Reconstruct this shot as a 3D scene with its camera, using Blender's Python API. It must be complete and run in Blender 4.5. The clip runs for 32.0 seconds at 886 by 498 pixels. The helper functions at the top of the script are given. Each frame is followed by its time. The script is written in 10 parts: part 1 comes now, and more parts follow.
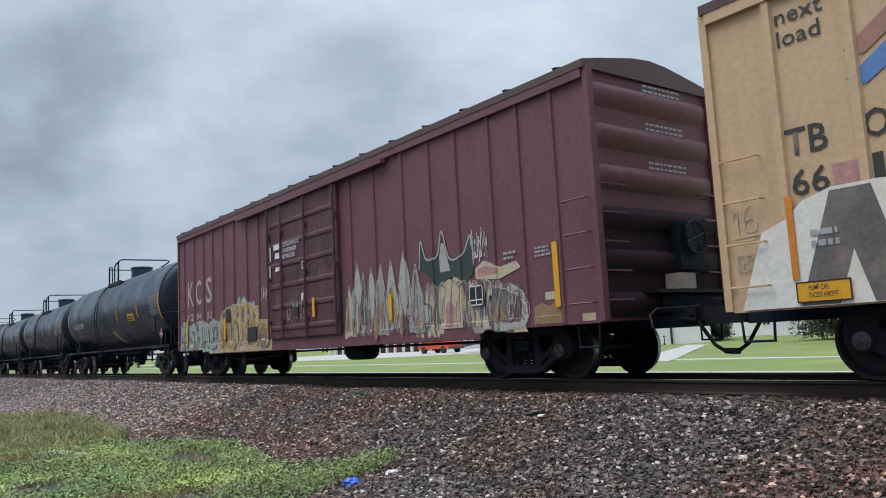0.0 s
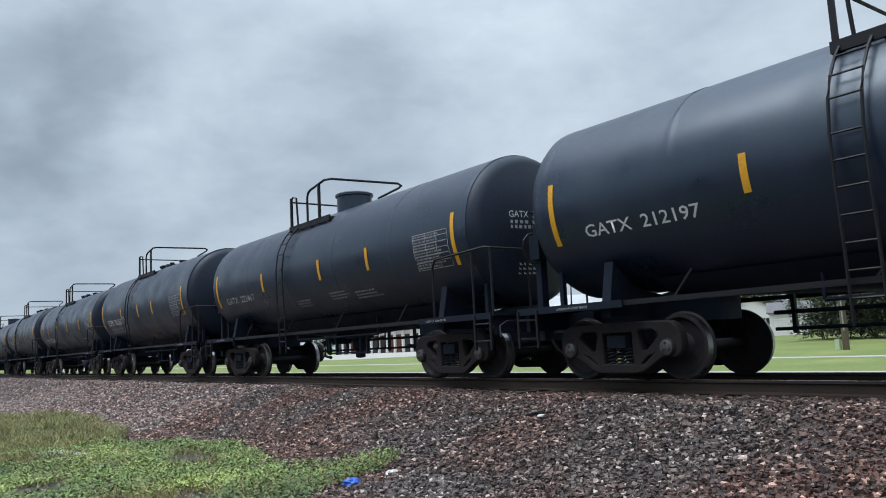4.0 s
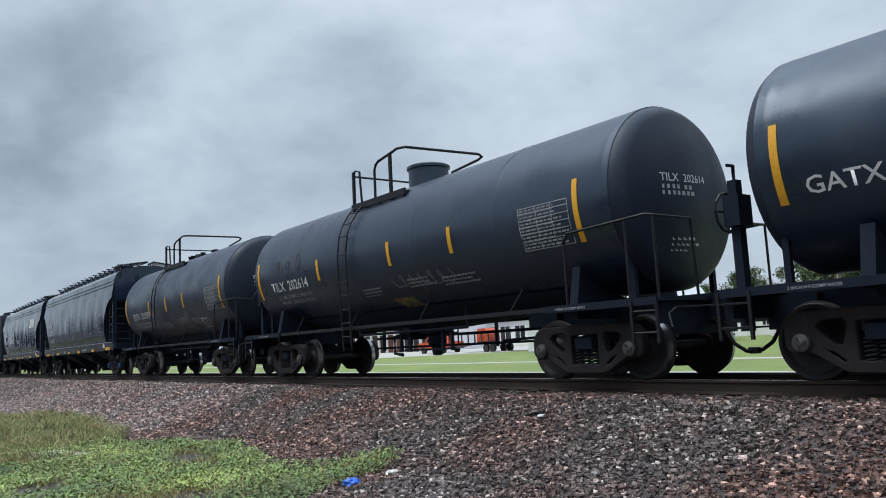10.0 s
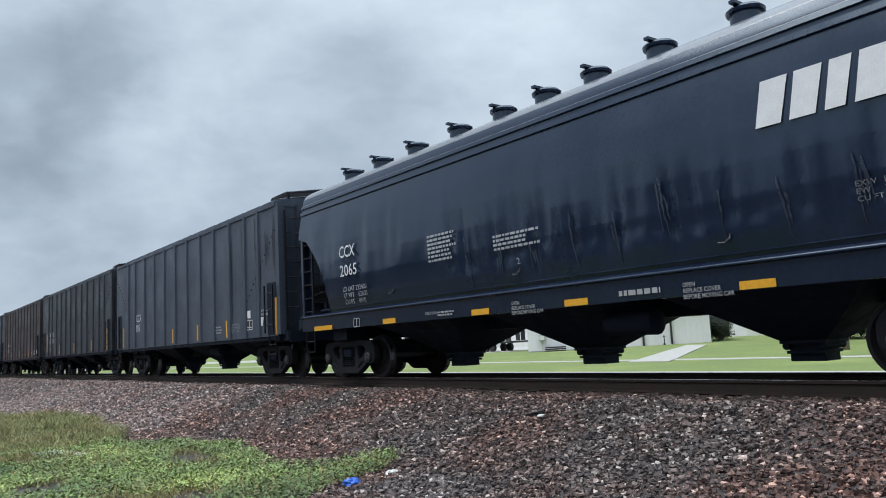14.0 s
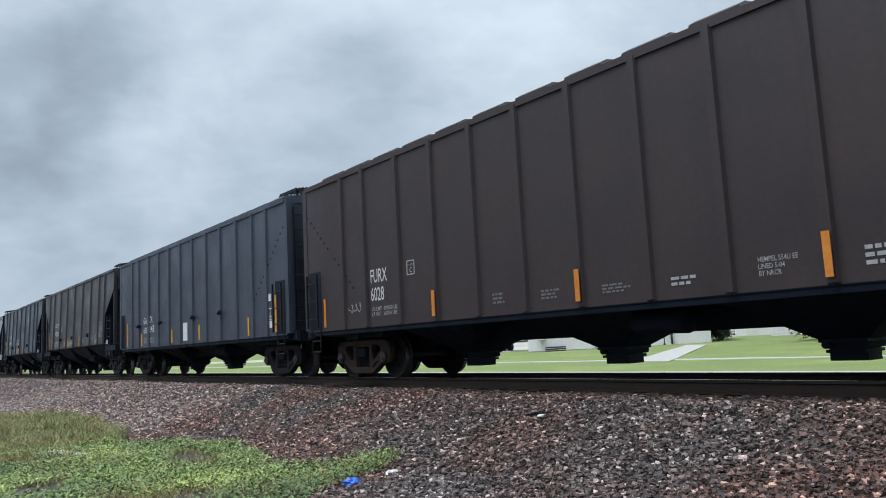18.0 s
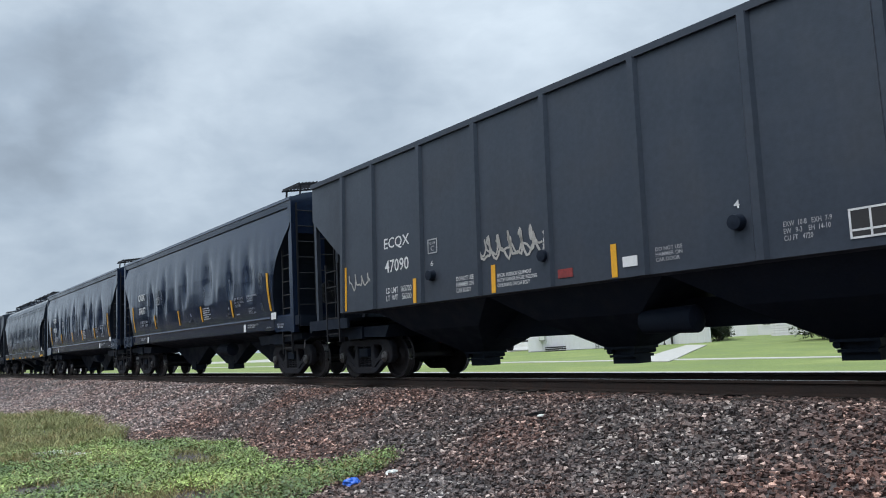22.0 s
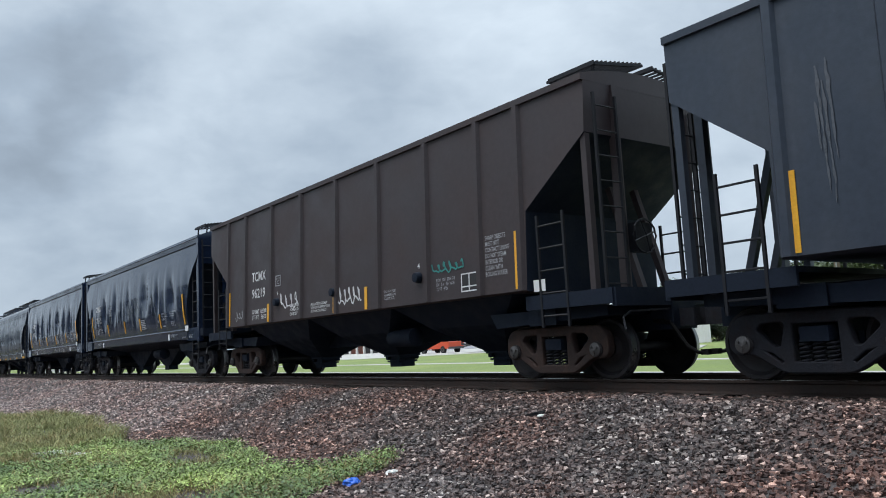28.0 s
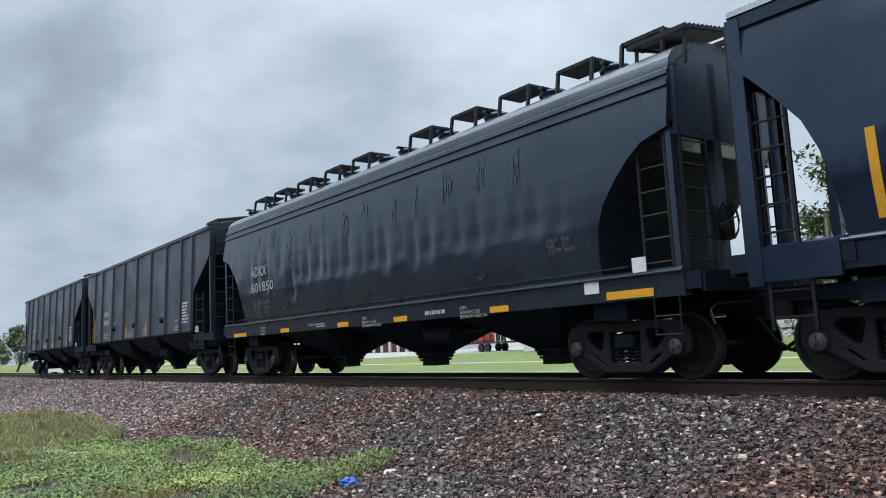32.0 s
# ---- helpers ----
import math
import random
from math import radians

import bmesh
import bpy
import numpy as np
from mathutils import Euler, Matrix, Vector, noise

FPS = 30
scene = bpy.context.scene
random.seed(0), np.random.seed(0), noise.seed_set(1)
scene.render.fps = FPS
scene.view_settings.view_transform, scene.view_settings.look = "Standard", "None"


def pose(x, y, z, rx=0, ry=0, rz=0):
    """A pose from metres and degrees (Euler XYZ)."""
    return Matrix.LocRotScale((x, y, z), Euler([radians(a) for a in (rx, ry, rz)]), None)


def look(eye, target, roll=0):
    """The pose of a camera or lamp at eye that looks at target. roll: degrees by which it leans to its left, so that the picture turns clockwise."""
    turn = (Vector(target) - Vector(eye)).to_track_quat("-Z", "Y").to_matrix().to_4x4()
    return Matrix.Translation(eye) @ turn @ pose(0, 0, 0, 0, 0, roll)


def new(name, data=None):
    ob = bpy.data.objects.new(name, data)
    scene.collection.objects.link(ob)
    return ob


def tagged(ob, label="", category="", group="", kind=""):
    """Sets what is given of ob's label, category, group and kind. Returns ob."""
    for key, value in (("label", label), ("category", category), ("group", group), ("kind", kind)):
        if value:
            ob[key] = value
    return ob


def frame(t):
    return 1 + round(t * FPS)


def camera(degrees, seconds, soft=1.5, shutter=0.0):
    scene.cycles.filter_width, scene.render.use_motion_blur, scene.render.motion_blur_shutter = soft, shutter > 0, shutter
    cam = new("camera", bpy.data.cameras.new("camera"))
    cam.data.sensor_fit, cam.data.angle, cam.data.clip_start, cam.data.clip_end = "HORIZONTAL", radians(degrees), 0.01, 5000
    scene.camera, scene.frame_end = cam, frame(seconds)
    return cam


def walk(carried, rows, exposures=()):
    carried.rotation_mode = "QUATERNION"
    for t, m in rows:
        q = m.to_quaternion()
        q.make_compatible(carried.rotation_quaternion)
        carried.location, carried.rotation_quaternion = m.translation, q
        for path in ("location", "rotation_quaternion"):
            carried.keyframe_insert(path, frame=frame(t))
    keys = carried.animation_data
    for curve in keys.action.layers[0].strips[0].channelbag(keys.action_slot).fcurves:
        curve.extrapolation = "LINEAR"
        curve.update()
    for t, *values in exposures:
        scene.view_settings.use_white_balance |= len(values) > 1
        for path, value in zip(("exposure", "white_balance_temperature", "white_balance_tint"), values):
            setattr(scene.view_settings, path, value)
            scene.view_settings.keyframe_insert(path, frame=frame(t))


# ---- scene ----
# ---------------------------------------------------------------- camera
DY = 9.795                      # the middle of the track, metres from the camera
cam = camera(60.0, 32.0, soft=1.0)
STAND = pose(0, 0, 0.666, 97.011, 2.974, 53.257)
walk(cam, [(0, STAND), (30.6, STAND), (31.0, pose(-0.01, 0, 0.664, 97.03, 2.974, 53.25)),
           (31.5, pose(-0.03, -0.01, 0.66, 97.0, 2.95, 53.12)), (32, pose(-0.055, -0.02, 0.655, 97.0, 2.9, 52.84))],
     exposures=((0, 0.02), (3, 0.03), (10, 0.02), (13, 0.06), (18, 0.12), (32, 0.12)))

# way of the train: seconds and metres
TIMES = (0, 1, 2, 3, 3.5, 6, 7, 8, 9, 10, 11, 12, 13, 14, 15, 17.5, 18, 19, 20, 21, 22, 23, 24, 25, 26, 28.5, 29, 30, 31, 32)
WAY = (0, 12.11, 24.46, 36.23, 42.59, 73.47, 85.45, 97.69, 110.35, 122.24, 134.88, 146.85, 159.29, 171.64, 183.98, 214.77,
       221.26, 233.32, 245.74, 258.63, 270.8, 283.8, 295.8, 308.19, 320.81, 352.33, 358.63, 371.5, 383.63, 396.11)

# ---------------------------------------------------------------- overcast daylight
world = bpy.data.worlds.new("overcast_sky")
scene.world = world
world.use_nodes = True


def sky_nodes():
    nt = world.node_tree
    nt.nodes.clear()
    n, l = nt.nodes.new, nt.links.new
    out, bg = n("ShaderNodeOutputWorld"), n("ShaderNodeBackground")
    l(bg.outputs[0], out.inputs[0])
    tc = n("ShaderNodeTexCoord")
    sky = n("ShaderNodeTexSky")
    sky.sky_type, sky.sun_disc = "NISHITA", False
    sky.sun_elevation, sky.sun_rotation = radians(50), radians(150)
    sky.air_density, sky.dust_density = 1.0, 4.0

    def math_node(op, a, b=None, c=None):
        m = n("ShaderNodeMath")
        m.operation = op
        for i, v in enumerate((a, b, c)):
            if v is None:
                continue
            if isinstance(v, (int, float)):
                m.inputs[i].default_value = v
            else:
                l(v, m.inputs[i])
        return m.outputs[0]

    def bank(direction, tight):
        """A soft bank of cloud about one direction of the sky."""
        d = n("ShaderNodeVectorMath")
        d.operation = "DOT_PRODUCT"
        l(warped, d.inputs[0])
        v = Vector(direction).normalized()
        d.inputs[1].default_value = v
        e = math_node("SUBTRACT", d.outputs["Value"], 1.0)
        return math_node("EXPONENT", math_node("MULTIPLY", e, tight))

    def clouds(scale, detail, stretch):
        mp = n("ShaderNodeMapping")
        mp.inputs["Scale"].default_value = (1, 1, stretch)
        l(tc.outputs["Generated"], mp.inputs[0])
        t = n("ShaderNodeTexNoise")
        t.inputs["Scale"].default_value, t.inputs["Detail"].default_value = scale, detail
        t.inputs["Roughness"].default_value, t.inputs["Distortion"].default_value = 0.52, 0.35
        l(mp.outputs[0], t.inputs["Vector"])
        return t

    warp = clouds(3.2, 5.0, 1.5)
    sub = n("ShaderNodeVectorMath")
    sub.operation = "MULTIPLY_ADD"
    l(warp.outputs["Color"], sub.inputs[0])
    sub.inputs[1].default_value = (0.22, 0.22, 0.22)
    off = n("ShaderNodeVectorMath")
    off.operation = "SUBTRACT"
    l(tc.outputs["Generated"], off.inputs[0])
    off.inputs[1].default_value = (0.11, 0.11, 0.11)
    l(off.outputs[0], sub.inputs[2])
    ripple = clouds(13.0, 6.0, 1.6)
    sub2 = n("ShaderNodeVectorMath")
    sub2.operation = "MULTIPLY_ADD"
    l(ripple.outputs["Color"], sub2.inputs[0])
    sub2.inputs[1].default_value = (0.085, 0.085, 0.085)
    off2 = n("ShaderNodeVectorMath")
    off2.operation = "SUBTRACT"
    l(sub.outputs[0], off2.inputs[0])
    off2.inputs[1].default_value = (0.0425, 0.0425, 0.0425)
    l(off2.outputs[0], sub2.inputs[2])
    norm = n("ShaderNodeVectorMath")
    norm.operation = "NORMALIZE"
    l(sub2.outputs[0], norm.inputs[0])
    warped = norm.outputs[0]

    value = SKY_BASE
    for direction, tight, gain in BANKS:
        b = bank(direction, tight)
        value = math_node("MULTIPLY_ADD", b, gain, value)
    fine = clouds(3.0, 9.0, 2.0)
    value = math_node("MULTIPLY_ADD", math_node("SUBTRACT", fine.outputs["Fac"], 0.5), 0.62, value)
    for scale_of, gain in ((7.0, 0.34), (17.0, 0.22)):
        finer = clouds(scale_of, 8.0, 2.0)
        value = math_node("MULTIPLY_ADD", math_node("SUBTRACT", finer.outputs["Fac"], 0.5), gain, value)
    ramp = n("ShaderNodeValToRGB")
    l(value, ramp.inputs[0])
    e = ramp.color_ramp.elements
    e[0].position, e[0].color = 0.0, (0.168, 0.206, 0.256, 1)
    e[1].position, e[1].color = 1.0, (0.588, 0.68, 0.771, 1)
    m = e.new(0.5)
    m.color = (0.337, 0.413, 0.503, 1)
    mix = n("ShaderNodeMix")
    mix.data_type = "RGBA"
    mix.inputs["Factor"].default_value = 0.94
    scale = n("ShaderNodeVectorMath")
    scale.operation = "SCALE"
    scale.inputs["Scale"].default_value = 0.1
    l(sky.outputs[0], scale.inputs[0])
    l(scale.outputs[0], mix.inputs["A"])
    l(ramp.outputs[0], mix.inputs["B"])
    l(mix.outputs["Result"], bg.inputs[0])
    # an overcast sky is brightest overhead
    up = n("ShaderNodeSeparateXYZ")
    l(tc.outputs["Generated"], up.inputs[0])
    rise = n("ShaderNodeMapRange")
    rise.interpolation_type = "SMOOTHSTEP"
    rise.inputs["From Min"].default_value, rise.inputs["From Max"].default_value = 0.58, 1.0
    rise.inputs["To Min"].default_value, rise.inputs["To Max"].default_value = SKY_STRENGTH, SKY_STRENGTH * ZENITH
    l(up.outputs[2], rise.inputs["Value"])
    l(rise.outputs[0], bg.inputs[1])


SKY_STRENGTH = 1.15
ZENITH = 3.5
SKY_BASE = 0.69
# direction of the middle, tightness, lighter or darker
BANKS = (((-0.931, 0.171, 0.323), 152, -0.26), ((-0.909, 0.240, 0.341), 376, -0.05), ((-0.914, 0.122, 0.386), 288, 0.22),
         ((-0.956, 0.138, 0.260), 1505, 0.25), ((-0.965, 0.149, 0.216), 288, -0.28), ((-0.940, 0.254, 0.227), 288, 0.22),
         ((-0.908, 0.292, 0.301), 512, 0.15), ((-0.959, 0.233, 0.160), 82, -0.12), ((-0.796, 0.489, 0.357), 376, -0.12),
         ((-0.839, 0.447, 0.311), 128, -0.10), ((-0.836, 0.365, 0.411), 82, 0.18), ((-0.714, 0.573, 0.403), 46, 0.15),
         ((-0.548, 0.746, 0.378), 288, -0.15), ((-0.801, 0.539, 0.261), 128, -0.05), ((-0.906, 0.368, 0.209), 288, -0.12),
         ((-0.633, 0.686, 0.360), 128, 0.12), ((-0.462, 0.834, 0.302), 82, 0.10), ((0.1, -0.9, 0.42), 2, 0.1))
sky_nodes()

sun = new("sun", bpy.data.lights.new("sun", "SUN"))
sun.data.energy, sun.data.angle, sun.data.color = 1.9, radians(40), (1.0, 0.97, 0.94)
sun.matrix_world = look((-10, -15, 46), (0, 4, 0))
scene.view_settings.exposure = 0.0

# ---------------------------------------------------------------- materials
MATS = {}


def material(name, colour, rough=0.6, metal=0.0, vary=0.18, scale=3.0, fine=40.0, bump=0.15, bump_scale=60.0, tint=None,
             tint_amount=0.35, streaks=0.0, rand=0.0, rough_vary=0.12, coat=0.0, streak_colour=(0.3, 0.27, 0.23), spec=0.5, gleam=None, coat_rough=0.14, coat_ior=1.5):
    """Grain at two scales, a second colour in patches, rain streaks down the sides, and fine relief."""
    if name in MATS:
        return MATS[name]
    m = bpy.data.materials.new(name)
    m.use_nodes = True
    nt = m.node_tree
    n, l = nt.nodes.new, nt.links.new
    p = nt.nodes["Principled BSDF"]
    p.inputs["Roughness"].default_value, p.inputs["Metallic"].default_value = rough, metal
    p.inputs["Specular IOR Level"].default_value = spec
    if gleam:
        p.inputs["Specular Tint"].default_value = (*gleam, 1)
    p.inputs["Coat Weight"].default_value, p.inputs["Coat Roughness"].default_value = coat, coat_rough
    p.inputs["Coat IOR"].default_value = coat_ior
    tc = n("ShaderNodeTexCoord")
    big, small = n("ShaderNodeTexNoise"), n("ShaderNodeTexNoise")
    for t, s in ((big, scale), (small, fine)):
        t.inputs["Scale"].default_value, t.inputs["Detail"].default_value, t.inputs["Roughness"].default_value = s, 6.0, 0.6
        l(tc.outputs["Object"], t.inputs["Vector"])
    add = n("ShaderNodeMath")
    add.operation = "ADD"
    l(big.outputs["Fac"], add.inputs[0]), l(small.outputs["Fac"], add.inputs[1])
    rng = n("ShaderNodeMapRange")
    rng.inputs["From Min"].default_value, rng.inputs["From Max"].default_value = 0.7, 1.3
    rng.inputs["To Min"].default_value, rng.inputs["To Max"].default_value = 1 - vary, 1 + vary
    l(add.outputs[0], rng.inputs["Value"])
    mix = n("ShaderNodeMix")
    mix.data_type = "RGBA"
    mix.inputs["A"].default_value = (*colour, 1)
    mix.inputs["B"].default_value = (*(tint or colour), 1)
    edge = n("ShaderNodeMapRange")
    edge.inputs["From Min"].default_value, edge.inputs["From Max"].default_value = 0.48, 0.68
    edge.inputs["To Max"].default_value = tint_amount
    l(big.outputs["Fac"], edge.inputs["Value"]), l(edge.outputs[0], mix.inputs["Factor"])
    last = mix.outputs["Result"]
    if streaks:
        mp = n("ShaderNodeMapping")
        mp.inputs["Scale"].default_value = (3.5, 3.5, 0.22)
        l(tc.outputs["Object"], mp.inputs[0])
        st = n("ShaderNodeTexNoise")
        st.inputs["Scale"].default_value, st.inputs["Detail"].default_value = 1.6, 5.0
        l(mp.outputs[0], st.inputs["Vector"])
        sr = n("ShaderNodeMapRange")
        sr.inputs["From Min"].default_value, sr.inputs["From Max"].default_value = 0.5, 0.72
        sr.inputs["To Max"].default_value = streaks
        l(st.outputs["Fac"], sr.inputs["Value"])
        sm = n("ShaderNodeMix")
        sm.data_type = "RGBA"
        l(sr.outputs[0], sm.inputs["Factor"]), l(last, sm.inputs["A"])
        sm.inputs["B"].default_value = (*streak_colour, 1)
        last = sm.outputs["Result"]
    mul = n("ShaderNodeVectorMath")
    mul.operation = "SCALE"
    l(last, mul.inputs[0])
    gain = rng.outputs[0]
    if rand:
        info = n("ShaderNodeNewGeometry")
        rr = n("ShaderNodeMapRange")
        rr.inputs["To Min"].default_value, rr.inputs["To Max"].default_value = 1 - rand, 1 + rand
        l(info.outputs["Random Per Island"], rr.inputs["Value"])
        pm = n("ShaderNodeMath")
        pm.operation = "MULTIPLY"
        l(gain, pm.inputs[0]), l(rr.outputs[0], pm.inputs[1])
        gain = pm.outputs[0]
    l(gain, mul.inputs["Scale"])
    l(mul.outputs[0], p.inputs["Base Color"])
    rv = n("ShaderNodeMapRange")
    rv.inputs["From Min"].default_value, rv.inputs["From Max"].default_value = 0.35, 0.65
    rv.inputs["To Min"].default_value, rv.inputs["To Max"].default_value = max(rough - rough_vary, 0.03), min(rough + rough_vary, 1)
    l(big.outputs["Fac"], rv.inputs["Value"]), l(rv.outputs[0], p.inputs["Roughness"])
    if bump:
        bn, b = n("ShaderNodeTexNoise"), n("ShaderNodeBump")
        bn.inputs["Scale"].default_value, bn.inputs["Detail"].default_value = bump_scale, 4.0
        b.inputs["Strength"].default_value, b.inputs["Distance"].default_value = bump, 0.02
        l(tc.outputs["Object"], bn.inputs["Vector"]), l(bn.outputs["Fac"], b.inputs["Height"]), l(b.outputs[0], p.inputs["Normal"])
    MATS[name] = m
    return m


NAVY = (0.72, 0.87, 1.0)         # what the wet black paint throws back
TANK_BLACK = material("tank_black", (0.011, 0.018, 0.038), 0.38, vary=0.25, scale=0.9, fine=18, bump=0.02, tint=(0.014, 0.020, 0.036), tint_amount=0.45, streaks=0.010, streak_colour=(0.14, 0.18, 0.24), spec=0.85, gleam=NAVY)
HOPPER_BLACK = material("hopper_black", (0.010, 0.018, 0.042), 0.20, vary=0.25, scale=0.8, fine=14, bump=0.015, tint=(0.014, 0.020, 0.038), tint_amount=0.3, streaks=0.010, streak_colour=(0.14, 0.18, 0.24), spec=0.72, rough_vary=0.06, gleam=NAVY)
HOPPER_DULL = material("dull_hopper_black", (0.019, 0.026, 0.043), 0.27, vary=0.25, scale=0.8, fine=14, bump=0.015, tint=(0.024, 0.030, 0.044), tint_amount=0.4, streaks=0.03, streak_colour=(0.10, 0.12, 0.15), spec=0.70, rough_vary=0.06, gleam=NAVY)
HOPPER_WORN = material("worn_hopper_black", (0.014, 0.017, 0.026), 0.5, vary=0.3, scale=0.8, fine=14, bump=0.04, tint=(0.022, 0.025, 0.034), tint_amount=0.4, streaks=0.22, streak_colour=(0.16, 0.17, 0.19))
HOPPER_GREY = material("hopper_grey", (0.049, 0.059, 0.082), 0.50, vary=0.2, scale=0.7, fine=12, bump=0.04, tint=(0.034, 0.039, 0.052), tint_amount=0.5, streaks=0.12, streak_colour=(0.20, 0.22, 0.26), gleam=NAVY)
HOPPER_BROWN = material("hopper_brown", (0.034, 0.0245, 0.027), 0.55, vary=0.2, scale=0.7, fine=12, bump=0.05, tint=(0.040, 0.026, 0.026), tint_amount=0.5, streaks=0.03, streak_colour=(0.12, 0.10, 0.10))
HOPPER_UMBER = material("hopper_umber", (0.044, 0.039, 0.042), 0.45, vary=0.2, scale=0.7, fine=12, bump=0.05, tint=(0.036, 0.032, 0.036), tint_amount=0.5, streaks=0.08, streak_colour=(0.12, 0.115, 0.12), gleam=NAVY)
HOPPER_DARK = material("hopper_dark", (0.034, 0.040, 0.055), 0.40, vary=0.2, scale=0.7, fine=12, bump=0.05, tint=(0.031, 0.031, 0.036), tint_amount=0.5, streaks=0.06, streak_colour=(0.12, 0.125, 0.14), gleam=NAVY)
HEAD = material("tank_head_black", (0.020, 0.025, 0.040), 0.5, spec=0.30, vary=0.25, scale=1.2, fine=18, bump=0.04, tint=(0.011, 0.015, 0.026), tint_amount=0.4, gleam=NAVY)
# pale base colour holds the sky that the wet roof reflects
SKYLIT_ROOF = material("skylit_wet_roof", (0.13, 0.14, 0.16), 0.38, vary=0.2, scale=1.5, fine=20, bump=0.04, tint=(0.09, 0.10, 0.115), tint_amount=0.5, coat=0.8)
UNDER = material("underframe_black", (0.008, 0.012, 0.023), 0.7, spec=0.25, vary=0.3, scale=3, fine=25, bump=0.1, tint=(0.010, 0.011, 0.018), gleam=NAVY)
MAROON = material("boxcar_maroon", (0.160, 0.063, 0.080), 0.6, vary=0.28, scale=0.8, fine=12, bump=0.05, tint=(0.104, 0.043, 0.061), tint_amount=0.8, streaks=0.35, streak_colour=(0.185, 0.088, 0.098))
DOOR_MAROON = material("rusted_maroon_door", (0.108, 0.042, 0.055), 0.62, vary=0.4, scale=1.6, fine=10, bump=0.1, tint=(0.045, 0.020, 0.024), tint_amount=0.9, streaks=0.5, streak_colour=(0.030, 0.014, 0.016))
TAN = material("boxcar_yellow", (0.58, 0.405, 0.245), 0.6, vary=0.16, scale=0.8, fine=14, bump=0.05, tint=(0.50, 0.335, 0.20), tint_amount=0.7, streaks=0.3, streak_colour=(0.42, 0.27, 0.14))
BOXROOF = material("boxcar_roof", (0.10, 0.055, 0.055), 0.55, vary=0.2, scale=1, fine=20, tint=(0.075, 0.06, 0.06), tint_amount=0.5)
CAST = material("cast_steel", (0.018, 0.020, 0.027), 0.72, spec=0.2, vary=0.35, scale=4, fine=30, bump=0.3, tint=(0.020, 0.0145, 0.0135), tint_amount=0.6)
DUSTCAST = material("dusty_cast_steel", (0.024, 0.021, 0.024), 0.75, spec=0.2, vary=0.35, scale=4, fine=30, bump=0.3, tint=(0.032, 0.024, 0.023), tint_amount=0.6)
WET = material("wet_streak", (0.006, 0.012, 0.030), 0.27, spec=0.62, vary=0.3, scale=3, fine=20, bump=0, gleam=NAVY)
RUSTY = material("rusty_cast_steel", (0.040, 0.028, 0.026), 0.75, vary=0.35, scale=4, fine=30, bump=0.3, tint=(0.065, 0.038, 0.030), tint_amount=0.6, spec=0.25)
WHEEL = material("wheel_steel", (0.020, 0.019, 0.023), 0.6, spec=0.3, vary=0.3, scale=5, fine=30, bump=0.15, tint=(0.030, 0.022, 0.020), tint_amount=0.5)
TREAD = material("bright_tread", (0.35, 0.35, 0.36), 0.3, metal=1.0, vary=0.1)
CAP = material("bearing_cap", (0.10, 0.098, 0.10), 0.5, metal=0.6, vary=0.3, scale=8, fine=50, bump=0.2)
BLUE_CAP = material("blue_bearing_cap", (0.03, 0.12, 0.34), 0.5, vary=0.2, scale=8, fine=50, bump=0.2)
FADED_YELLOW = material("faded_reflector", (0.42, 0.36, 0.22), 0.5, vary=0.25, scale=4, fine=30, bump=0, tint=(0.3, 0.25, 0.15))
YELLOW = material("reflective_yellow", (0.72, 0.36, 0.02), 0.45, vary=0.15, scale=4, fine=30, bump=0, tint=(0.6, 0.3, 0.03))
WHITE = material("stencil_white", (0.64, 0.65, 0.66), 0.6, vary=0.12, scale=5, fine=60, bump=0)
GREYW = material("faded_stencil", (0.36, 0.37, 0.39), 0.6, vary=0.25, scale=5, fine=60, bump=0)
DIMW = material("dirty_stencil", (0.15, 0.155, 0.165), 0.6, vary=0.3, scale=5, fine=60, bump=0)
PANELW = material("worn_panel_print", (0.20, 0.21, 0.23), 0.6, vary=0.4, scale=5, fine=40, bump=0)
BLACKP = material("black_lettering", (0.02, 0.02, 0.022), 0.6, vary=0.2, bump=0)
GRATE = material("grating_steel", (0.009, 0.010, 0.014), 0.55, spec=0.3, vary=0.25, scale=6)
HOSE = material("rubber_hose", (0.008, 0.008, 0.009), 0.8, spec=0.2, vary=0.2)


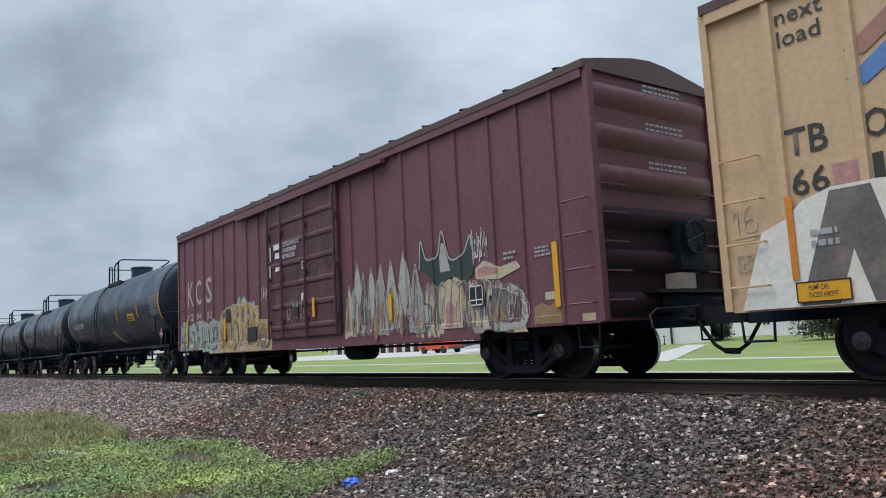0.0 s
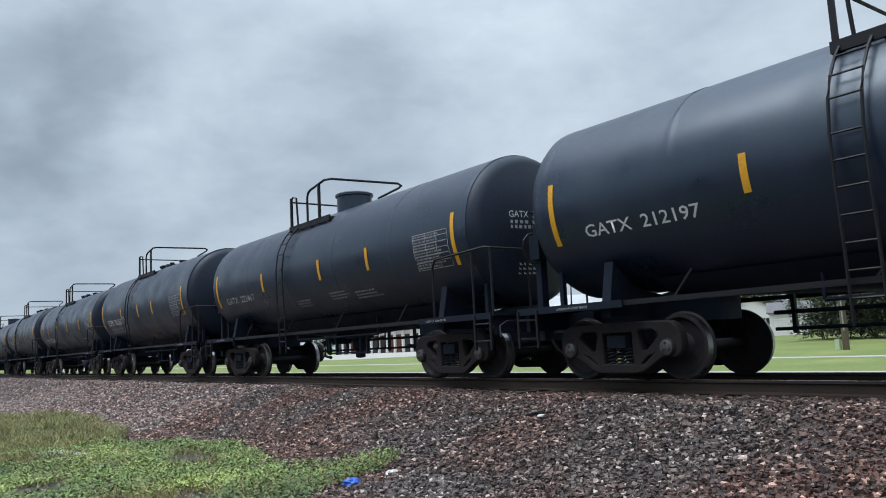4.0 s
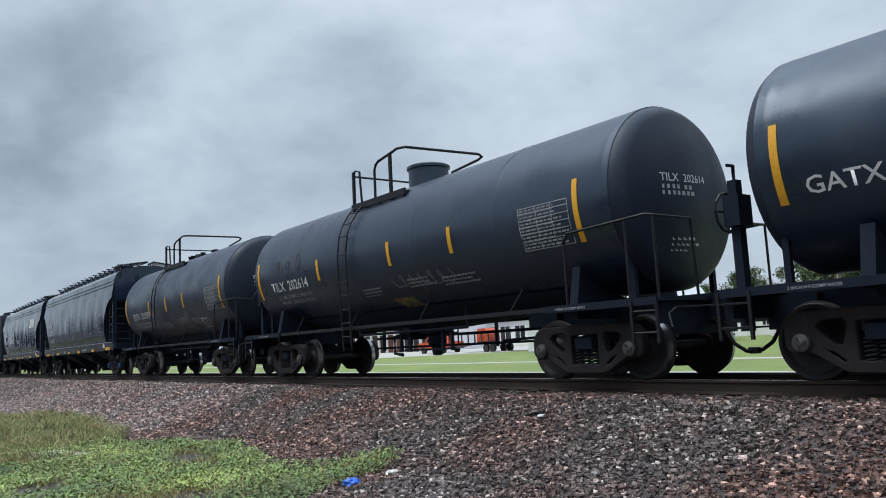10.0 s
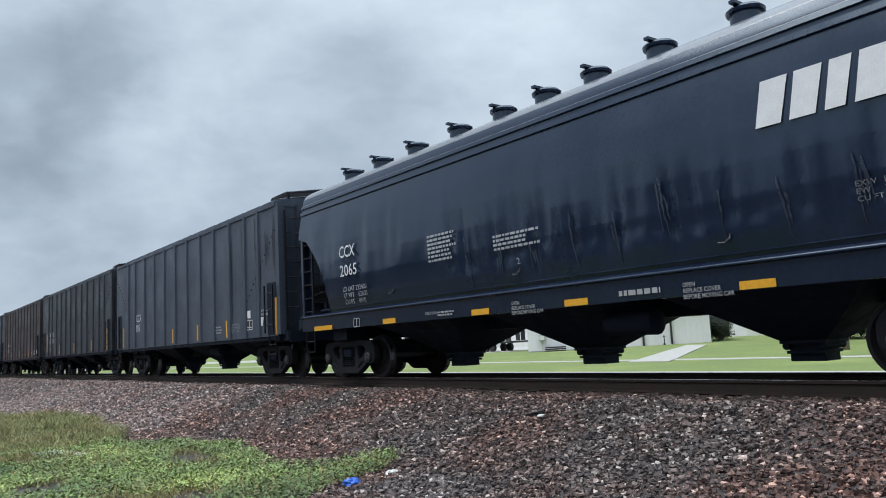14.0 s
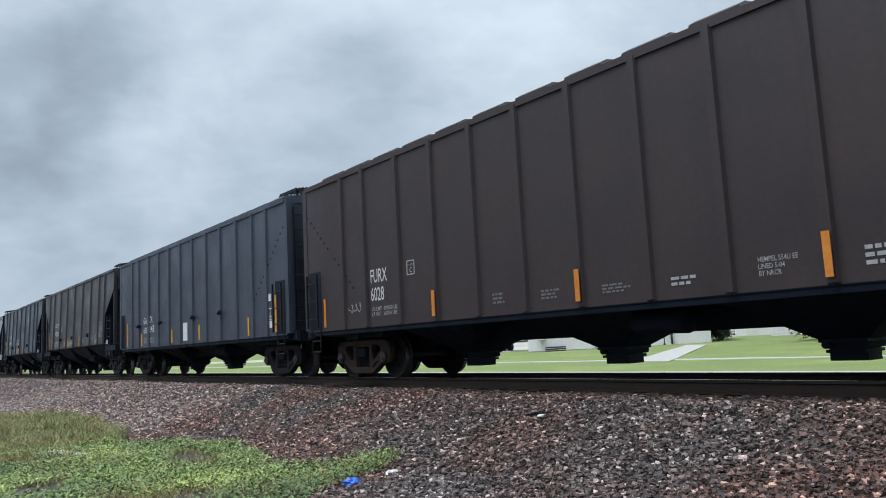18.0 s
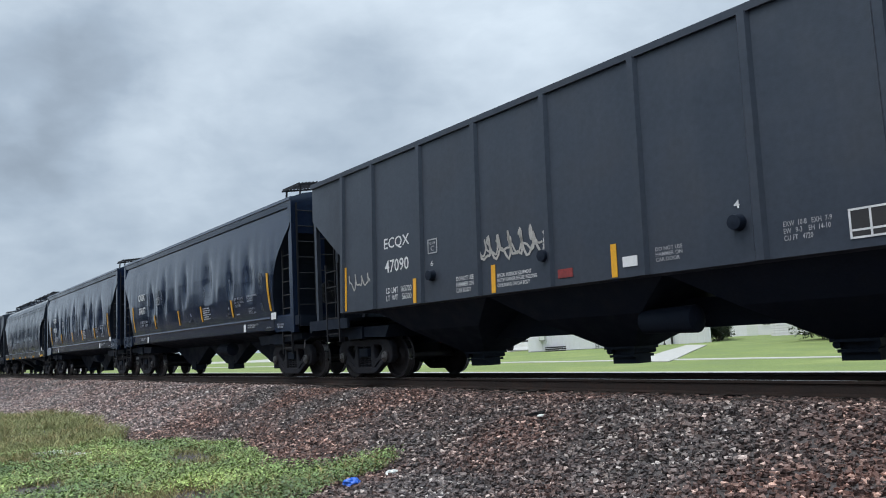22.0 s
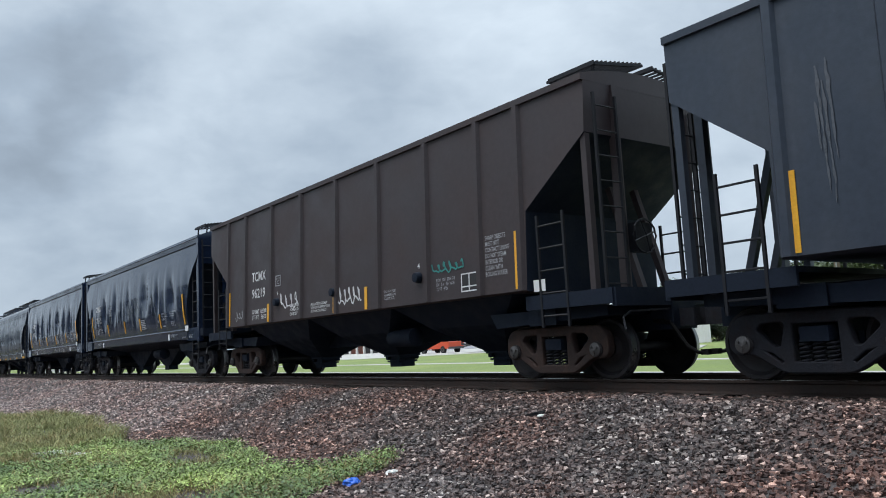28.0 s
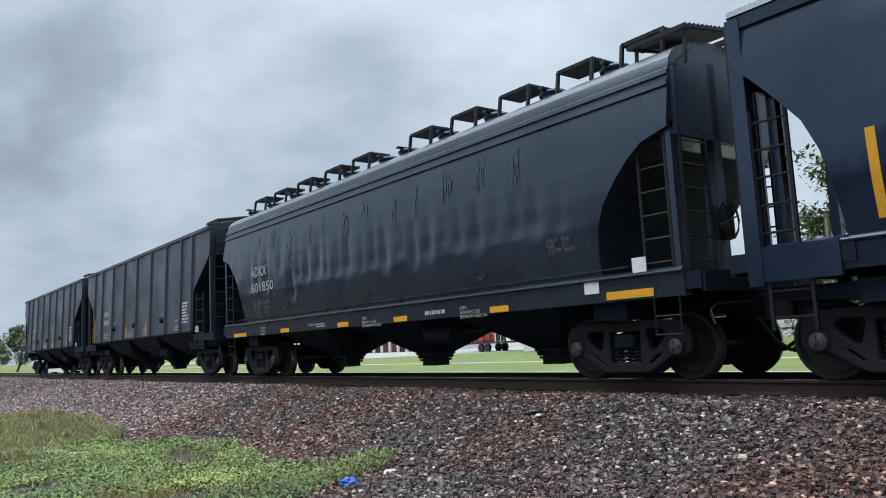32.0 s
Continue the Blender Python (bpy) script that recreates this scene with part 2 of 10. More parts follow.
# ---------------------------------------------------------------- mesh tools
class Shape:
    """Collects vertices and faces; make() links them as one mesh object."""

    def __init__(self):
        self.v, self.f, self.m = [], [], []

    def add(self, verts, faces, slot=0):
        k = len(self.v)
        self.v += [tuple(p) for p in verts]
        self.f += [tuple(i + k for i in f) for f in faces]
        self.m += [slot] * len(faces)
        return self

    def box(self, x0, x1, y0, y1, z0, z1, slot=0):
        v = [(x, y, z) for z in (z0, z1) for y in (y0, y1) for x in (x0, x1)]
        return self.add(v, [(0, 2, 3, 1), (4, 5, 7, 6), (0, 1, 5, 4), (2, 6, 7, 3), (0, 4, 6, 2), (1, 3, 7, 5)], slot)

    def bar(self, p, q, w, h=None, slot=0):
        """A square bar from p to q."""
        p, q = Vector(p), Vector(q)
        d = (q - p).normalized()
        a = d.cross((0, 0, 1)) if abs(d.z) < 0.95 else d.cross((1, 0, 0))
        a.normalize()
        b = d.cross(a) * (h or w) / 2
        a = a * w / 2
        v = [c + s * a + t * b for c in (p, q) for s, t in ((-1, -1), (1, -1), (1, 1), (-1, 1))]
        return self.add(v, [(3, 2, 1, 0), (4, 5, 6, 7), (0, 1, 5, 4), (1, 2, 6, 5), (2, 3, 7, 6), (3, 0, 4, 7)], slot)

    def tube(self, pts, r, n=6, slot=0):
        pts = [Vector(p) for p in pts]
        rings = []
        for i, p in enumerate(pts):
            d = (pts[min(i + 1, len(pts) - 1)] - pts[max(i - 1, 0)]).normalized()
            a = d.cross((0, 0, 1)) if abs(d.z) < 0.9 else d.cross((0, 1, 0))
            a.normalize()
            b = d.cross(a)
            rings.append([p + r * (math.cos(6.28319 * k / n) * a + math.sin(6.28319 * k / n) * b) for k in range(n)])
        v = [q for ring in rings for q in ring]
        f = [(i * n + k, i * n + (k + 1) % n, (i + 1) * n + (k + 1) % n, (i + 1) * n + k) for i in range(len(pts) - 1) for k in range(n)]
        f += [tuple(range(n))[::-1], tuple((len(pts) - 1) * n + k for k in range(n))]
        return self.add(v, f, slot)

    def lathe(self, prof, axis="y", n=24, centre=(0, 0, 0), slot=0, caps=True):
        """Turns a profile of (distance along the axis, radius)."""
        v, f = [], []
        for a, r in prof:
            for k in range(n):
                s, c = math.sin(6.28319 * k / n) * r, math.cos(6.28319 * k / n) * r
                p = {"y": (s, a, c), "x": (a, s, c), "z": (s, c, a)}[axis]
                v.append(tuple(p[i] + centre[i] for i in range(3)))
        for i in range(len(prof) - 1):
            f += [(i * n + k, i * n + (k + 1) % n, (i + 1) * n + (k + 1) % n, (i + 1) * n + k) for k in range(n)]
        if caps:
            f += [tuple(range(n))[::-1], tuple((len(prof) - 1) * n + k for k in range(n))]
        return self.add(v, f, slot)

    def prism(self, poly, lo, hi, axis="y", slot=0):
        """Extrudes a polygon along an axis: poly is (x, z) for y, (y, z) for x, (x, y) for z."""
        put = {"y": lambda a, b, t: (a, t, b), "x": lambda a, b, t: (t, a, b), "z": lambda a, b, t: (a, b, t)}[axis]
        n = len(poly)
        v = [put(a, b, t) for t in (lo, hi) for a, b in poly]
        f = [tuple(range(n)), tuple(range(2 * n - 1, n - 1, -1))]
        f += [(i, n + i, n + (i + 1) % n, (i + 1) % n) for i in range(n)]
        return self.add(v, f, slot)

    def loft(self, rings, slot=0, caps=True):
        n = len(rings[0])
        v = [p for r in rings for p in r]
        f = [(i * n + k, i * n + (k + 1) % n, (i + 1) * n + (k + 1) % n, (i + 1) * n + k) for i in range(len(rings) - 1) for k in range(n)]
        if caps:
            f += [tuple(range(n))[::-1], tuple((len(rings) - 1) * n + k for k in range(n))]
        return self.add(v, f, slot)

    def mesh(self, name, *mats, smooth=35):
        me = bpy.data.meshes.new(name)
        me.from_pydata(self.v, [], self.f)
        for m in mats:
            me.materials.append(m)
        if len(mats) > 1:
            me.polygons.foreach_set("material_index", self.m)
        bm = bmesh.new()
        bm.from_mesh(me)
        bmesh.ops.recalc_face_normals(bm, faces=bm.faces)
        bm.to_mesh(me)
        bm.free()
        if smooth:
            me.polygons.foreach_set("use_smooth", [True] * len(me.polygons))
            me.set_sharp_from_angle(angle=radians(smooth))
        me.update()
        return me


def put(name, me, parent=None, label="", at=None):
    ob = new(name, me)
    if parent:
        ob.parent = parent
    if at is not None:
        ob.matrix_basis = at if isinstance(at, Matrix) else Matrix.Translation(at)
    if label:
        ob["label"] = label
    return ob


KEPT = {}


def kept(key, build):
    if key not in KEPT:
        KEPT[key] = build()
    return KEPT[key]


def plate(key, splines, thick, mat, bevel=0.0):
    """A flat plate with holes from outlines in x and z, standing across y; spline points with round corners."""
    def build():
        cu = bpy.data.curves.new(key, "CURVE")
        cu.dimensions, cu.fill_mode, cu.extrude, cu.bevel_depth, cu.bevel_resolution = "2D", "BOTH", thick / 2 - bevel, bevel, 1
        for pts in splines:
            s = cu.splines.new("POLY")
            s.points.add(len(pts) - 1)
            for q, (x, z) in zip(s.points, pts):
                q.co = (x, z, 0, 1)
            s.use_cyclic_u = True
        ob = bpy.data.objects.new(key, cu)
        me = bpy.data.meshes.new_from_object(ob)
        me.transform(Matrix.Rotation(radians(90), 4, "X"))
        me.materials.clear()
        me.materials.append(mat)
        bpy.data.objects.remove(ob)
        return me
    return kept(key, build)


def rounded(pts, r, n=3):
    """A polygon with its corners rounded."""
    out = []
    for i, p in enumerate(pts):
        p = Vector(p)
        a, b = Vector(pts[i - 1]) - p, Vector(pts[(i + 1) % len(pts)]) - p
        k = min(r, a.length / 2.1, b.length / 2.1)
        a, b = p + a.normalized() * k, p + b.normalized() * k
        out += [tuple((1 - t) ** 2 * a + 2 * t * (1 - t) * p + t * t * b) for t in (j / n for j in range(n + 1))]
    return out


def lettering(text, size, align="LEFT", gap=1.0, squeeze=1.0, bold=0.0):
    """A mesh of the built-in font, flat in x and z, with its left foot at the origin."""
    def build():
        cu = bpy.data.curves.new("lettering", "FONT")
        cu.body, cu.size, cu.align_x, cu.space_line, cu.resolution_u, cu.offset = text, size, align, gap, 2, bold
        ob = bpy.data.objects.new("lettering", cu)
        me = bpy.data.meshes.new_from_object(ob)
        bpy.data.objects.remove(ob)
        return me
    me = kept(("text", text, size, align, gap, bold), build).copy()
    me.transform(Matrix.Diagonal((squeeze, 1, 1, 1)))
    me.transform(Matrix.Rotation(radians(90), 4, "X"))
    return me


def lay(me, x, z, skin, mat):
    """Moves a flat mesh to (x, z) on a car's side and lays it on the skin y(z), on the side towards -y."""
    co = np.empty(len(me.vertices) * 3)
    me.vertices.foreach_get("co", co)
    co = co.reshape(-1, 3)
    co[:, 0] += x
    co[:, 2] += z
    co[:, 1] = [-(skin(q) + 0.008) for q in co[:, 2]]
    me.vertices.foreach_set("co", co.ravel())
    me.materials.clear()
    me.materials.append(mat)
    me.update()
    return me


def decal(x0, x1, z0, z1, skin, n=6, lean=0.0):
    """A thin rectangle that follows the skin."""
    s = Shape()
    rows = [z0 + (z1 - z0) * i / n for i in range(n + 1)]
    for z in rows:
        d = lean * (z - z0)
        for x in (x0 + d, x1 + d):
            s.v.append((x, -(skin(z) + 0.010), z))
    for z in rows:
        d = lean * (z - z0)
        for x in (x0 + d, x1 + d):
            s.v.append((x, -(skin(z) + 0.001), z))
    k = 2 * (n + 1)
    for i in range(n):
        a = 2 * i
        s.f += [(a, a + 1, a + 3, a + 2), (k + a + 2, k + a + 3, k + a + 1, k + a), (a, a + 2, k + a + 2, k + a), (a + 1, k + a + 1, k + a + 3, a + 3)]
    s.f += [(0, k, k + 1, 1), (k - 2, k - 1, 2 * k - 1, 2 * k - 2)]
    s.m = [0] * len(s.f)
    return s


CARS = []
WHEELSETS = []


def start_car(u, name, label, category, group):
    car = new(name)
    car.empty_display_size = 0.3
    car.matrix_basis = pose(u, DY, 0)
    tagged(car, label, category, group)
    CARS.append((car, u))
    return car


# ---------------------------------------------------------------- trucks, couplers and other shared running gear
def side_frame(mat):
    outer = rounded([(-1.09, 0.40), (-1.09, 0.66), (-0.96, 0.80), (-0.3, 0.815), (0.3, 0.815), (0.96, 0.80), (1.09, 0.66), (1.09, 0.40),
                     (0.98, 0.33), (0.80, 0.36), (0.40, 0.12), (-0.40, 0.12), (-0.80, 0.36), (-0.98, 0.33)], 0.09)
    window = rounded([(-0.76, 0.62), (-0.67, 0.725), (-0.39, 0.735), (-0.35, 0.66), (-0.42, 0.40), (-0.52, 0.40)], 0.05)
    low = rounded([(-0.70, 0.40), (-0.53, 0.36), (-0.38, 0.24), (-0.43, 0.20)], 0.02)
    middle = rounded([(-0.29, 0.22), (-0.29, 0.70), (0.29, 0.70), (0.29, 0.22)], 0.03)
    flip = lambda pts: [(-x, z) for x, z in pts][::-1]
    return plate("side_frame_" + mat.name, [outer, window, flip(window), low, flip(low), middle], 0.15, mat, 0.02)


def wheelset_mesh(cap):
    s = Shape()
    s.lathe([(-0.98, 0.075), (0.98, 0.075)], n=12)
    for d in (-1, 1):
        prof = [(0.665, 0.08), (0.67, 0.14), (0.70, 0.17), (0.705, 0.36), (0.678, 0.40), (0.675, 0.477), (0.69, 0.487), (0.705, 0.478), (0.716, 0.459)]
        s.lathe([(d * a, r) for a, r in prof], n=40, caps=False)
        s.lathe([(d * a, r) for a, r in ((0.716, 0.459), (0.80, 0.452), (0.818, 0.446))], n=40, slot=1, caps=False)
        s.lathe([(d * a, r) for a, r in ((0.818, 0.446), (0.82, 0.40), (0.80, 0.385), (0.765, 0.35), (0.745, 0.20), (0.78, 0.145), (0.80, 0.13), (0.80, 0.07))], n=40, caps=False)
        s.lathe([(d * a, r) for a, r in ((0.86, 0.09), (0.87, 0.115), (1.10, 0.118), (1.115, 0.10))], n=20)
        s.lathe([(d * a, r) for a, r in ((1.11, 0.10), (1.12, 0.105), (1.135, 0.105), (1.145, 0.085), (1.15, 0.03), (1.158, 0.02))], n=20, slot=2)
        for k in range(3):
            a = 2.0944 * k
            s.lathe([(d * 1.13, 0.018), (d * 1.17, 0.018)], n=6, centre=(0.06 * math.sin(a), 0, 0.06 * math.cos(a)), slot=2)
    return s.mesh("wheelset", WHEEL, TREAD, cap)


def spring_mesh():
    s = Shape()
    pts = [(0.062 * math.cos(a), 0.062 * math.sin(a), 0.21 + 0.27 * a / 34.6) for a in (k * 34.6 / 66 for k in range(67))]
    s.tube(pts, 0.015, 5)
    return s.mesh("spring", CAST)


def bolster_mesh():
    s = Shape()
    s.loft([[(x, y, z) for x, z in ((-w, 0.47), (w, 0.47), (w, h), (-w, h))] for y, w, h in
            ((-1.10, 0.17, 0.64), (-0.85, 0.2, 0.68), (-0.3, 0.24, 0.74), (0.3, 0.24, 0.74), (0.85, 0.2, 0.68), (1.10, 0.17, 0.64))])
    s.lathe([(0.72, 0.21), (0.82, 0.2)], "z", 16)
    for d in (-1, 1):          # brake beams with their shoes
        s.bar((0.34 * d, -0.75, 0.36), (0.34 * d, 0.75, 0.36), 0.07)
        for e in (-1, 1):
            s.box(0.36 * d, 0.42 * d, e * 0.70, e * 0.80, 0.26, 0.56)
    return s.mesh("bogie", UNDER)


def bogie(car, x, cap=None, rusty=False, steel=None):
    cap, steel = cap or CAP, RUSTY if rusty else steel or CAST
    base = put("bogie", kept("bolster", bolster_mesh), car, "rusty brown cast steel freight bogie" if rusty else "dark grimy cast steel freight bogie", (x, 0, 0))
    for d in (-1, 1):
        put("side_frame", side_frame(steel), base, "", (0, 1.005 * d, 0))
        for k in (-1, 0, 1):
            put("spring", kept("spring", spring_mesh), base, "", (0.165 * k, 1.0 * d, 0))
    for k in (-1, 1):
        w = put("wheelset", kept(("wheelset", cap.name), lambda: wheelset_mesh(cap)), base, "worn steel wheels with bearing caps", (0.889 * k, 0, 0.457))
        WHEELSETS.append((w, k))
    return base


def coupler_mesh():
    s = Shape()
    s.box(-0.9, -0.28, -0.07, 0.07, 0.80, 0.94)
    s.prism(rounded([(-0.30, -0.12), (0.02, -0.17), (0.05, -0.03), (-0.06, -0.02), (-0.06, 0.06), (0.06, 0.08), (0.10, 0.17), (-0.04, 0.22), (-0.30, 0.14)], 0.03), 0.74, 1.0, "z")
    s.box(-0.55, -0.38, -0.2, 0.2, 0.74, 1.02)          # striker
    return s.mesh("coupler", CAST)


def hose_mesh():
    s = Shape()
    s.tube([(-0.30, -0.28, 0.80), (-0.18, -0.27, 0.62), (-0.08, -0.24, 0.45), (0.06, -0.2, 0.35), (0.12, -0.12, 0.34)], 0.028, 7)
    s.tube([(-0.30, -0.28, 0.80), (-0.6, -0.28, 0.84)], 0.035, 7)
    s.box(0.08, 0.2, -0.16, -0.06, 0.31, 0.39)
    return s.mesh("air_hose", HOSE)


def cut_lever_mesh():
    s = Shape()
    s.tube([(-0.35, -0.15, 1.02), (-0.28, -0.35, 1.0), (-0.28, -1.2, 0.98), (-0.28, -1.36, 0.9), (-0.2, -1.42, 0.72)], 0.016, 5)
    return s.mesh("uncoupling_lever", GRATE)


def couplers(car, half):
    for k, turn in ((1, 0), (-1, 180)):
        at = pose(k * (half - 0.02), 0, 0, 0, 0, turn)
        put("coupler", kept("coupler", coupler_mesh), car, "", at)
        put("air_hose", kept("hose", hose_mesh), car, "", at)
        put("uncoupling_lever", kept("lever", cut_lever_mesh), car, "", at)


def ladder(x0, x1, y, z0, z1, n, r=0.016, leg=0.02, y1=None):
    """Two stiles in x with n rungs."""
    y1 = y if y1 is None else y1
    s = Shape()
    for x in (x0, x1):
        s.bar((x, y, z0), (x, y1, z1), leg * 2)
    for i in range(n):
        t = (i + 0.5) / n
        s.tube([(x0, y + (y1 - y) * t, z0 + (z1 - z0) * t), (x1, y + (y1 - y) * t, z0 + (z1 - z0) * t)], r, 5)
    return s


def end_ladder(x, y0, y1, z0, z1, n, r=0.014):
    """A ladder that stands across a car's end."""
    s = Shape()
    for y in (y0, y1):
        s.bar((x, y, z0), (x, y, z1), 0.04)
    for i in range(n):
        z = z0 + (z1 - z0) * (i + 0.5) / n
        s.tube([(x, y0, z), (x, y1, z)], r, 5)
    return s


def bars_part(car, x, z, w, h, rows, skin, mat=None, seed=0, name="stencil_block"):
    """Small print that cannot be read: rows of short plain bars."""
    rnd = random.Random(seed)
    s = Shape()
    step = h / rows
    for i in range(rows):
        a, zz = x, z + h - (i + 1) * step
        end = x + w * rnd.uniform(0.7, 1.0)
        while a < end - 0.02:
            b = min(a + rnd.uniform(0.04, 0.13) * max(1, h), end)
            y = -(skin(zz + step * 0.3) + 0.008)
            s.add([(a, y, zz), (b, y, zz), (b, -(skin(zz + step * 0.55) + 0.008), zz + step * 0.55), (a, -(skin(zz + step * 0.55) + 0.008), zz + step * 0.55)], [(0, 1, 2, 3)])
            a = b + 0.025
    ob = put(name, s.mesh(name, mat or GREYW, smooth=0), car)
    ob["kind"] = "stuff"
    return ob


def panel_part(car, x0, x1, z0, z1, skin, mat, name, label="", lean=0.0, n=5):
    return put(name, decal(x0, x1, z0, z1, skin, n, lean).mesh(name, mat, smooth=0), car, label)


def frame_part(car, x0, x1, z0, z1, skin, mat, name="stencil_frame", t=0.02, mids=(), lines=()):
    """An outlined box, as round lube and consolidated stencils have."""
    s = Shape()
    for a, b, c, d in [(x0, x1, z0, z0 + t), (x0, x1, z1 - t, z1), (x0, x0 + t, z0, z1), (x1 - t, x1, z0, z1)] + [(m - t / 2, m + t / 2, z0, z1) for m in mids] + [(x0, x1, m - t / 2, m + t / 2) for m in lines]:
        q = decal(a, b, c, d, skin, 2)
        s.add(q.v, q.f)
    return put(name, s.mesh(name, mat, smooth=0), car)


# ---------------------------------------------------------------- hopper cars
def skin_of(prof):
    zs, ys = [p[0] for p in prof], [p[1] for p in prof]
    return lambda z: float(np.interp(z, zs, ys))


def z_body(prof, ends, mat, name="body", cols=1, dent=0.0, seed=1, roof=None, folds=()):
    """A hopper's shell as level slices: half width from prof (z, y), half length from ends (z, x); the long sides are
    cut in columns and pressed in by shallow dents; folds are (x, top, depth, width) of deeper ones. The slanted ends
    below the roof are dull and painted dark for their shade."""
    zs = sorted({p[0] for p in prof} | {p[0] for p in ends} | ({1.65, 2.0, 2.4, 2.8, 3.2, 3.55} if dent else set()) | ({round(1.6 + 0.09 * i, 2) for i in range(23)} if folds else set()))
    w = skin_of(prof)
    e = skin_of(ends)
    rings = []

    def out(q, side, z):
        if not dent or z < 1.5 or z > 4.0:
            return 0
        fade = max(0.0, 1 - abs(z - 2.6) / 1.4)
        wave = noise.noise((q * 1.2 + seed * 7.1, side * 3 + seed, z * 0.35)) + 0.4 * noise.noise((q * 3.9, seed * 3.3 + side, z * 0.6))
        deep = 0.0
        if not side:
            for fx, top, depth, wide in folds:
                low = top - 6 * depth
                if low < z < top + 1.3:
                    lean = ((z - low) / (top - low)) if z < top else 0.5 + 0.5 * math.cos(math.pi * (z - top) / 1.3)
                    deep += depth * lean * math.exp(-((q - fx) / wide) ** 2)
        return min(0.0, dent * fade * (wave - 0.3)) - deep
    for z in zs:
        x, y = e(z), w(z)
        xs = [-x + 2 * x * i / cols for i in range(cols + 1)]
        rings.append([(q, -y - out(q, 0, z), z) for q in xs] + [(q, y + out(q, 1, z), z) for q in reversed(xs)])
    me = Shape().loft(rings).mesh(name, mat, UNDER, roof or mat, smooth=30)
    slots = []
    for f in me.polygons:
        # slot 1 paints the end slopes' shade with underframe black
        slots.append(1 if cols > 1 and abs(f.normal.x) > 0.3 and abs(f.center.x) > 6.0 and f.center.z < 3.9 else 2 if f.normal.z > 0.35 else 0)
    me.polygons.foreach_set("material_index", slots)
    return me


BAYS = (-3.38, 0.25, 3.88)
CB_BAYS = (-3.27, 0.25, 3.77)


def bays(car, top=1.12, shift=0.0):
    """Funnels under the floor, each with its outlet gate."""
    def funnel():
        s = Shape()
        rings = []
        for z, x, y in ((top, 1.765, 1.40), (0.99, 1.762, 0.24), (0.38, 0.40, 0.17)) if top == 1.24 else ((top, 1.30 + (top - 1.12) * 1.7, 1.40), (0.95, 1.05, 1.00), (0.46, 0.29, 0.26)):
            rings.append([(-x, -y, z), (x, -y, z), (x, y, z), (-x, y, z)])
        return s.loft(rings).mesh("hopper_bay", UNDER, smooth=0)

    def gate_mesh():
        g = Shape()
        w, d = (0.30, 0.20) if top == 1.24 else (0.30, 0.30)
        g.box(-w, w, -d, d, 0.43, 0.47)
        g.box(-0.23, 0.23, -0.18, 0.18, 0.20, 0.43)
        g.box(0.06 - w, w - 0.06, 0.05 - d, d - 0.05, 0.30, 0.34)
        for x in (0.06 - w, w - 0.06):
            g.tube([(x, 0.04 - d, 0.40), (x, d - 0.04, 0.40)], 0.05, 8)
        return g.mesh("outlet_gate", UNDER, smooth=30)
    for b in BAYS if top != 1.24 else CB_BAYS:
        bay = put("hopper_bay", kept(("bay", top), funnel), car, "", (b + shift, -0.12 if top == 1.24 else 0, 0))
        put("outlet_gate", kept(("gate", top), gate_mesh), bay)


def centre_sill(car, half, low=0.78):
    def build():
        s = Shape()
        s.box(-half, half, -0.28, 0.28, low, 1.12)
        for k in (-1, 1):       # bolsters over the trucks
            s.box(k * 6.2 - 0.3, k * 6.2 + 0.3, -1.3, 1.3, 0.86, 1.12)
        return s.mesh("centre_sill", UNDER, smooth=0)
    return put("centre_sill", kept(("sill", half, low), build), car)


def end_platform(car, k, x0, x1, z, width=1.45):
    """The deck and its edge at one end of a hopper car."""
    def build():
        s = Shape()
        s.box(min(x0, x1), max(x0, x1), -width, width, z - 0.07, z)
        for y in (-width, width):
            s.box(min(x0, x1), max(x0, x1), y - 0.03, y + 0.03, z - 0.22, z)
        s.box(x1 - 0.04, x1 + 0.04, -width, width, z - 0.26, z)
        return s.mesh("end_platform", UNDER, smooth=0)
    return put("end_platform", kept(("deck", x0, x1, z, width), build), car)


def running_board(car, half, z, width=0.7, raised=0.0):
    """A grating along the roof."""
    def build():
        s = Shape()
        for y in np.linspace(-width / 2, width / 2, 8):
            s.box(-half, half, y - 0.012, y + 0.012, z, z + 0.04)
        for x in np.arange(-half, half + 0.01, 0.6):
            s.box(x - 0.02, x + 0.02, -width / 2, width / 2, z - 0.03, z)
        return s.mesh("running_board", GRATE, smooth=0)
    return put("running_board", kept(("board", half, z, width), build), car, "galvanised grating walkway")


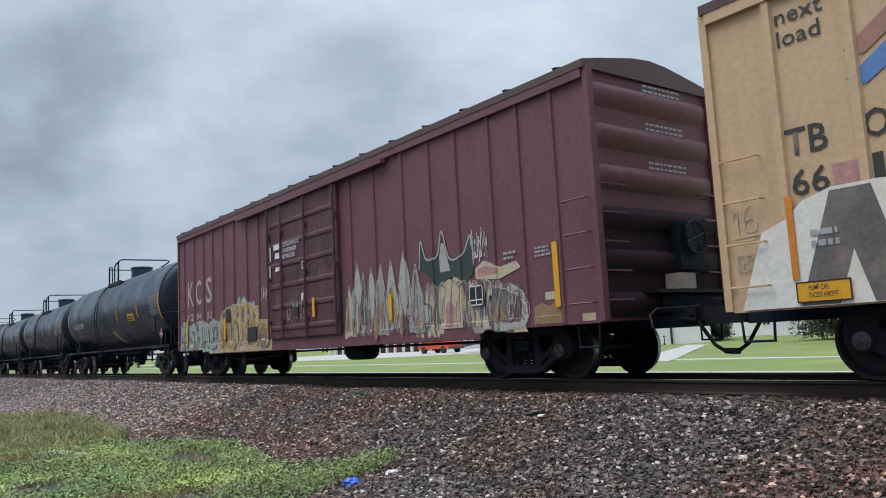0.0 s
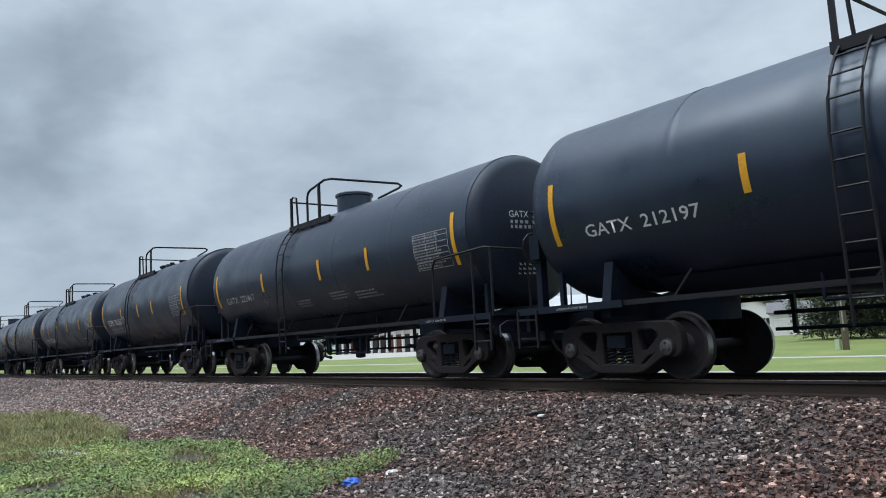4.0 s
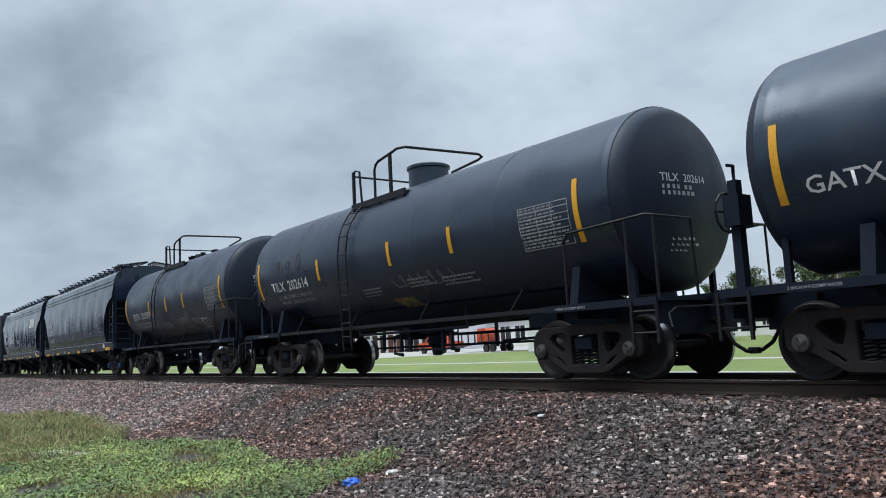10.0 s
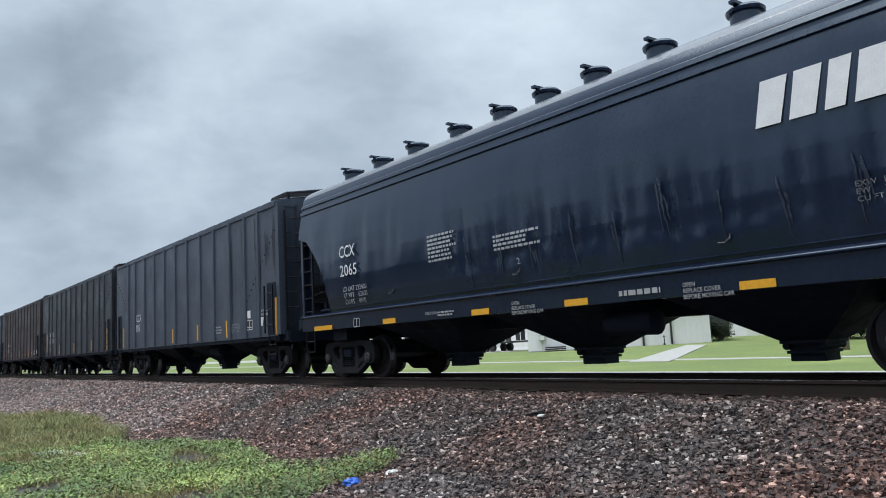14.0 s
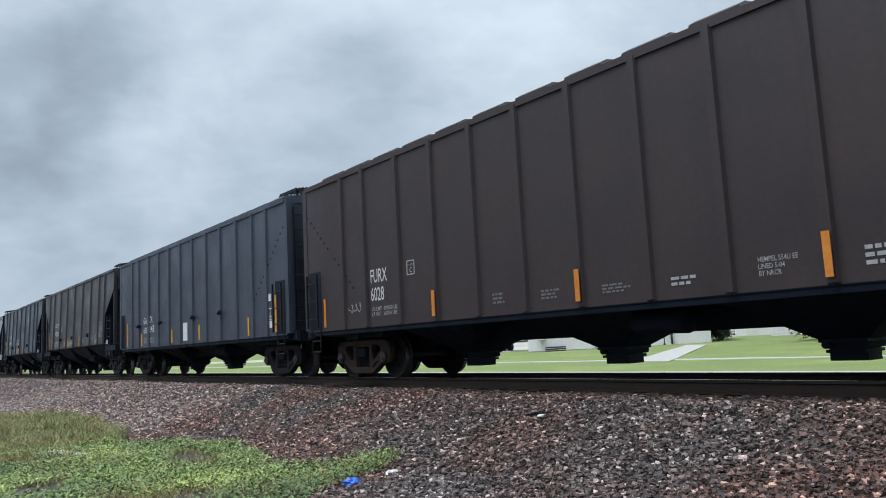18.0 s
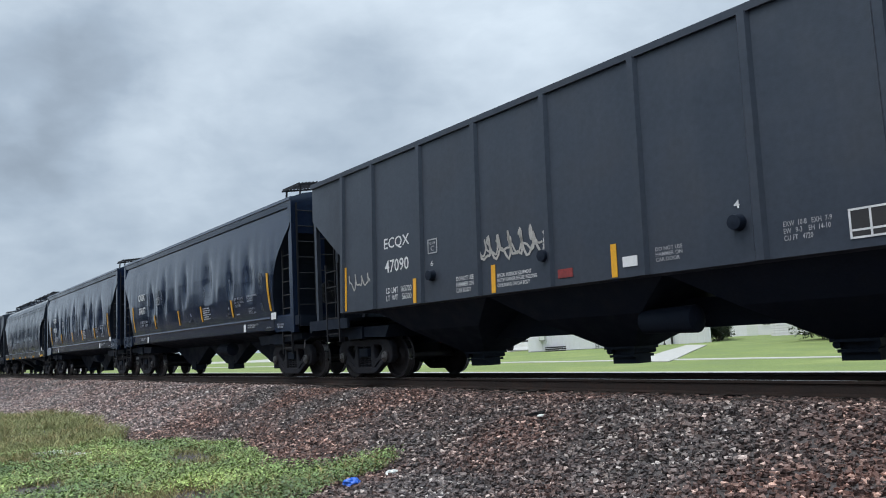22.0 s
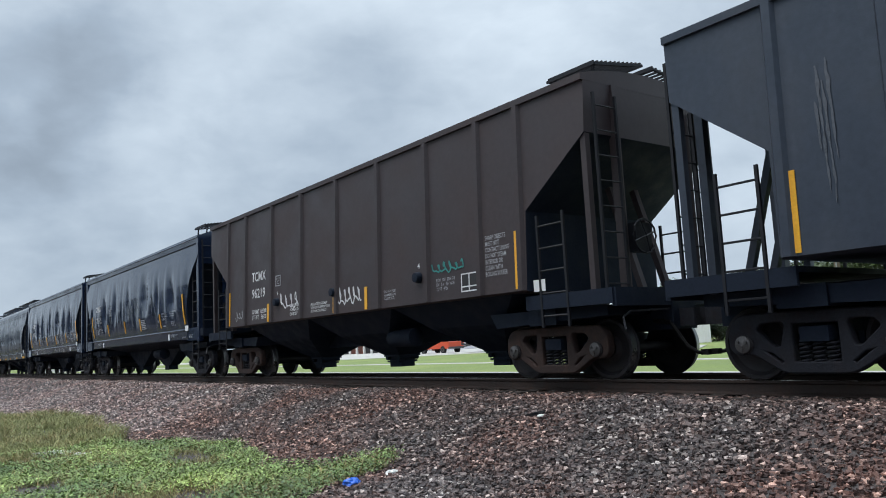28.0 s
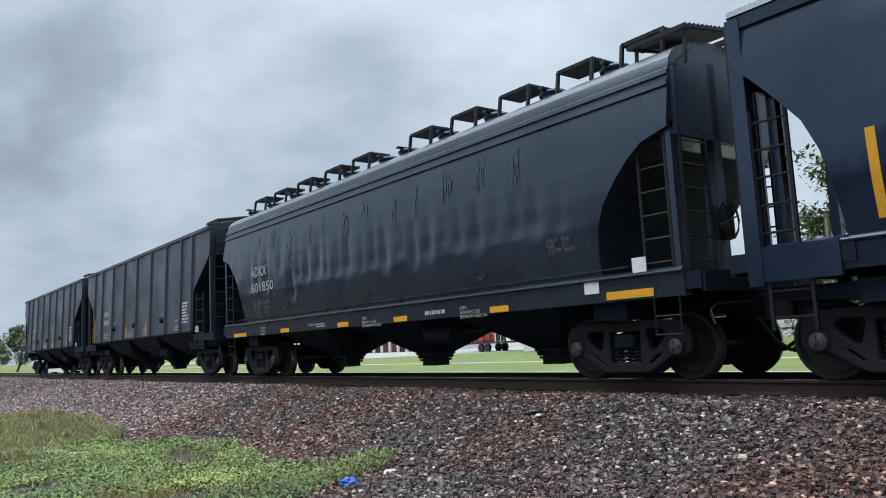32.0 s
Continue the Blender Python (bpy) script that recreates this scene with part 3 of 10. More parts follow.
def end_grating(car, half, z, rise=0.16):
    """The raised steps of the roof walk at the brake end: two gratings, each on two brackets."""
    a, b = half - 0.85, half + 0.10
    level = lambda y: z + rise * (1.25 - y) / 1.1
    for d in (-1, 1):
        def frame_mesh():
            s = Shape()
            for x in (a, b):
                s.bar((x, d * 0.14, level(0.14) - 0.02), (x, d * 1.26, level(1.26) - 0.02), 0.04)
            for y in (0.14, 1.26):
                s.bar((a - 0.02, d * y, level(y) - 0.02), (b + 0.02, d * y, level(y) - 0.02), 0.04)
            return s.mesh("roof_step", GRATE, smooth=0)
        step = put("roof_step", kept(("step", d, half, z), frame_mesh), car, "raised steel grating step")
        for i, y in enumerate(np.linspace(0.15, 1.25, 12)):
            put("slat", kept(("stepslat", d, half, z, i), lambda: Shape().box(a, b, d * y - 0.012, d * y + 0.012, level(y), level(y) + 0.035).mesh("slat", GRATE, smooth=0)), step)
        for x in (a + 0.08, b - 0.08):
            put("bracket", kept(("stepbracket", d, x, z), lambda: Shape().bar((x, d * 1.18, z), (x, d * 1.22, z - 0.48), 0.04).mesh("bracket", GRATE, smooth=0)), step)


def corner_ladders(car, half, z0, z1, y=1.45, n=7, mat=None, inner=0.62):
    """A side ladder and an end ladder at all four corners."""
    for k in (-1, 1):
        for d in (-1, 1):
            key = ("ladder", k, d, half, z0, z1, y, n)
            put("ladder", kept(key, lambda: ladder(k * (half - 0.5), k * (half - 0.06), d * (y + 0.05), z0, z1, n).mesh("ladder", mat or GRATE, smooth=0)), car)
            key = ("end_ladder", k, d, half, z0, z1, y, n, 1)
            put("ladder", kept(key, lambda: end_ladder(k * (half + 0.10), d * (y - 0.05), d * (y - inner), z0, z1, n).mesh("ladder", mat or GRATE, smooth=0)), car)


def step_mesh(x, y):
    s = Shape()
    s.tube([(x - 0.2, y, 1.1), (x - 0.2, y, 0.62), (x + 0.2, y, 0.62), (x + 0.2, y, 1.1)], 0.018, 5)
    s.tube([(x - 0.2, y, 0.86), (x + 0.2, y, 0.86)], 0.014, 5)
    return s


def sill_steps(car, half, y=1.42):
    for k in (-1, 1):
        for d in (-1, 1):
            put("sill_step", kept(("sillstep", k, d, half, y), lambda: step_mesh(k * half, d * y).mesh("sill_step", GRATE, smooth=0)), car)


def brake_gear(car, x, side=-0.55):
    """Brake wheel and gearbox on one end, reservoir and valve under the floor."""
    def wheel():
        s = Shape()
        s.tube([(0, 0.26 * math.cos(a), 0.26 * math.sin(a)) for a in (k * 0.5236 for k in range(13))], 0.016, 5)
        for a in (0.3, 1.9, 3.5, 5.1):
            s.tube([(0.03, 0, 0), (0, 0.26 * math.cos(a), 0.26 * math.sin(a))], 0.012, 4)
        s.box(-0.16, -0.02, -0.18, 0.18, -0.24, 0.2)
        return s.mesh("brake_wheel", GRATE)
    put("brake_wheel", kept("brakewheel", wheel), car, "", (x, side, 2.1))

    def tank():
        s = Shape()
        s.lathe([(-0.5, 0.05), (-0.46, 0.17), (0.4, 0.19), (0.46, 0.06)], "x", 14)
        return s.mesh("air_reservoir", UNDER)
    put("air_reservoir", kept("reservoir", tank), car, "", (1.75, -0.9, 0.82))


def round_hatch(r=0.23):
    s = Shape()
    s.lathe([(-0.26, r - 0.03), (0.06, r - 0.03), (0.06, r + 0.01), (0.10, r + 0.02), (0.14, r - 0.02), (0.17, r * 0.4)], "z", 18)
    s.box(-0.04, 0.04, -r - 0.08, r + 0.05, 0.14, 0.18)
    s.box(-0.05, 0.05, r - 0.02, r + 0.10, 0.02, 0.12)
    return s


CF_SKIN = [(1.40, 1.44), (1.52, 1.47), (1.8, 1.54), (2.2, 1.595), (2.6, 1.61), (3.0, 1.60), (3.4, 1.56), (3.7, 1.505), (3.86, 1.47), (3.87, 1.50), (3.95, 1.48),
           (3.96, 1.45), (4.02, 1.44), (4.03, 1.47), (4.10, 1.45), (4.12, 1.42), (4.27, 1.385), (4.37, 1.31), (4.46, 1.17), (4.54, 0.99), (4.62, 0.66), (4.66, 0.3)]
CF_ENDS = [(1.40, 6.25), (1.75, 6.28), (2.1, 6.33), (2.44, 6.46), (2.75, 6.70), (3.0, 6.95), (3.18, 7.18), (3.26, 7.45), (3.30, 7.60), (4.66, 7.60)]


def side_sill(car, half, z0, z1, y, mat, lip=0.05):
    def build():
        s = Shape()
        for d in (-1, 1):
            s.prism(rounded([(d * (y - 0.16), z0), (d * y, z0), (d * y, z1 - 0.06), (d * (y + lip), z1 - 0.045), (d * (y + lip), z1 - 0.02), (d * (y - 0.02), z1 + 0.03), (d * (y - 0.16), z1 + 0.03)], 0.012, 2), -half, half, "x")
            if lip > 0.025:
                s.prism([(d * (y - 0.08), z1 + 0.085), (d * (y + 0.012), z1 + 0.085), (d * (y + 0.012), z1 + 0.095), (d * (y - 0.08), z1 + 0.125)], -half + 0.9, half - 0.9, "x")
        return s.mesh("side_sill", mat)
    return put("side_sill", kept(("side_sill", half, z0, z1, y, mat.name), build), car)


def centre_flow(u, label, hatches, platforms, seed):
    car = start_car(u, "covered_hopper_car", label, "freight car", "freight cars of the train")
    mat = HOPPER_DULL if platforms else HOPPER_BLACK
    creases = [(-5.7 + 0.47 * k + 0.16 * noise.noise((k * 1.7, seed, 0)), 2.35 + 0.5 * noise.noise((k * 0.9, seed, 4)), 0.022 + 0.014 * (k * 7 % 3), 0.10 + 0.03 * (k % 3)) for k in range(25)] if platforms else [(-1.6 + 0.29 * k + 0.12 * noise.noise((k * 1.3, 2, 0)), 2.0 + 0.35 * noise.noise((k * 0.8, 5, 4)), 0.020 + 0.016 * (k * 5 % 3), 0.08 + 0.02 * (k % 3)) for k in range(28)] if seed == 22 else ()
    put("body", z_body(CF_SKIN, CF_ENDS, mat, cols=170 if creases else 60, dent=0.03 + 0.02 * (seed % 3), seed=seed, roof=SKYLIT_ROOF, folds=creases), car, "smooth round-sided black steel shell")
    side_sill(car, 7.62, 1.10, 1.46, 1.50, mat)
    centre_sill(car, 7.9, 0.88)
    end_grating(car, 7.72, 4.66)
    bays(car)
    for k in (-1, 1):
        end_platform(car, k, k * 6.2, k * 7.85, 1.40)
        for d in (-1, 1):
            put("end_post", kept(("cfpost", k, d, mat.name), lambda: Shape().box(k * 7.60, k * 7.48, d * 1.50, d * 1.34, 1.4, 3.4).mesh("end_post", mat, smooth=0)), car)
            put("end_post", kept(("cfpost2", k, d, mat.name), lambda: Shape().box(k * 7.45, k * 7.66, d * 0.45, d * 0.62, 1.4, 4.3).mesh("end_post", mat, smooth=0)), car)
        put("end_panel", kept(("cfend", k, mat.name), lambda: Shape().prism([(-1.44, 3.2), (1.44, 3.2), (1.40, 4.12), (0.9, 4.46), (-0.9, 4.46), (-1.40, 4.12)], k * 7.58, k * 7.66, "x").mesh("end_panel", mat, smooth=0)), car)
    corner_ladders(car, 7.55, 1.40, 3.3, 1.44, 6)
    sill_steps(car, 7.3, 1.46)
    running_board(car, 7.3, 4.68)
    brake_gear(car, 7.72)
    for x in hatches:
        put("hatch", kept("roundhatch", lambda: round_hatch().mesh("hatch", HOPPER_BLACK)), car, "round black roof hatch", (x + 0.1, -0.86, 4.50 if platforms else 4.60))
        if platforms and x:
            step = put("hatch_step", kept("hatchstand", lambda: Shape().box(-0.38, 0.38, -1.0, -0.50, 4.84, 4.88).mesh("hatch_step", GRATE, smooth=0)), car, "", (x + 0.72, 0, 0))
            for i in range(9):
                put("slat", kept(("hatchslat", i), lambda: Shape().box(-0.38, 0.38, -1.0 + i * 0.06, -0.985 + i * 0.06, 4.88, 4.895).mesh("slat", GRATE, smooth=0)), step)
            for a in (-0.36, 0.36):
                put("bracket", kept(("hatchbracket", a), lambda: Shape().bar((a, -1.0, 4.86), (a, -1.08, 4.36), 0.05).mesh("bracket", GRATE, smooth=0)), step)
    couplers(car, 8.17)
    for k in (-1, 1):
        bogie(car, 6.24 * k, BLUE_CAP if seed == 21 and k > 0 else None)
    skin = skin_of(CF_SKIN)
    sill = lambda z: 1.51
    panel_part(car, -7.0, -6.15, 1.10, 1.20, sill, YELLOW, "reflector")
    for x in (-4.05, -1.22, 0.98, 3.85):
        panel_part(car, x, x + 0.46, 1.11, 1.21, sill, YELLOW, "reflector")
    panel_part(car, 6.35, 7.15, 1.13, 1.24, sill, YELLOW, "reflector")
    return car, skin


RIB_SKIN = [(1.07, 1.60), (4.42, 1.60)]
RIB_X = (-5.92, -5.02, -3.76, -2.6, -1.43, -0.27, 0.9, 2.12, 3.28, 4.5, 5.6, 6.5)


def rib_mesh(z0, z1, y, side, w=0.17, d=0.05):
    s = Shape()
    s.loft([[(-w / 2, side * (y - 0.01), z), (w / 2, side * (y - 0.01), z), (w * 0.32, side * (y + d), z), (-w * 0.32, side * (y + d), z)] for z in (z0, z1)])
    return s


def roof_arc(y, z, rise, half, mat, over=0.05):
    s = Shape()
    n = 10
    top = [(y * (2 * i / n - 1) * (1 + over / y), z + rise * (1 - (2 * i / n - 1) ** 2)) for i in range(n + 1)]
    s.prism([(-y - over, z - 0.10), *top, (y + over, z - 0.10)], -half, half, "x")
    return s.mesh("roof", mat)


def flat_hopper(u, label, mat, seed):
    """Ribbed hopper whose sides run square to the ends, with trough hatches along the eaves."""
    car = start_car(u, "ribbed_hopper_car", label, "freight car", "freight cars of the train")
    ends = [(1.07, 7.58), (4.42, 7.58)]
    put("body", z_body(RIB_SKIN, ends, mat, cols=1), car, "flat steel side sheets")
    for x in RIB_X:
        for d in (-1, 1):
            put("rib", kept(("rib", mat.name, d), lambda: rib_mesh(1.09, 4.38, 1.60, d).mesh("rib", mat, smooth=0)), car, "", (x, 0, 0))
    put("roof", kept(("roof1", mat.name), lambda: roof_arc(1.58, 4.44, 0.22, 7.6, mat)), car)
    x = -6.7
    while x < 6.8:
        put("hatch", kept(("long_hatch", mat.name), lambda: Shape().loft([[(-0.42, y, z), (0.42, y, z), (0.36, y, z + 0.13), (-0.36, y, z + 0.13)] for y, z in ((-1.42, 4.44), (-1.28, 4.52), (-0.85, 4.58))]).mesh("hatch", mat, smooth=0)), car, "", (x, 0, 0))
        x += 1.11
    for k in (-1, 1):
        for y in (-1.52, -0.95, -0.3, 0.3, 0.95, 1.52):
            def post():
                s = Shape()
                s.box(-0.02, 0.16, -0.09, 0.09, 1.1, 4.4)
                return s.mesh("end_post", mat, smooth=0)
            put("end_post", kept(("flatpost", mat.name), post), car, "", pose(k * 7.58, y, 0, 0, 0, 0 if k > 0 else 180))
        put("ladder", kept(("flatladder", k), lambda: end_ladder(k * 7.80, -1.45, -0.98, 1.2, 4.2, 8).mesh("ladder", GRATE, smooth=0)), car)
        put("ladder", kept(("flatladder2", k), lambda: end_ladder(k * 7.80, 1.45, 0.98, 1.2, 4.2, 8).mesh("ladder", GRATE, smooth=0)), car)
        for d in (-1, 1):
            put("ladder", kept(("sideladder", k, d), lambda: ladder(k * 7.0, k * 7.48, d * 1.69, 1.15, 2.35, 3).mesh("ladder", GRATE, smooth=0)), car)
        end_platform(car, k, k * 7.5, k * 7.9, 1.16)
        # flat plate: the shade behind the side ladder is painted into its colour
        put("ladder_shade", kept(("shade_plate", k), lambda: Shape().box(min(k * 6.97, k * 7.53), max(k * 6.97, k * 7.53), -1.606, -1.59, 1.10, 2.42).mesh("ladder_shade", UNDER, smooth=0)), car, "flat dark plate painted for shade behind the side ladder")
        for i in range(14):
            if i != 7:
                put("bolt", kept("sidebolt", lambda: Shape().lathe([(-1.618, 0.012), (-1.612, 0.022), (-1.598, 0.024)], "y", 6).mesh("bolt", UNDER)), car, "", (k * (7.5 - 0.152 * i), 0, 3.72 - 0.138 * i))
    sill_steps(car, 7.25, 1.60)
    centre_sill(car, 7.9, 0.65)
    end_grating(car, 7.5, 4.70)
    side_sill(car, 7.6, 0.97, 1.10, 1.58, UNDER, 0.02)
    bays(car)
    slope_ends(car)
    brake_gear(car, 7.86)
    couplers(car, 8.17)
    for k in (-1, 1):
        bogie(car, 6.14 * k, None, seed == 25)
    return car, skin_of(RIB_SKIN)


def slope_ends(car):
    """The dark framing between the outer bays and the trucks."""
    for k in (-1, 1):
        def build():
            s = Shape()
            s.prism([(k * 4.9, 1.1), (k * 5.05, 0.86), (k * 7.5, 0.95), (k * 7.5, 1.1)], -1.25, 1.25)
            return s.mesh("end_frame", UNDER, smooth=0)
        put("end_frame", kept(("endframe", k), build), car)


CUT_SKIN = [(1.40, 1.56), (1.42, 1.60), (4.46, 1.50)]
CUT_X = (-6.12, -4.88, -3.2, -1.54, 0.16, 1.9, 3.58, 5.1, 6.12)


def cut_hopper(u, label, mat, seed):
    """Ribbed hopper with its sides cut away on the slant at the ends."""
    car = start_car(u, "open_ended_hopper_car", label, "freight car", "freight cars of the train")
    ends = [(1.40, 6.22), (2.66, 6.25), (3.62, 7.55), (4.46, 7.58)]
    skin = skin_of(CUT_SKIN)
    put("body", z_body(CUT_SKIN, ends, mat, cols=24, dent=0.004, seed=seed), car, "flat steel side sheets with slanted ends")

    def rib(side):
        s = Shape()
        s.loft([[(-0.095, side * (skin(z) - 0.01), z), (0.095, side * (skin(z) - 0.01), z), (0.05, side * (skin(z) + 0.055), z), (-0.05, side * (skin(z) + 0.055), z)] for z in (1.42, 4.42)])
        return s.mesh("rib", mat, smooth=0)
    for x in CUT_X:
        for d in (-1, 1):
            put("rib", kept(("cutrib", mat.name, d), lambda: rib(d)), car, "", (x, 0, 0))
    put("roof", kept(("roof2", mat.name), lambda: roof_arc(1.50, 4.50, 0.2, 7.58, mat)), car)
    put("running_board", running_board_mesh(7.4, 4.74), car, "galvanised grating walkway")
    for k in (-1, 1):
        for d in (-1, 1):
            put("end_post", kept(("cutpost", k, d, mat.name), lambda: Shape().box(k * 7.54, k * 7.44, d * 1.50, d * 1.40, 1.12, 4.4).mesh("end_post", mat, smooth=0)), car)
            put("end_post", kept(("cutpost2", k, d, mat.name), lambda: Shape().box(k * 7.62, k * 7.50, d * 0.92, d * 0.80, 1.12, 4.4).mesh("end_post", mat, smooth=0)), car)
            put("end_brace", kept(("cutbrace", k, d, mat.name), lambda: Shape().bar((k * 7.45, d * 0.3, 1.2), (k * 6.9, d * 0.3, 3.0), 0.1).mesh("end_brace", mat, smooth=0)), car)
            put("ladder", kept(("cutladder", k, d), lambda: ladder(k * 6.45, k * 7.0, d * 1.52, 0.82, 2.55, 5).mesh("ladder", GRATE, smooth=0)), car)
            put("ladder", kept(("cutladder2", k, d), lambda: end_ladder(k * 7.66, d * 1.40, d * 0.92, 1.2, 4.2, 8).mesh("ladder", GRATE, smooth=0)), car)
        end_platform(car, k, k * 6.1, k * 7.85, 1.32, 1.5)
    centre_sill(car, 7.9, 0.70)
    end_grating(car, 7.5, 4.70)
    bays(car, 1.40)
    slope_ends(car)
    brake_gear(car, 7.72)
    couplers(car, 8.17)
    for k in (-1, 1):
        bogie(car, 6.2 * k, None, seed == 33)
    return car, skin


def running_board_mesh(half, z, width=0.6):
    def build():
        s = Shape()
        for y in np.linspace(-width / 2, width / 2, 8):
            s.box(-half, half, y - 0.012, y + 0.012, z, z + 0.04)
        for x in np.arange(-half, half + 0.01, 0.6):
            s.box(x - 0.02, x + 0.02, -width / 2, width / 2, z - 0.03, z)
        return s.mesh("running_board", GRATE, smooth=0)
    return kept(("board2", half, z, width), build)


CB_SKIN = [(1.52, 1.46), (1.8, 1.52), (2.2, 1.575), (2.6, 1.60), (3.0, 1.60), (3.4, 1.575), (3.8, 1.53), (4.1, 1.48), (4.22, 1.46), (4.23, 1.50), (4.37, 1.515), (4.385, 1.54), (4.47, 1.51), (4.48, 1.42), (4.58, 1.15), (4.66, 0.7), (4.70, 0.2)]
CB_ENDS = [(1.52, 6.45), (2.0, 6.50), (2.54, 6.62), (2.9, 6.78), (3.15, 6.98), (3.45, 7.25), (3.7, 7.50), (3.85, 7.58), (4.70, 7.58)]


def curved_hopper(u, label, seed):
    """Smooth curve-sided hopper with one long roof trough."""
    car = start_car(u, "curved_side_hopper_car", label, "freight car", "freight cars of the train")
    mat = HOPPER_BLACK
    put("body", z_body(CB_SKIN, CB_ENDS, mat, cols=150, dent=0.06, seed=seed, folds=[(-4.4 + 0.3 * (seed % 3), 2.45, 0.085, 0.22), (-2.3, 2.65, 0.095, 0.16), (-0.35 + 0.2 * (seed % 2), 2.7, 0.09, 0.15), (1.9, 2.8, 0.11, 0.36), (3.3 + 0.2 * (seed % 3), 2.6, 0.085, 0.16), (5.0, 2.5, 0.09, 0.24)]), car, "dented glossy black curved steel shell")
    side_sill(car, 7.4, 1.22, 1.56, 1.47, mat, 0.03)
    centre_sill(car, 7.9, 0.98)
    end_grating(car, 7.5, 4.80)
    bays(car, 1.24, 0.2)
    slope_ends(car)
    put("running_board", running_board_mesh(7.3, 4.70), car, "galvanised grating walkway")
    for k in (-1, 1):
        for d in (-1, 1):
            put("end_post", kept(("cbpost", k, d), lambda: Shape().box(k * 7.62, k * 7.44, d * 1.52, d * 1.36, 1.12, 4.36).mesh("end_post", mat, smooth=0)), car)
            put("end_post", kept(("cbpost2", k, d), lambda: Shape().box(k * 7.62, k * 7.50, d * 0.75, d * 0.62, 1.12, 4.36).mesh("end_post", mat, smooth=0)), car)
            put("ladder", kept(("cbladder", k, d), lambda: ladder(k * 7.0, k * 7.44, d * 1.48, 1.56, 3.2, 5).mesh("ladder", GRATE, smooth=0)), car)
            put("ladder", kept(("cbladder2", k, d), lambda: end_ladder(k * 7.68, d * 1.40, d * 0.92, 1.2, 4.3, 8).mesh("ladder", GRATE, smooth=0)), car)
            put("ladder", kept(("cbladder3", k, d), lambda: ladder(k * 6.9, k * 7.4, d * 1.46, 0.6, 1.2, 2).mesh("ladder", GRATE, smooth=0)), car)
        put("end_panel", kept(("cbend", k), lambda: Shape().prism([(-1.44, 3.55), (1.44, 3.55), (1.40, 4.36), (0.9, 4.52), (-0.9, 4.52), (-1.40, 4.36)], k * 7.57, k * 7.63, "x").mesh("end_panel", mat, smooth=0)), car)
        end_platform(car, k, k * 6.4, k * 7.85, 1.52, 1.46)
        put("corner_plate", kept(("cbplate", k), lambda: Shape().box(k * 6.55, k * 7.6, -1.51, -1.47, 1.16, 1.56).mesh("corner_plate", mat, smooth=0)), car)
        put("corner_plate", kept(("cbplate2", k), lambda: Shape().box(k * 6.55, k * 7.6, 1.47, 1.51, 1.16, 1.56).mesh("corner_plate", mat, smooth=0)), car)
    for i in range(11):
        put("latch", kept("latch", lambda: Shape().box(-0.05, 0.05, -0.95, -0.80, 4.55, 4.66).mesh("latch", GRATE, smooth=0)), car, "", (-6.6 + 1.32 * i, 0, 0))
    brake_gear(car, 7.72)
    couplers(car, 8.17)
    for x in (-6.2, 6.52):
        bogie(car, x)
    return car, skin_of(CB_SKIN)


# ---------------------------------------------------------------- tank cars
HEADS = []
SHOES = []


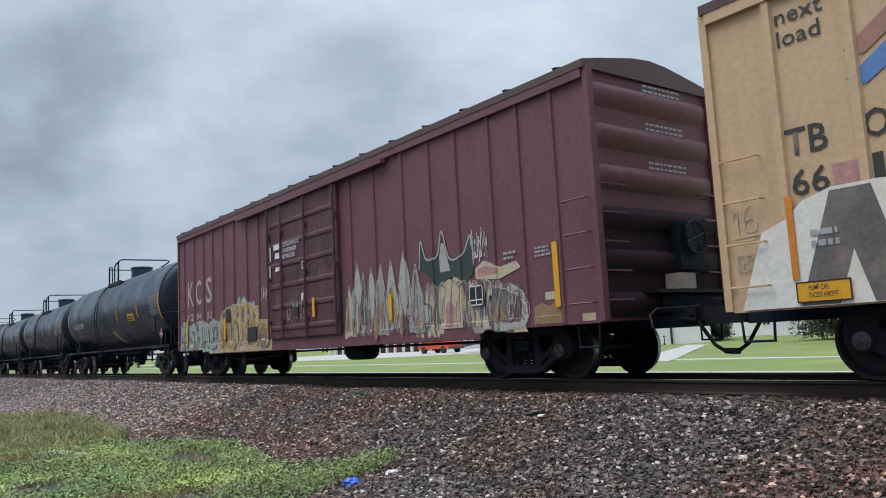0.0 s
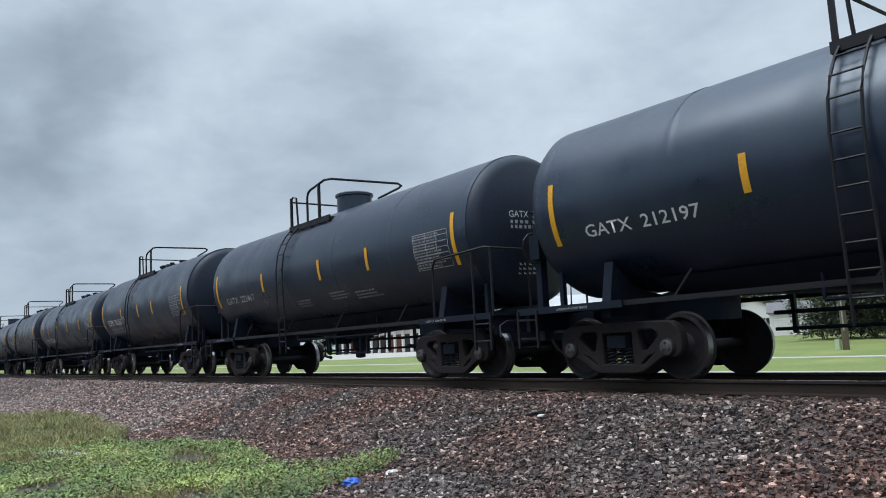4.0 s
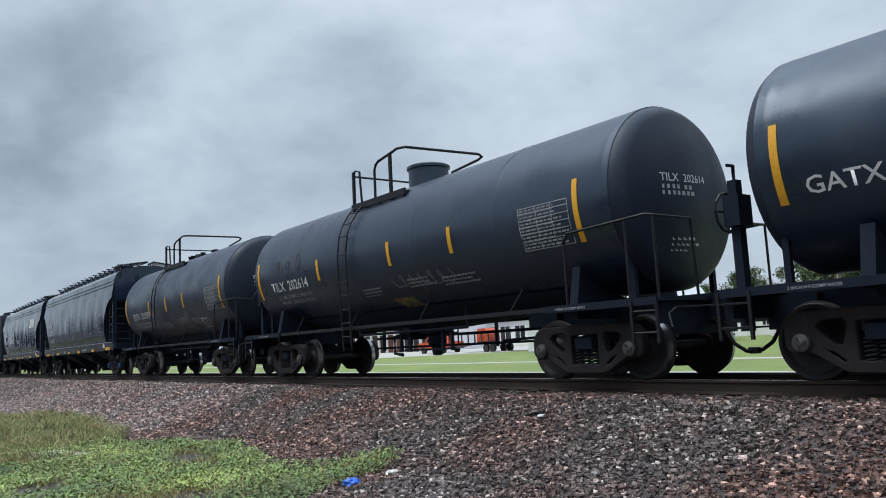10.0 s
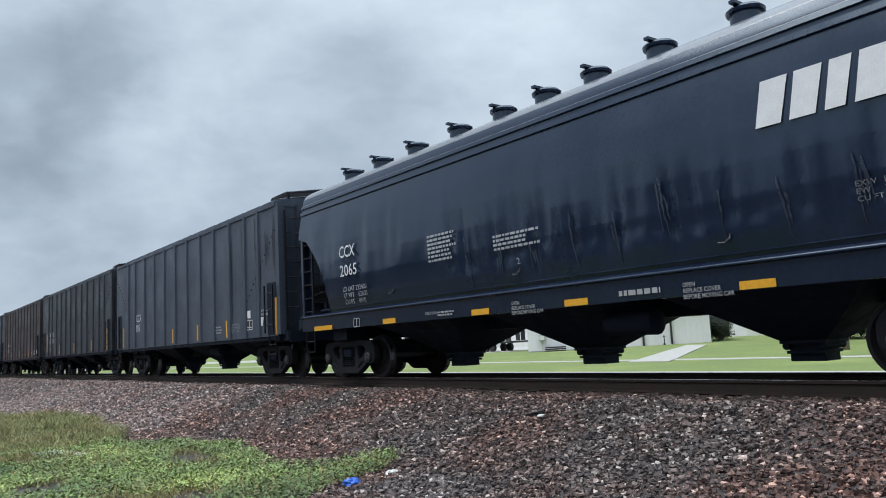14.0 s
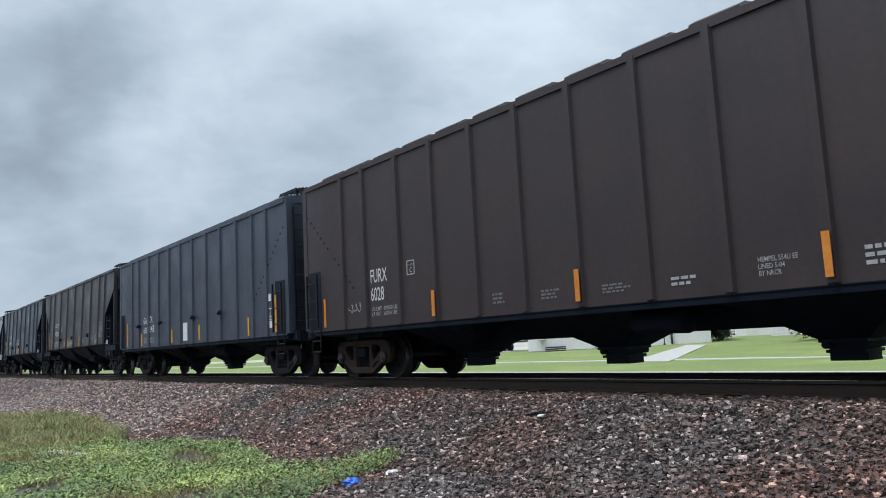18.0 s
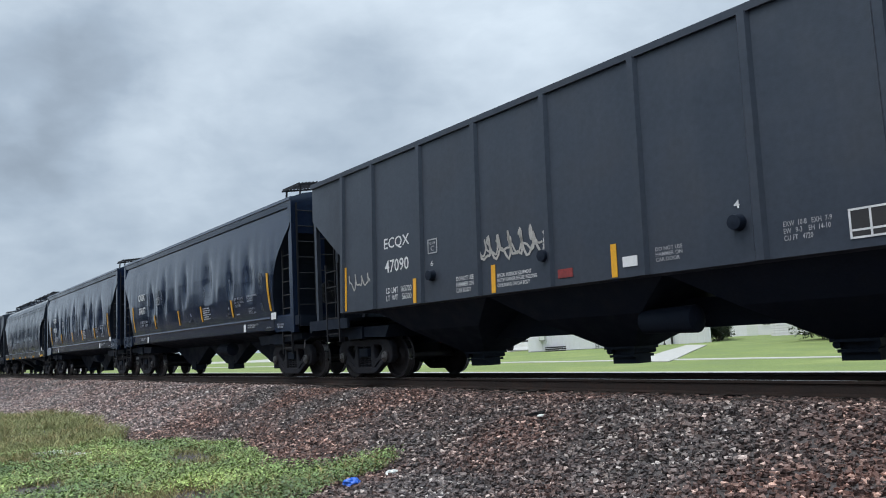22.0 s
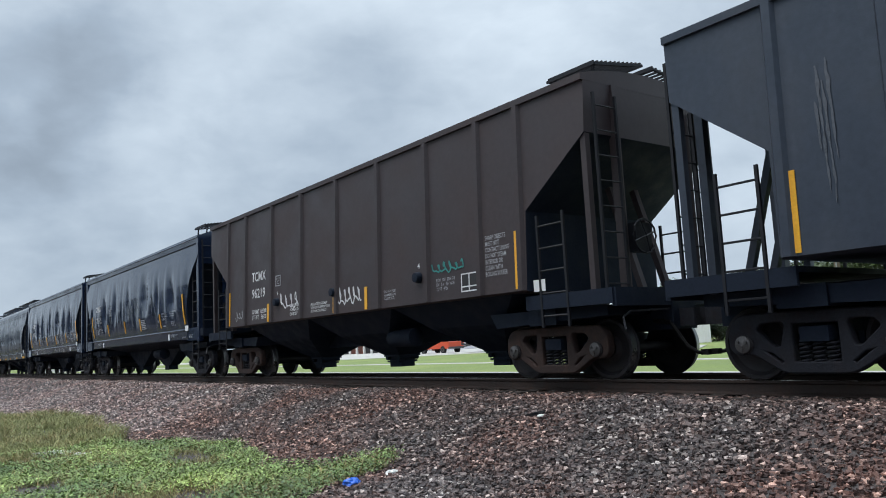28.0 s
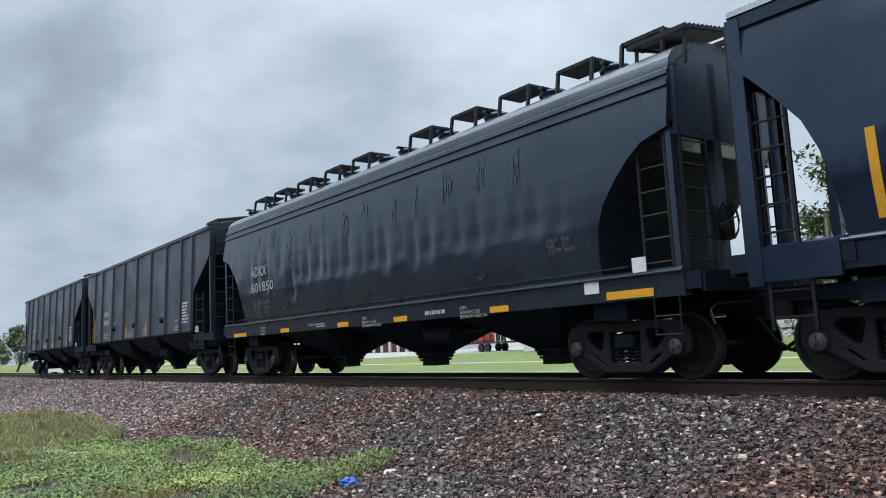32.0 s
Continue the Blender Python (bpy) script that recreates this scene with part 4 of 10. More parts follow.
def tank_car(u, half, truck, joint, radius, label, dome, seed, marks, cap=None):
    """half: half the tank's length; truck: half the distance between trucks; joint: half the length over couplers;
    marks: where the reflectors stand along the side."""
    car = start_car(u, "tank_car", label, "tank car", "tank cars of the train")
    mat = TANK_BLACK
    axle = 2.69 + (radius - 1.42) * 0.55
    crown = axle + math.sqrt(radius ** 2 - 0.98 ** 2) + 0.06
    key = ("tank", half, radius)

    def skin(z):
        return math.sqrt(max(radius ** 2 - (z - axle) ** 2, 0.01))

    def hull():
        s = Shape()
        tip, bow, head, knuckle = 0.10 - half, 0.24, 0.62, 0.24 if radius < 1.5 else 0.30
        rim = radius - knuckle * 0.9
        prof = [(tip, 0.02)] + [(tip + bow * k * k, rim * k) for k in (0.12, 0.25, 0.38, 0.5, 0.62, 0.74, 0.86, 0.95, 1.0)]
        prof += [(tip + bow + knuckle * (1 - math.cos(a)) + 0.05 * math.sin(a), rim + (radius - rim) * math.sin(a)) for a in (0.2, 0.45, 0.7, 0.95, 1.2, 1.42)]
        prof += [(-half + head - 0.06, radius), (-half + head, radius), (-half + head + 0.04, radius + 0.004), (-half + head + 0.09, radius + 0.004), (-half + head + 0.13, radius), (-half + head + 0.19, radius)]
        back = [(-x, r) for x, r in prof[::-1]]
        for i in (1, 2, 3, 4):
            q = -half + head + (2 * half - 2 * head) * i / 5
            prof += [(q - 0.12, radius), (q - 0.06, radius), (q - 0.03, radius + 0.003), (q + 0.03, radius + 0.003), (q + 0.06, radius), (q + 0.12, radius)]
        s.lathe(prof + back, "x", 72, (0, 0, axle))
        me = s.mesh("tank", mat, HEAD, smooth=40)
        me.polygons.foreach_set("material_index", [1 if abs(f.normal.x) > 0.22 else 0 for f in me.polygons])
        return me
    put("tank", kept(key, hull), car, "black insulated steel tank with welded seams")
    wet_rnd = random.Random(seed * 3)
    seams = [-half + 0.62 + (2 * half - 1.24) * i / 5 for i in (1, 2, 3, 4)]
    for q in seams if seed == 11 else (seams[0], -1.55, seams[3]):
        # rain has run down from the crown along the seams
        run = Shape()
        last = wet_rnd.uniform(0.85, 1.15)
        steps = [0.25 + (last - 0.25) * i / 12 for i in range(13)]
        v = []
        for i, a in enumerate(steps):
            wide = (0.10 if seed == 11 else 0.045) * (1 - i / 12) ** 0.6 * wet_rnd.uniform(0.7, 1.1) + 0.004
            for d in (-1, 1):
                v.append((q + d * wide - 0.02 * i / 12, -(radius + 0.0065) * math.sin(a), axle + (radius + 0.0065) * math.cos(a)))
        run.add(v, [(2 * i, 2 * i + 1, 2 * i + 3, 2 * i + 2) for i in range(12)])
        put("mark", run.mesh("mark", WET), car, "dark wet run down a seam")

    end = joint - 0.42
    for k in (-1, 1):
        def sill():
            s = Shape()
            a, b = sorted((k * (truck - 1.2), k * (joint - 0.3)))
            s.box(a, b, -0.25, 0.25, 0.80, 1.18)
            s.box(min(k * (truck + 1.0), k * (joint - 0.45)), max(k * (truck + 1.0), k * (joint - 0.45)), -0.42, 0.42, 0.62, 1.05)
            return s.mesh("stub_sill", UNDER, smooth=0)
        put("stub_sill", kept(("stub", k, truck, joint), sill), car)

        def saddle():
            s = Shape()
            s.prism([(-1.25, 0.92), (1.25, 0.92), (1.25, 1.1), (1.12, 1.72), (0.7, 1.36), (0, 1.22), (-0.7, 1.36), (-1.12, 1.72), (-1.25, 1.1)], k * truck - 0.08, k * truck + 0.08, "x")
            return s.mesh("saddle", UNDER, smooth=0)
        put("saddle", kept(("saddle", k, truck), saddle), car)
        for d in (-1, 1):
            def deck():
                s = Shape()
                a, b = sorted((k * (truck - 0.45), k * end))
                s.box(a, b, min(d * 1.42, d * 0.95), max(d * 1.42, d * 0.95), 1.10, 1.14)
                s.box(a, b, d * 1.42 - 0.025, d * 1.42 + 0.025, 1.035, 1.14)
                return s.mesh("end_deck", UNDER, smooth=0)
            put("end_deck", kept(("tdeck", k, d, truck, end), deck), car)

            def rail():
                s = Shape()
                x1, x0, y = k * end, k * (truck + 0.05), d * 1.42
                s.tube([(x0, y, 1.12), (x0, y, 2.05), (x0 + k * 0.08, y, 2.20), (x1 - k * 0.1, y, 2.26), (x1, y * 0.97, 2.24), (x1, d * 0.55, 2.24), (x1, d * 0.5, 1.12)], 0.022, 6)
                s.tube([(x1, y * 0.97, 2.24), (x1, y * 0.97, 1.12)], 0.022, 6)
                s.tube([(x1 - k * 0.45, y, 2.22), (x1 - k * 0.45, y, 1.12)], 0.022, 6)
                return s.mesh("handrail", GRATE)
            if k > 0:
                put("handrail", kept(("trail", k, d, truck, end), rail), car)
            put("ladder", kept(("tlad", k, d, end), lambda: ladder(k * (end - 0.42), k * end, d * 1.45, 0.52, 1.10, 2).mesh("ladder", GRATE, smooth=0)), car)
            put("end_post", kept(("tpost", k, d, half), lambda: Shape().box(k * (half - 0.60) - 0.04, k * (half - 0.60) + 0.04, d * 0.96 - 0.04, d * 0.96 + 0.04, 1.1, 2.0).mesh("end_post", UNDER, smooth=0)), car)
        put("end_beam", kept(("tbeam", k, end), lambda: Shape().box(min(k * (end - 0.10), k * (end - 0.02)), max(k * (end - 0.10), k * (end - 0.02)), -1.3, 1.3, 0.78, 1.08).mesh("end_beam", UNDER, smooth=0)), car)
        put("end_step", kept(("tend", k, end), lambda: Shape().box(min(k * (end - 0.22), k * (end + 0.05)), max(k * (end - 0.22), k * (end + 0.05)), -1.42, 1.42, 1.08, 1.14).mesh("end_step", UNDER, smooth=0)), car)
    stand = put("brake_stand", kept(("tstand", end), lambda: Shape().box(-end - 0.02, -end + 0.10, -0.98, -0.84, 0.62, 2.55).box(-end - 0.06, -end + 0.16, -1.06, -0.76, 1.95, 2.35).tube([(-end + 0.04, -0.91, 2.5), (-end + 0.04, -0.91, 2.66), (-end + 0.10, -1.0, 2.72), (-end + 0.14, -1.2, 2.70)], 0.022, 6).mesh("brake_stand", UNDER, smooth=0)), car, "black hand brake stand")
    put("brake_wheel", kept(("tstandwheel", end), lambda: Shape().tube([(-end - 0.10, -0.91 + 0.26 * math.cos(a), 2.15 + 0.26 * math.sin(a)) for a in (q * 0.5236 for q in range(13))], 0.018, 5).bar((-end - 0.10, -1.16, 2.15), (-end - 0.10, -0.66, 2.15), 0.024).bar((-end - 0.10, -0.91, 1.9), (-end - 0.10, -0.91, 2.4), 0.024).mesh("brake_wheel", GRATE)), stand)
    for d in (-1, 1):
        def run():
            s = Shape()
            s.box(-truck + 0.4, truck - 0.4, d * 1.38 - 0.03, d * 1.38 + 0.03, 1.06, 1.13)
            s.box(-truck + 0.4, truck - 0.4, min(d * 1.31, d * 1.38), max(d * 1.31, d * 1.38), 1.115, 1.13)
            return s.mesh("side_rail", GRATE, smooth=0)
        rail_part = put("side_rail", kept(("trun", d, truck), run), car, "long walkway angle along the tank")
        n = int(2 * truck / 2.1)
        for i in range(n):
            put("brace", kept(("tbrace", d), lambda: Shape().bar((0, d * 1.38, 1.10), (0.26, d * 1.30, 1.46), 0.026).mesh("brace", GRATE, smooth=0)), rail_part, "", (-truck + (i + 0.5) * 2 * truck / n, 0, 0))
    for z, r in ((0.86, 0.035), (0.62, 0.03)):
        pipe = put("brake_pipe", kept(("tpipe", truck, z), lambda: Shape().tube([(-truck + 1.3, 0.95, z), (truck - 1.3, 0.95, z)], r, 6).mesh("brake_pipe", UNDER)), car)
    x = -truck + 1.6
    while x < truck - 1.4:
        put("pipe_hanger", kept("hanger", lambda: Shape().box(-0.03, 0.03, 0.92, 0.98, 0.55, 1.35).mesh("pipe_hanger", UNDER, smooth=0)), pipe, "", (x, 0, 0))
        x += 1.15 + 0.5 * ((seed * 7 + int(x * 10)) % 3)

    def belly():
        s = Shape()
        s.loft([[(x, y, z) for y, z in ((-0.74, 1.44), (-0.45, low + 0.10), (0, low), (0.45, low + 0.10), (0.74, 1.44), (0, 1.50))] for x, low in ((-truck + 0.5, 1.16), (0, 0.92), (truck - 0.5, 1.16))])
        return s.mesh("belly_sheet", UNDER, smooth=40)
    put("belly_sheet", kept(("tbelly", truck), belly), car, "sloped bottom sheet of the tank jacket")

    def brake_rig():
        s = Shape()
        s.box(truck - 1.9, truck - 1.2, -0.4, 0.4, 0.86, 1.30)
        s.bar((truck - 3.4, 0.3, 0.66), (truck - 1.2, 0.3, 0.72), 0.05)
        for a in (-0.6, -0.25, 0.9, 1.2):
            s.box(a - 0.03, a + 0.03, -0.55, -0.49, 0.52, 1.0)
        s.bar((-0.7, -0.52, 0.56), (1.3, -0.52, 0.56), 0.04)
        return s.mesh("brake_rigging", UNDER, smooth=30)
    put("brake_rigging", kept(("tbrake", truck), brake_rig), car)

    def outlet():
        s = Shape()
        s.lathe([(0.42, 0.05), (0.44, 0.12), (0.62, 0.13), (0.66, 0.2), (0.85, 0.2), (0.9, 0.34), (1.32, 0.36)], "z", 16)
        return s.mesh("bottom_outlet", UNDER, smooth=30)
    put("bottom_outlet", kept("toutlet", outlet), car)
    put("valve_box", kept("tvalve", lambda: Shape().box(-0.62, -0.34, -0.45, -0.05, 0.78, 1.25).tube([(-0.5, -0.5, 0.9), (-0.9, -0.5, 0.85), (-0.9, -0.5, 0.50), (-0.6, -0.5, 0.46)], 0.04, 6).mesh("valve_box", UNDER, smooth=0)), car)
    put("heater_pipe", kept("theater", lambda: Shape().tube([(-2.2, -0.6, 0.95), (1.8, -0.6, 0.95)], 0.03, 6).tube([(1.8, -0.6, 0.95), (1.8, -0.6, 1.4)], 0.03, 6).tube([(-2.2, -0.6, 0.95), (-2.2, -0.6, 1.4)], 0.03, 6).mesh("heater_pipe", UNDER)), car)

    # platform on the crown: decks on both sides, guard rails at the ends
    for d in (-1, 1):
        def deck_frame():
            s = Shape()
            for x in np.linspace(-1.4, 0.54, 5):
                s.box(x - 0.025, x + 0.025, min(d * 0.5, d * 1.02), max(d * 0.5, d * 1.02), crown - 0.06, crown)
            s.box(-1.5, 0.64, d * 1.03 - 0.025, d * 1.03 + 0.025, crown - 0.06, crown + 0.08)
            return s.mesh("platform", GRATE, smooth=0)
        deck = put("platform", kept(("tplatform", d, radius), deck_frame), car, "steel grating platform on the crown", (-0.1, 0, 0))
        for i, y in enumerate(np.linspace(0.56, 1.0, 7)):
            put("slat", kept(("tslat", d, radius, i), lambda: Shape().box(-1.48, 0.62, d * y - 0.012, d * y + 0.012, crown, crown + 0.05).mesh("slat", GRATE, smooth=0)), deck)
    c = crown

    def near_rail():
        s = Shape()
        s.tube([(-0.55, -1.0, c), (-0.55, -1.0, c + 0.68), (-0.50, -1.0, c + 0.80), (-0.38, -1.0, c + 0.86), (0.38, -1.0, c + 0.97), (0.52, -0.9, c + 0.98), (0.74, 0.9, c + 0.97), (0.74, 1.0, c + 0.92), (0.60, 1.0, c + 0.88), (-0.35, 1.0, c + 0.80), (-0.46, 1.0, c + 0.68), (-0.46, 1.0, c)], 0.030, 7)
        s.bar((0.08, -1.0, c), (0.08, -1.0, c + 0.92), 0.06)
        return s.mesh("handrail", GRATE)
    put("handrail", kept(("tguard", radius), near_rail), car, "bent pipe guard rail", (-0.1, 0, 0))

    def left_rail():
        s = Shape()
        s.bar((-1.45, -1.0, c - 0.12), (-1.45, -1.0, c + 0.84), 0.06)
        s.tube([(-1.45, -1.0, c + 0.78), (-1.40, -0.98, c + 0.86), (-1.32, -0.92, c + 0.84), (-1.28, -0.9, c)], 0.026, 6)
        s.tube([(-1.45, -1.0, c + 0.74), (-1.45, 1.0, c + 0.74), (-1.45, 1.0, c)], 0.024, 6)
        return s.mesh("handrail", GRATE)
    put("handrail", kept(("tguard2", radius), left_rail), car, "", (-0.1, 0, 0))
    top = axle + radius
    if dome:
        def manway():
            s = Shape()
            s.lathe([(top - 0.12, 0.44), (top + 0.32, 0.44), (top + 0.34, 0.48), (top + 0.39, 0.48), (top + 0.42, 0.43), (top + 0.46, 0.1)], "z", 28, (-0.02, 0, 0))
            return s.mesh("manway", mat)
        put("manway", kept(("manway", radius), manway), car, "round bolted manway dome")
    else:
        put("manway", kept(("manlow", radius), lambda: Shape().lathe([(top - 0.1, 0.30), (top + 0.05, 0.30), (top + 0.06, 0.34), (top + 0.11, 0.33), (top + 0.13, 0.1)], "z", 20, (-0.35, 0, 0)).mesh("manway", mat)), car, "low manway with valves")
        put("safety_valve", kept(("safety", radius), lambda: Shape().lathe([(top - 0.05, 0.13), (top + 0.06, 0.13), (top + 0.07, 0.16), (top + 0.14, 0.16), (top + 0.17, 0.05)], "z", 14, (0.78, 0, 0)).mesh("safety_valve", GRATE)), car)
        for x in (-1.1, -0.8, 0.2):
            put("valve", kept(("tv", radius), lambda: Shape().lathe([(top - 0.15, 0.06), (top + 0.05, 0.06), (top + 0.06, 0.09), (top + 0.12, 0.09)], "z", 10).mesh("valve", GRATE)), car, "", (x, -0.25, 0))

    def side_ladder(d):
        s = Shape()
        arc = radius + 0.09
        path = [(arc * math.sin(a), axle + arc * math.cos(a)) for a in (0.72, 0.9, 1.1, 1.3, 1.5708)] + [(arc - 0.01, 2.1), (1.47, 1.5), (1.45, 0.62)]
        for x in (-1.40, -1.04):
            s.tube([(x, d * y, z) for y, z in path], 0.02, 5)
        for i in range(len(path) - 1):
            (y0, z0), (y1, z1) = path[i], path[i + 1]
            n = max(1, round(math.hypot(y1 - y0, z1 - z0) / 0.32))
            for j in range(n):
                t = j / n
                s.tube([(-1.40, d * (y0 + (y1 - y0) * t), z0 + (z1 - z0) * t), (-1.04, d * (y0 + (y1 - y0) * t), z0 + (z1 - z0) * t)], 0.014, 5)
        return s.mesh("ladder", GRATE)
    for d in (-1, 1):
        put("ladder", kept(("tladder", d, radius), lambda: side_ladder(d)), car, "", (-0.1, 0, 0))

    couplers(car, joint)
    for k in (-1, 1):
        bogie(car, k * truck, cap if k > 0 else None, seed == 15 or (seed == 11 and k > 0), DUSTCAST)
    if seed == 15:
        put("air_reservoir", Shape().lathe([(-0.50, 0.05), (-0.46, 0.15), (-0.40, 0.20), (0.40, 0.20), (0.46, 0.15), (0.50, 0.05)], "x", 16, (0, 0, 0)).box(-0.3, -0.24, -0.03, 0.03, 0.1, 0.6).box(0.2, 0.26, -0.03, 0.03, 0.1, 0.6).mesh("air_reservoir", UNDER, smooth=30), car, "", (2.35, -0.7, 0.58))
    for i, x in enumerate(marks):
        z0, z1 = (2.05, 3.0) if i in (0, len(marks) - 1) else (2.27, 2.75)
        w = 0.022 if seed == 11 and 0 < i < 3 else 0.05
        panel_part(car, x - w, x + w, z0, z1, skin, YELLOW if w > 0.03 else FADED_YELLOW, "reflector", n=8)
    right = marks[-1]
    up = 0.18 if seed == 11 else 0.0
    right += up
    bars_part(car, right - 1.22, 2.09 + up, 1.02, 0.64, 12, skin, PANELW, seed, "test_record_panel")
    frame_part(car, right - 1.26, right - 0.16, 2.06 + up, 2.74 + up, skin, GREYW, "panel_frame", 0.010, mids=(right - 0.85, right - 0.52), lines=(2.2 + up, 2.32 + up, 2.43 + up, 2.54 + up, 2.65 + up))
    for i, (x, z, w) in enumerate(() if seed in (14, 15) else ((0.75, 1.80, 0.9), (1.85, 1.74, 1.1), (-1.0, 1.74, 0.7))):
        bars_part(car, x, z, w, 0.19, 3, skin, DIMW, seed + i)
    # head numbers
    if half > 0:
        bars_end(car, half, axle, seed)
    HEADS.append((half, axle))
    for k in (-1, 1):
        a = k * truck - 0.5 + 0.3 * k
        SHOES.append((car, a))
    return car, skin


def bars_end(car, half, axle, seed):
    """Small stencils on the round head that faces forward."""
    s = Shape()
    rnd = random.Random(seed)
    for r, (z, n, h) in enumerate(((2.72, 6, 0.06), (2.63, 7, 0.06), (1.98, 5, 0.05), (1.90, 6, 0.05), (1.82, 4, 0.05))):
        y = -0.7 if z > 2.3 else -0.5
        for i in range(n):
            w = rnd.uniform(0.05, 0.085)
            d = math.hypot(y, z - axle)
            x = half - 0.10 - 0.24 * (d / (1.20 if half < 8 else 1.28)) ** 2 + 0.012
            s.add([(x, y, z), (x, y + w, z), (x, y + w, z + h), (x, y, z + h)], [(0, 1, 2, 3)])
            y += w + 0.03 + (0.06 if i == 3 and r == 0 else 0)
    ob = put("head_stencil", s.mesh("head_stencil", GREYW, smooth=0), car)
    ob["kind"] = "stuff"


# ---------------------------------------------------------------- boxcars
CREAMBOX = material("pale_steel_box", (0.42, 0.36, 0.31), 0.6, vary=0.25, scale=4, fine=20)
# dirt and the next car's shade, both put into the lower end's colour
ENDSHADE = material("shaded_dirty_end", (0.032, 0.019, 0.025), 0.75, vary=0.3, scale=2, fine=20, bump=0.1, spec=0.2)


def boxcar(u, label, mat, half, door, seed, rungs_mat, posts, door_mat=None, deep=2.6):
    car = start_car(u, "boxcar", label, "boxcar", "boxcars of the train")
    y, z0, z1 = 1.50, 0.86, 4.62
    s = Shape()
    s.box(-half, half, -y, y, z0, z1)
    put("body", s.mesh("body", mat, smooth=0), car, "steel box with outside posts")

    def roof():
        r = Shape()
        prof = [(-1.58, 4.56), (-1.58, 4.68), (-1.2, 4.76), (-0.4, 4.90), (0, 4.93), (0.4, 4.90), (1.2, 4.76), (1.58, 4.68), (1.58, 4.56)]
        r.prism(prof, -half - 0.06, half + 0.06, "x")
        x = -half + 0.4
        while x < half:
            r.prism([(a, b + 0.04) for a, b in prof[1:8]] + [(1.5, 4.66), (-1.5, 4.66)], x - 0.04, x + 0.04, "x")
            x += 1.15
        return r.mesh("roof", BOXROOF, smooth=0)
    put("roof", roof(), car, "ribbed metal roof")

    for d in (-1, 1):
        put("eave_rail", Shape().box(-half, half, min(d * 1.50, d * 1.57), max(d * 1.50, d * 1.57), 4.42, 4.58).mesh("eave_rail", mat, smooth=0), car)
    for d in (-1, 1):
        put("side_sill", Shape().box(-half, half, min(d * 1.46, d * 1.52), max(d * 1.46, d * 1.52), 0.84, 1.0).mesh("side_sill", mat, smooth=0), car)
        put("deep_sill", Shape().box(-deep, deep, min(d * 1.46, d * 1.522), max(d * 1.46, d * 1.522), 0.71, 0.86).mesh("deep_sill", mat, smooth=0), car)
    post = {d: rib_mesh(1.0 if seed == 3 else 0.86, 4.44, 1.50, d, 0.14 if seed == 3 else 0.10, 0.05 if seed == 3 else 0.035).mesh("side_post", mat, smooth=0) for d in (-1, 1)}
    for x in posts:
        for d in (-1, 1):
            put("side_post", post[d], car, "", (x, 0, 0))
    # the sliding door with its bars
    for d in (-1, 1):
        q = Shape()
        q.box(door[0], door[1], min(d * 1.50, d * 1.58), max(d * 1.50, d * 1.58), 1.0, 4.30)
        body = put("door", q.mesh("door", door_mat or mat, smooth=0), car, "sliding door with locking bars")
        rows = 6
        for i in range(rows):
            z = 1.15 + i * 0.52
            e = Shape()
            e.loft([[(x, d * 1.57, z), (x, d * 1.57, z + 0.18), (x, d * 1.605, z + 0.12), (x, d * 1.605, z + 0.06)] for x in (door[0] + 0.12, door[1] - 0.12)])
            put("door_rib", e.mesh("door_rib", door_mat or mat, smooth=0), body)
        for x in (door[0] + 0.06, -1.02, 0.26, door[1] - 0.06):
            e = Shape()
            e.tube([(x, d * 1.645, 0.98), (x, d * 1.645, 4.28)], 0.028, 6)
            for z in (1.4, 2.5, 3.6):
                e.box(x - 0.06, x + 0.06, min(d * 1.58, d * 1.66), max(d * 1.58, d * 1.66), z - 0.05, z + 0.05)
            put("locking_bar", e.mesh("locking_bar", door_mat or mat, smooth=0), body)
        e = Shape()
        e.box(door[0] - 2.0, door[1] + 2.0, min(d * 1.56, d * 1.66), max(d * 1.56, d * 1.66), 4.32, 4.41)
        put("door_track", e.mesh("door_track", mat, smooth=0), car)
    # corrugated ends
    for k in (-1, 1):
        x = k * half
        put("end_sheet", Shape().box(min(x, x + k * 0.02), max(x, x + k * 0.02), -1.42, 1.42, 0.9, 2.52).mesh("end_sheet", ENDSHADE, smooth=0), car, "lower end sheet darkened for shade and dirt")
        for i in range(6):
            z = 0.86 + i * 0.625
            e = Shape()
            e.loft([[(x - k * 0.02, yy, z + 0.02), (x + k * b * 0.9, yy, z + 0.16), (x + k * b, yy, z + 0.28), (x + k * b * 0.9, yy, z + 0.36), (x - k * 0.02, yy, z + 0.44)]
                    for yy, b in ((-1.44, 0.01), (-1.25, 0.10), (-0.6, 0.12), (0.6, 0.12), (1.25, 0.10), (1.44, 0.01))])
            put("end_corrugation", e.mesh("end_corrugation", mat if i > 2 else ENDSHADE, smooth=50), car)
        for d in (-1, 1):
            put("corner_post", Shape().box(min(x, x + k * 0.10), max(x, x + k * 0.10), min(d * 1.42, d * 1.54), max(d * 1.42, d * 1.54), 0.86, 4.58).mesh("corner_post", mat, smooth=0), car)
            for i in range(4):
                z = 1.13 + 0.505 * i
                put("grab_iron", Shape().tube([(x - k * 0.52, d * 1.52, z), (x - k * 0.52, d * 1.61, z), (x - k * 0.04, d * 1.61, z), (x - k * 0.04, d * 1.52, z)], 0.014, 5).mesh("grab_iron", rungs_mat), car)
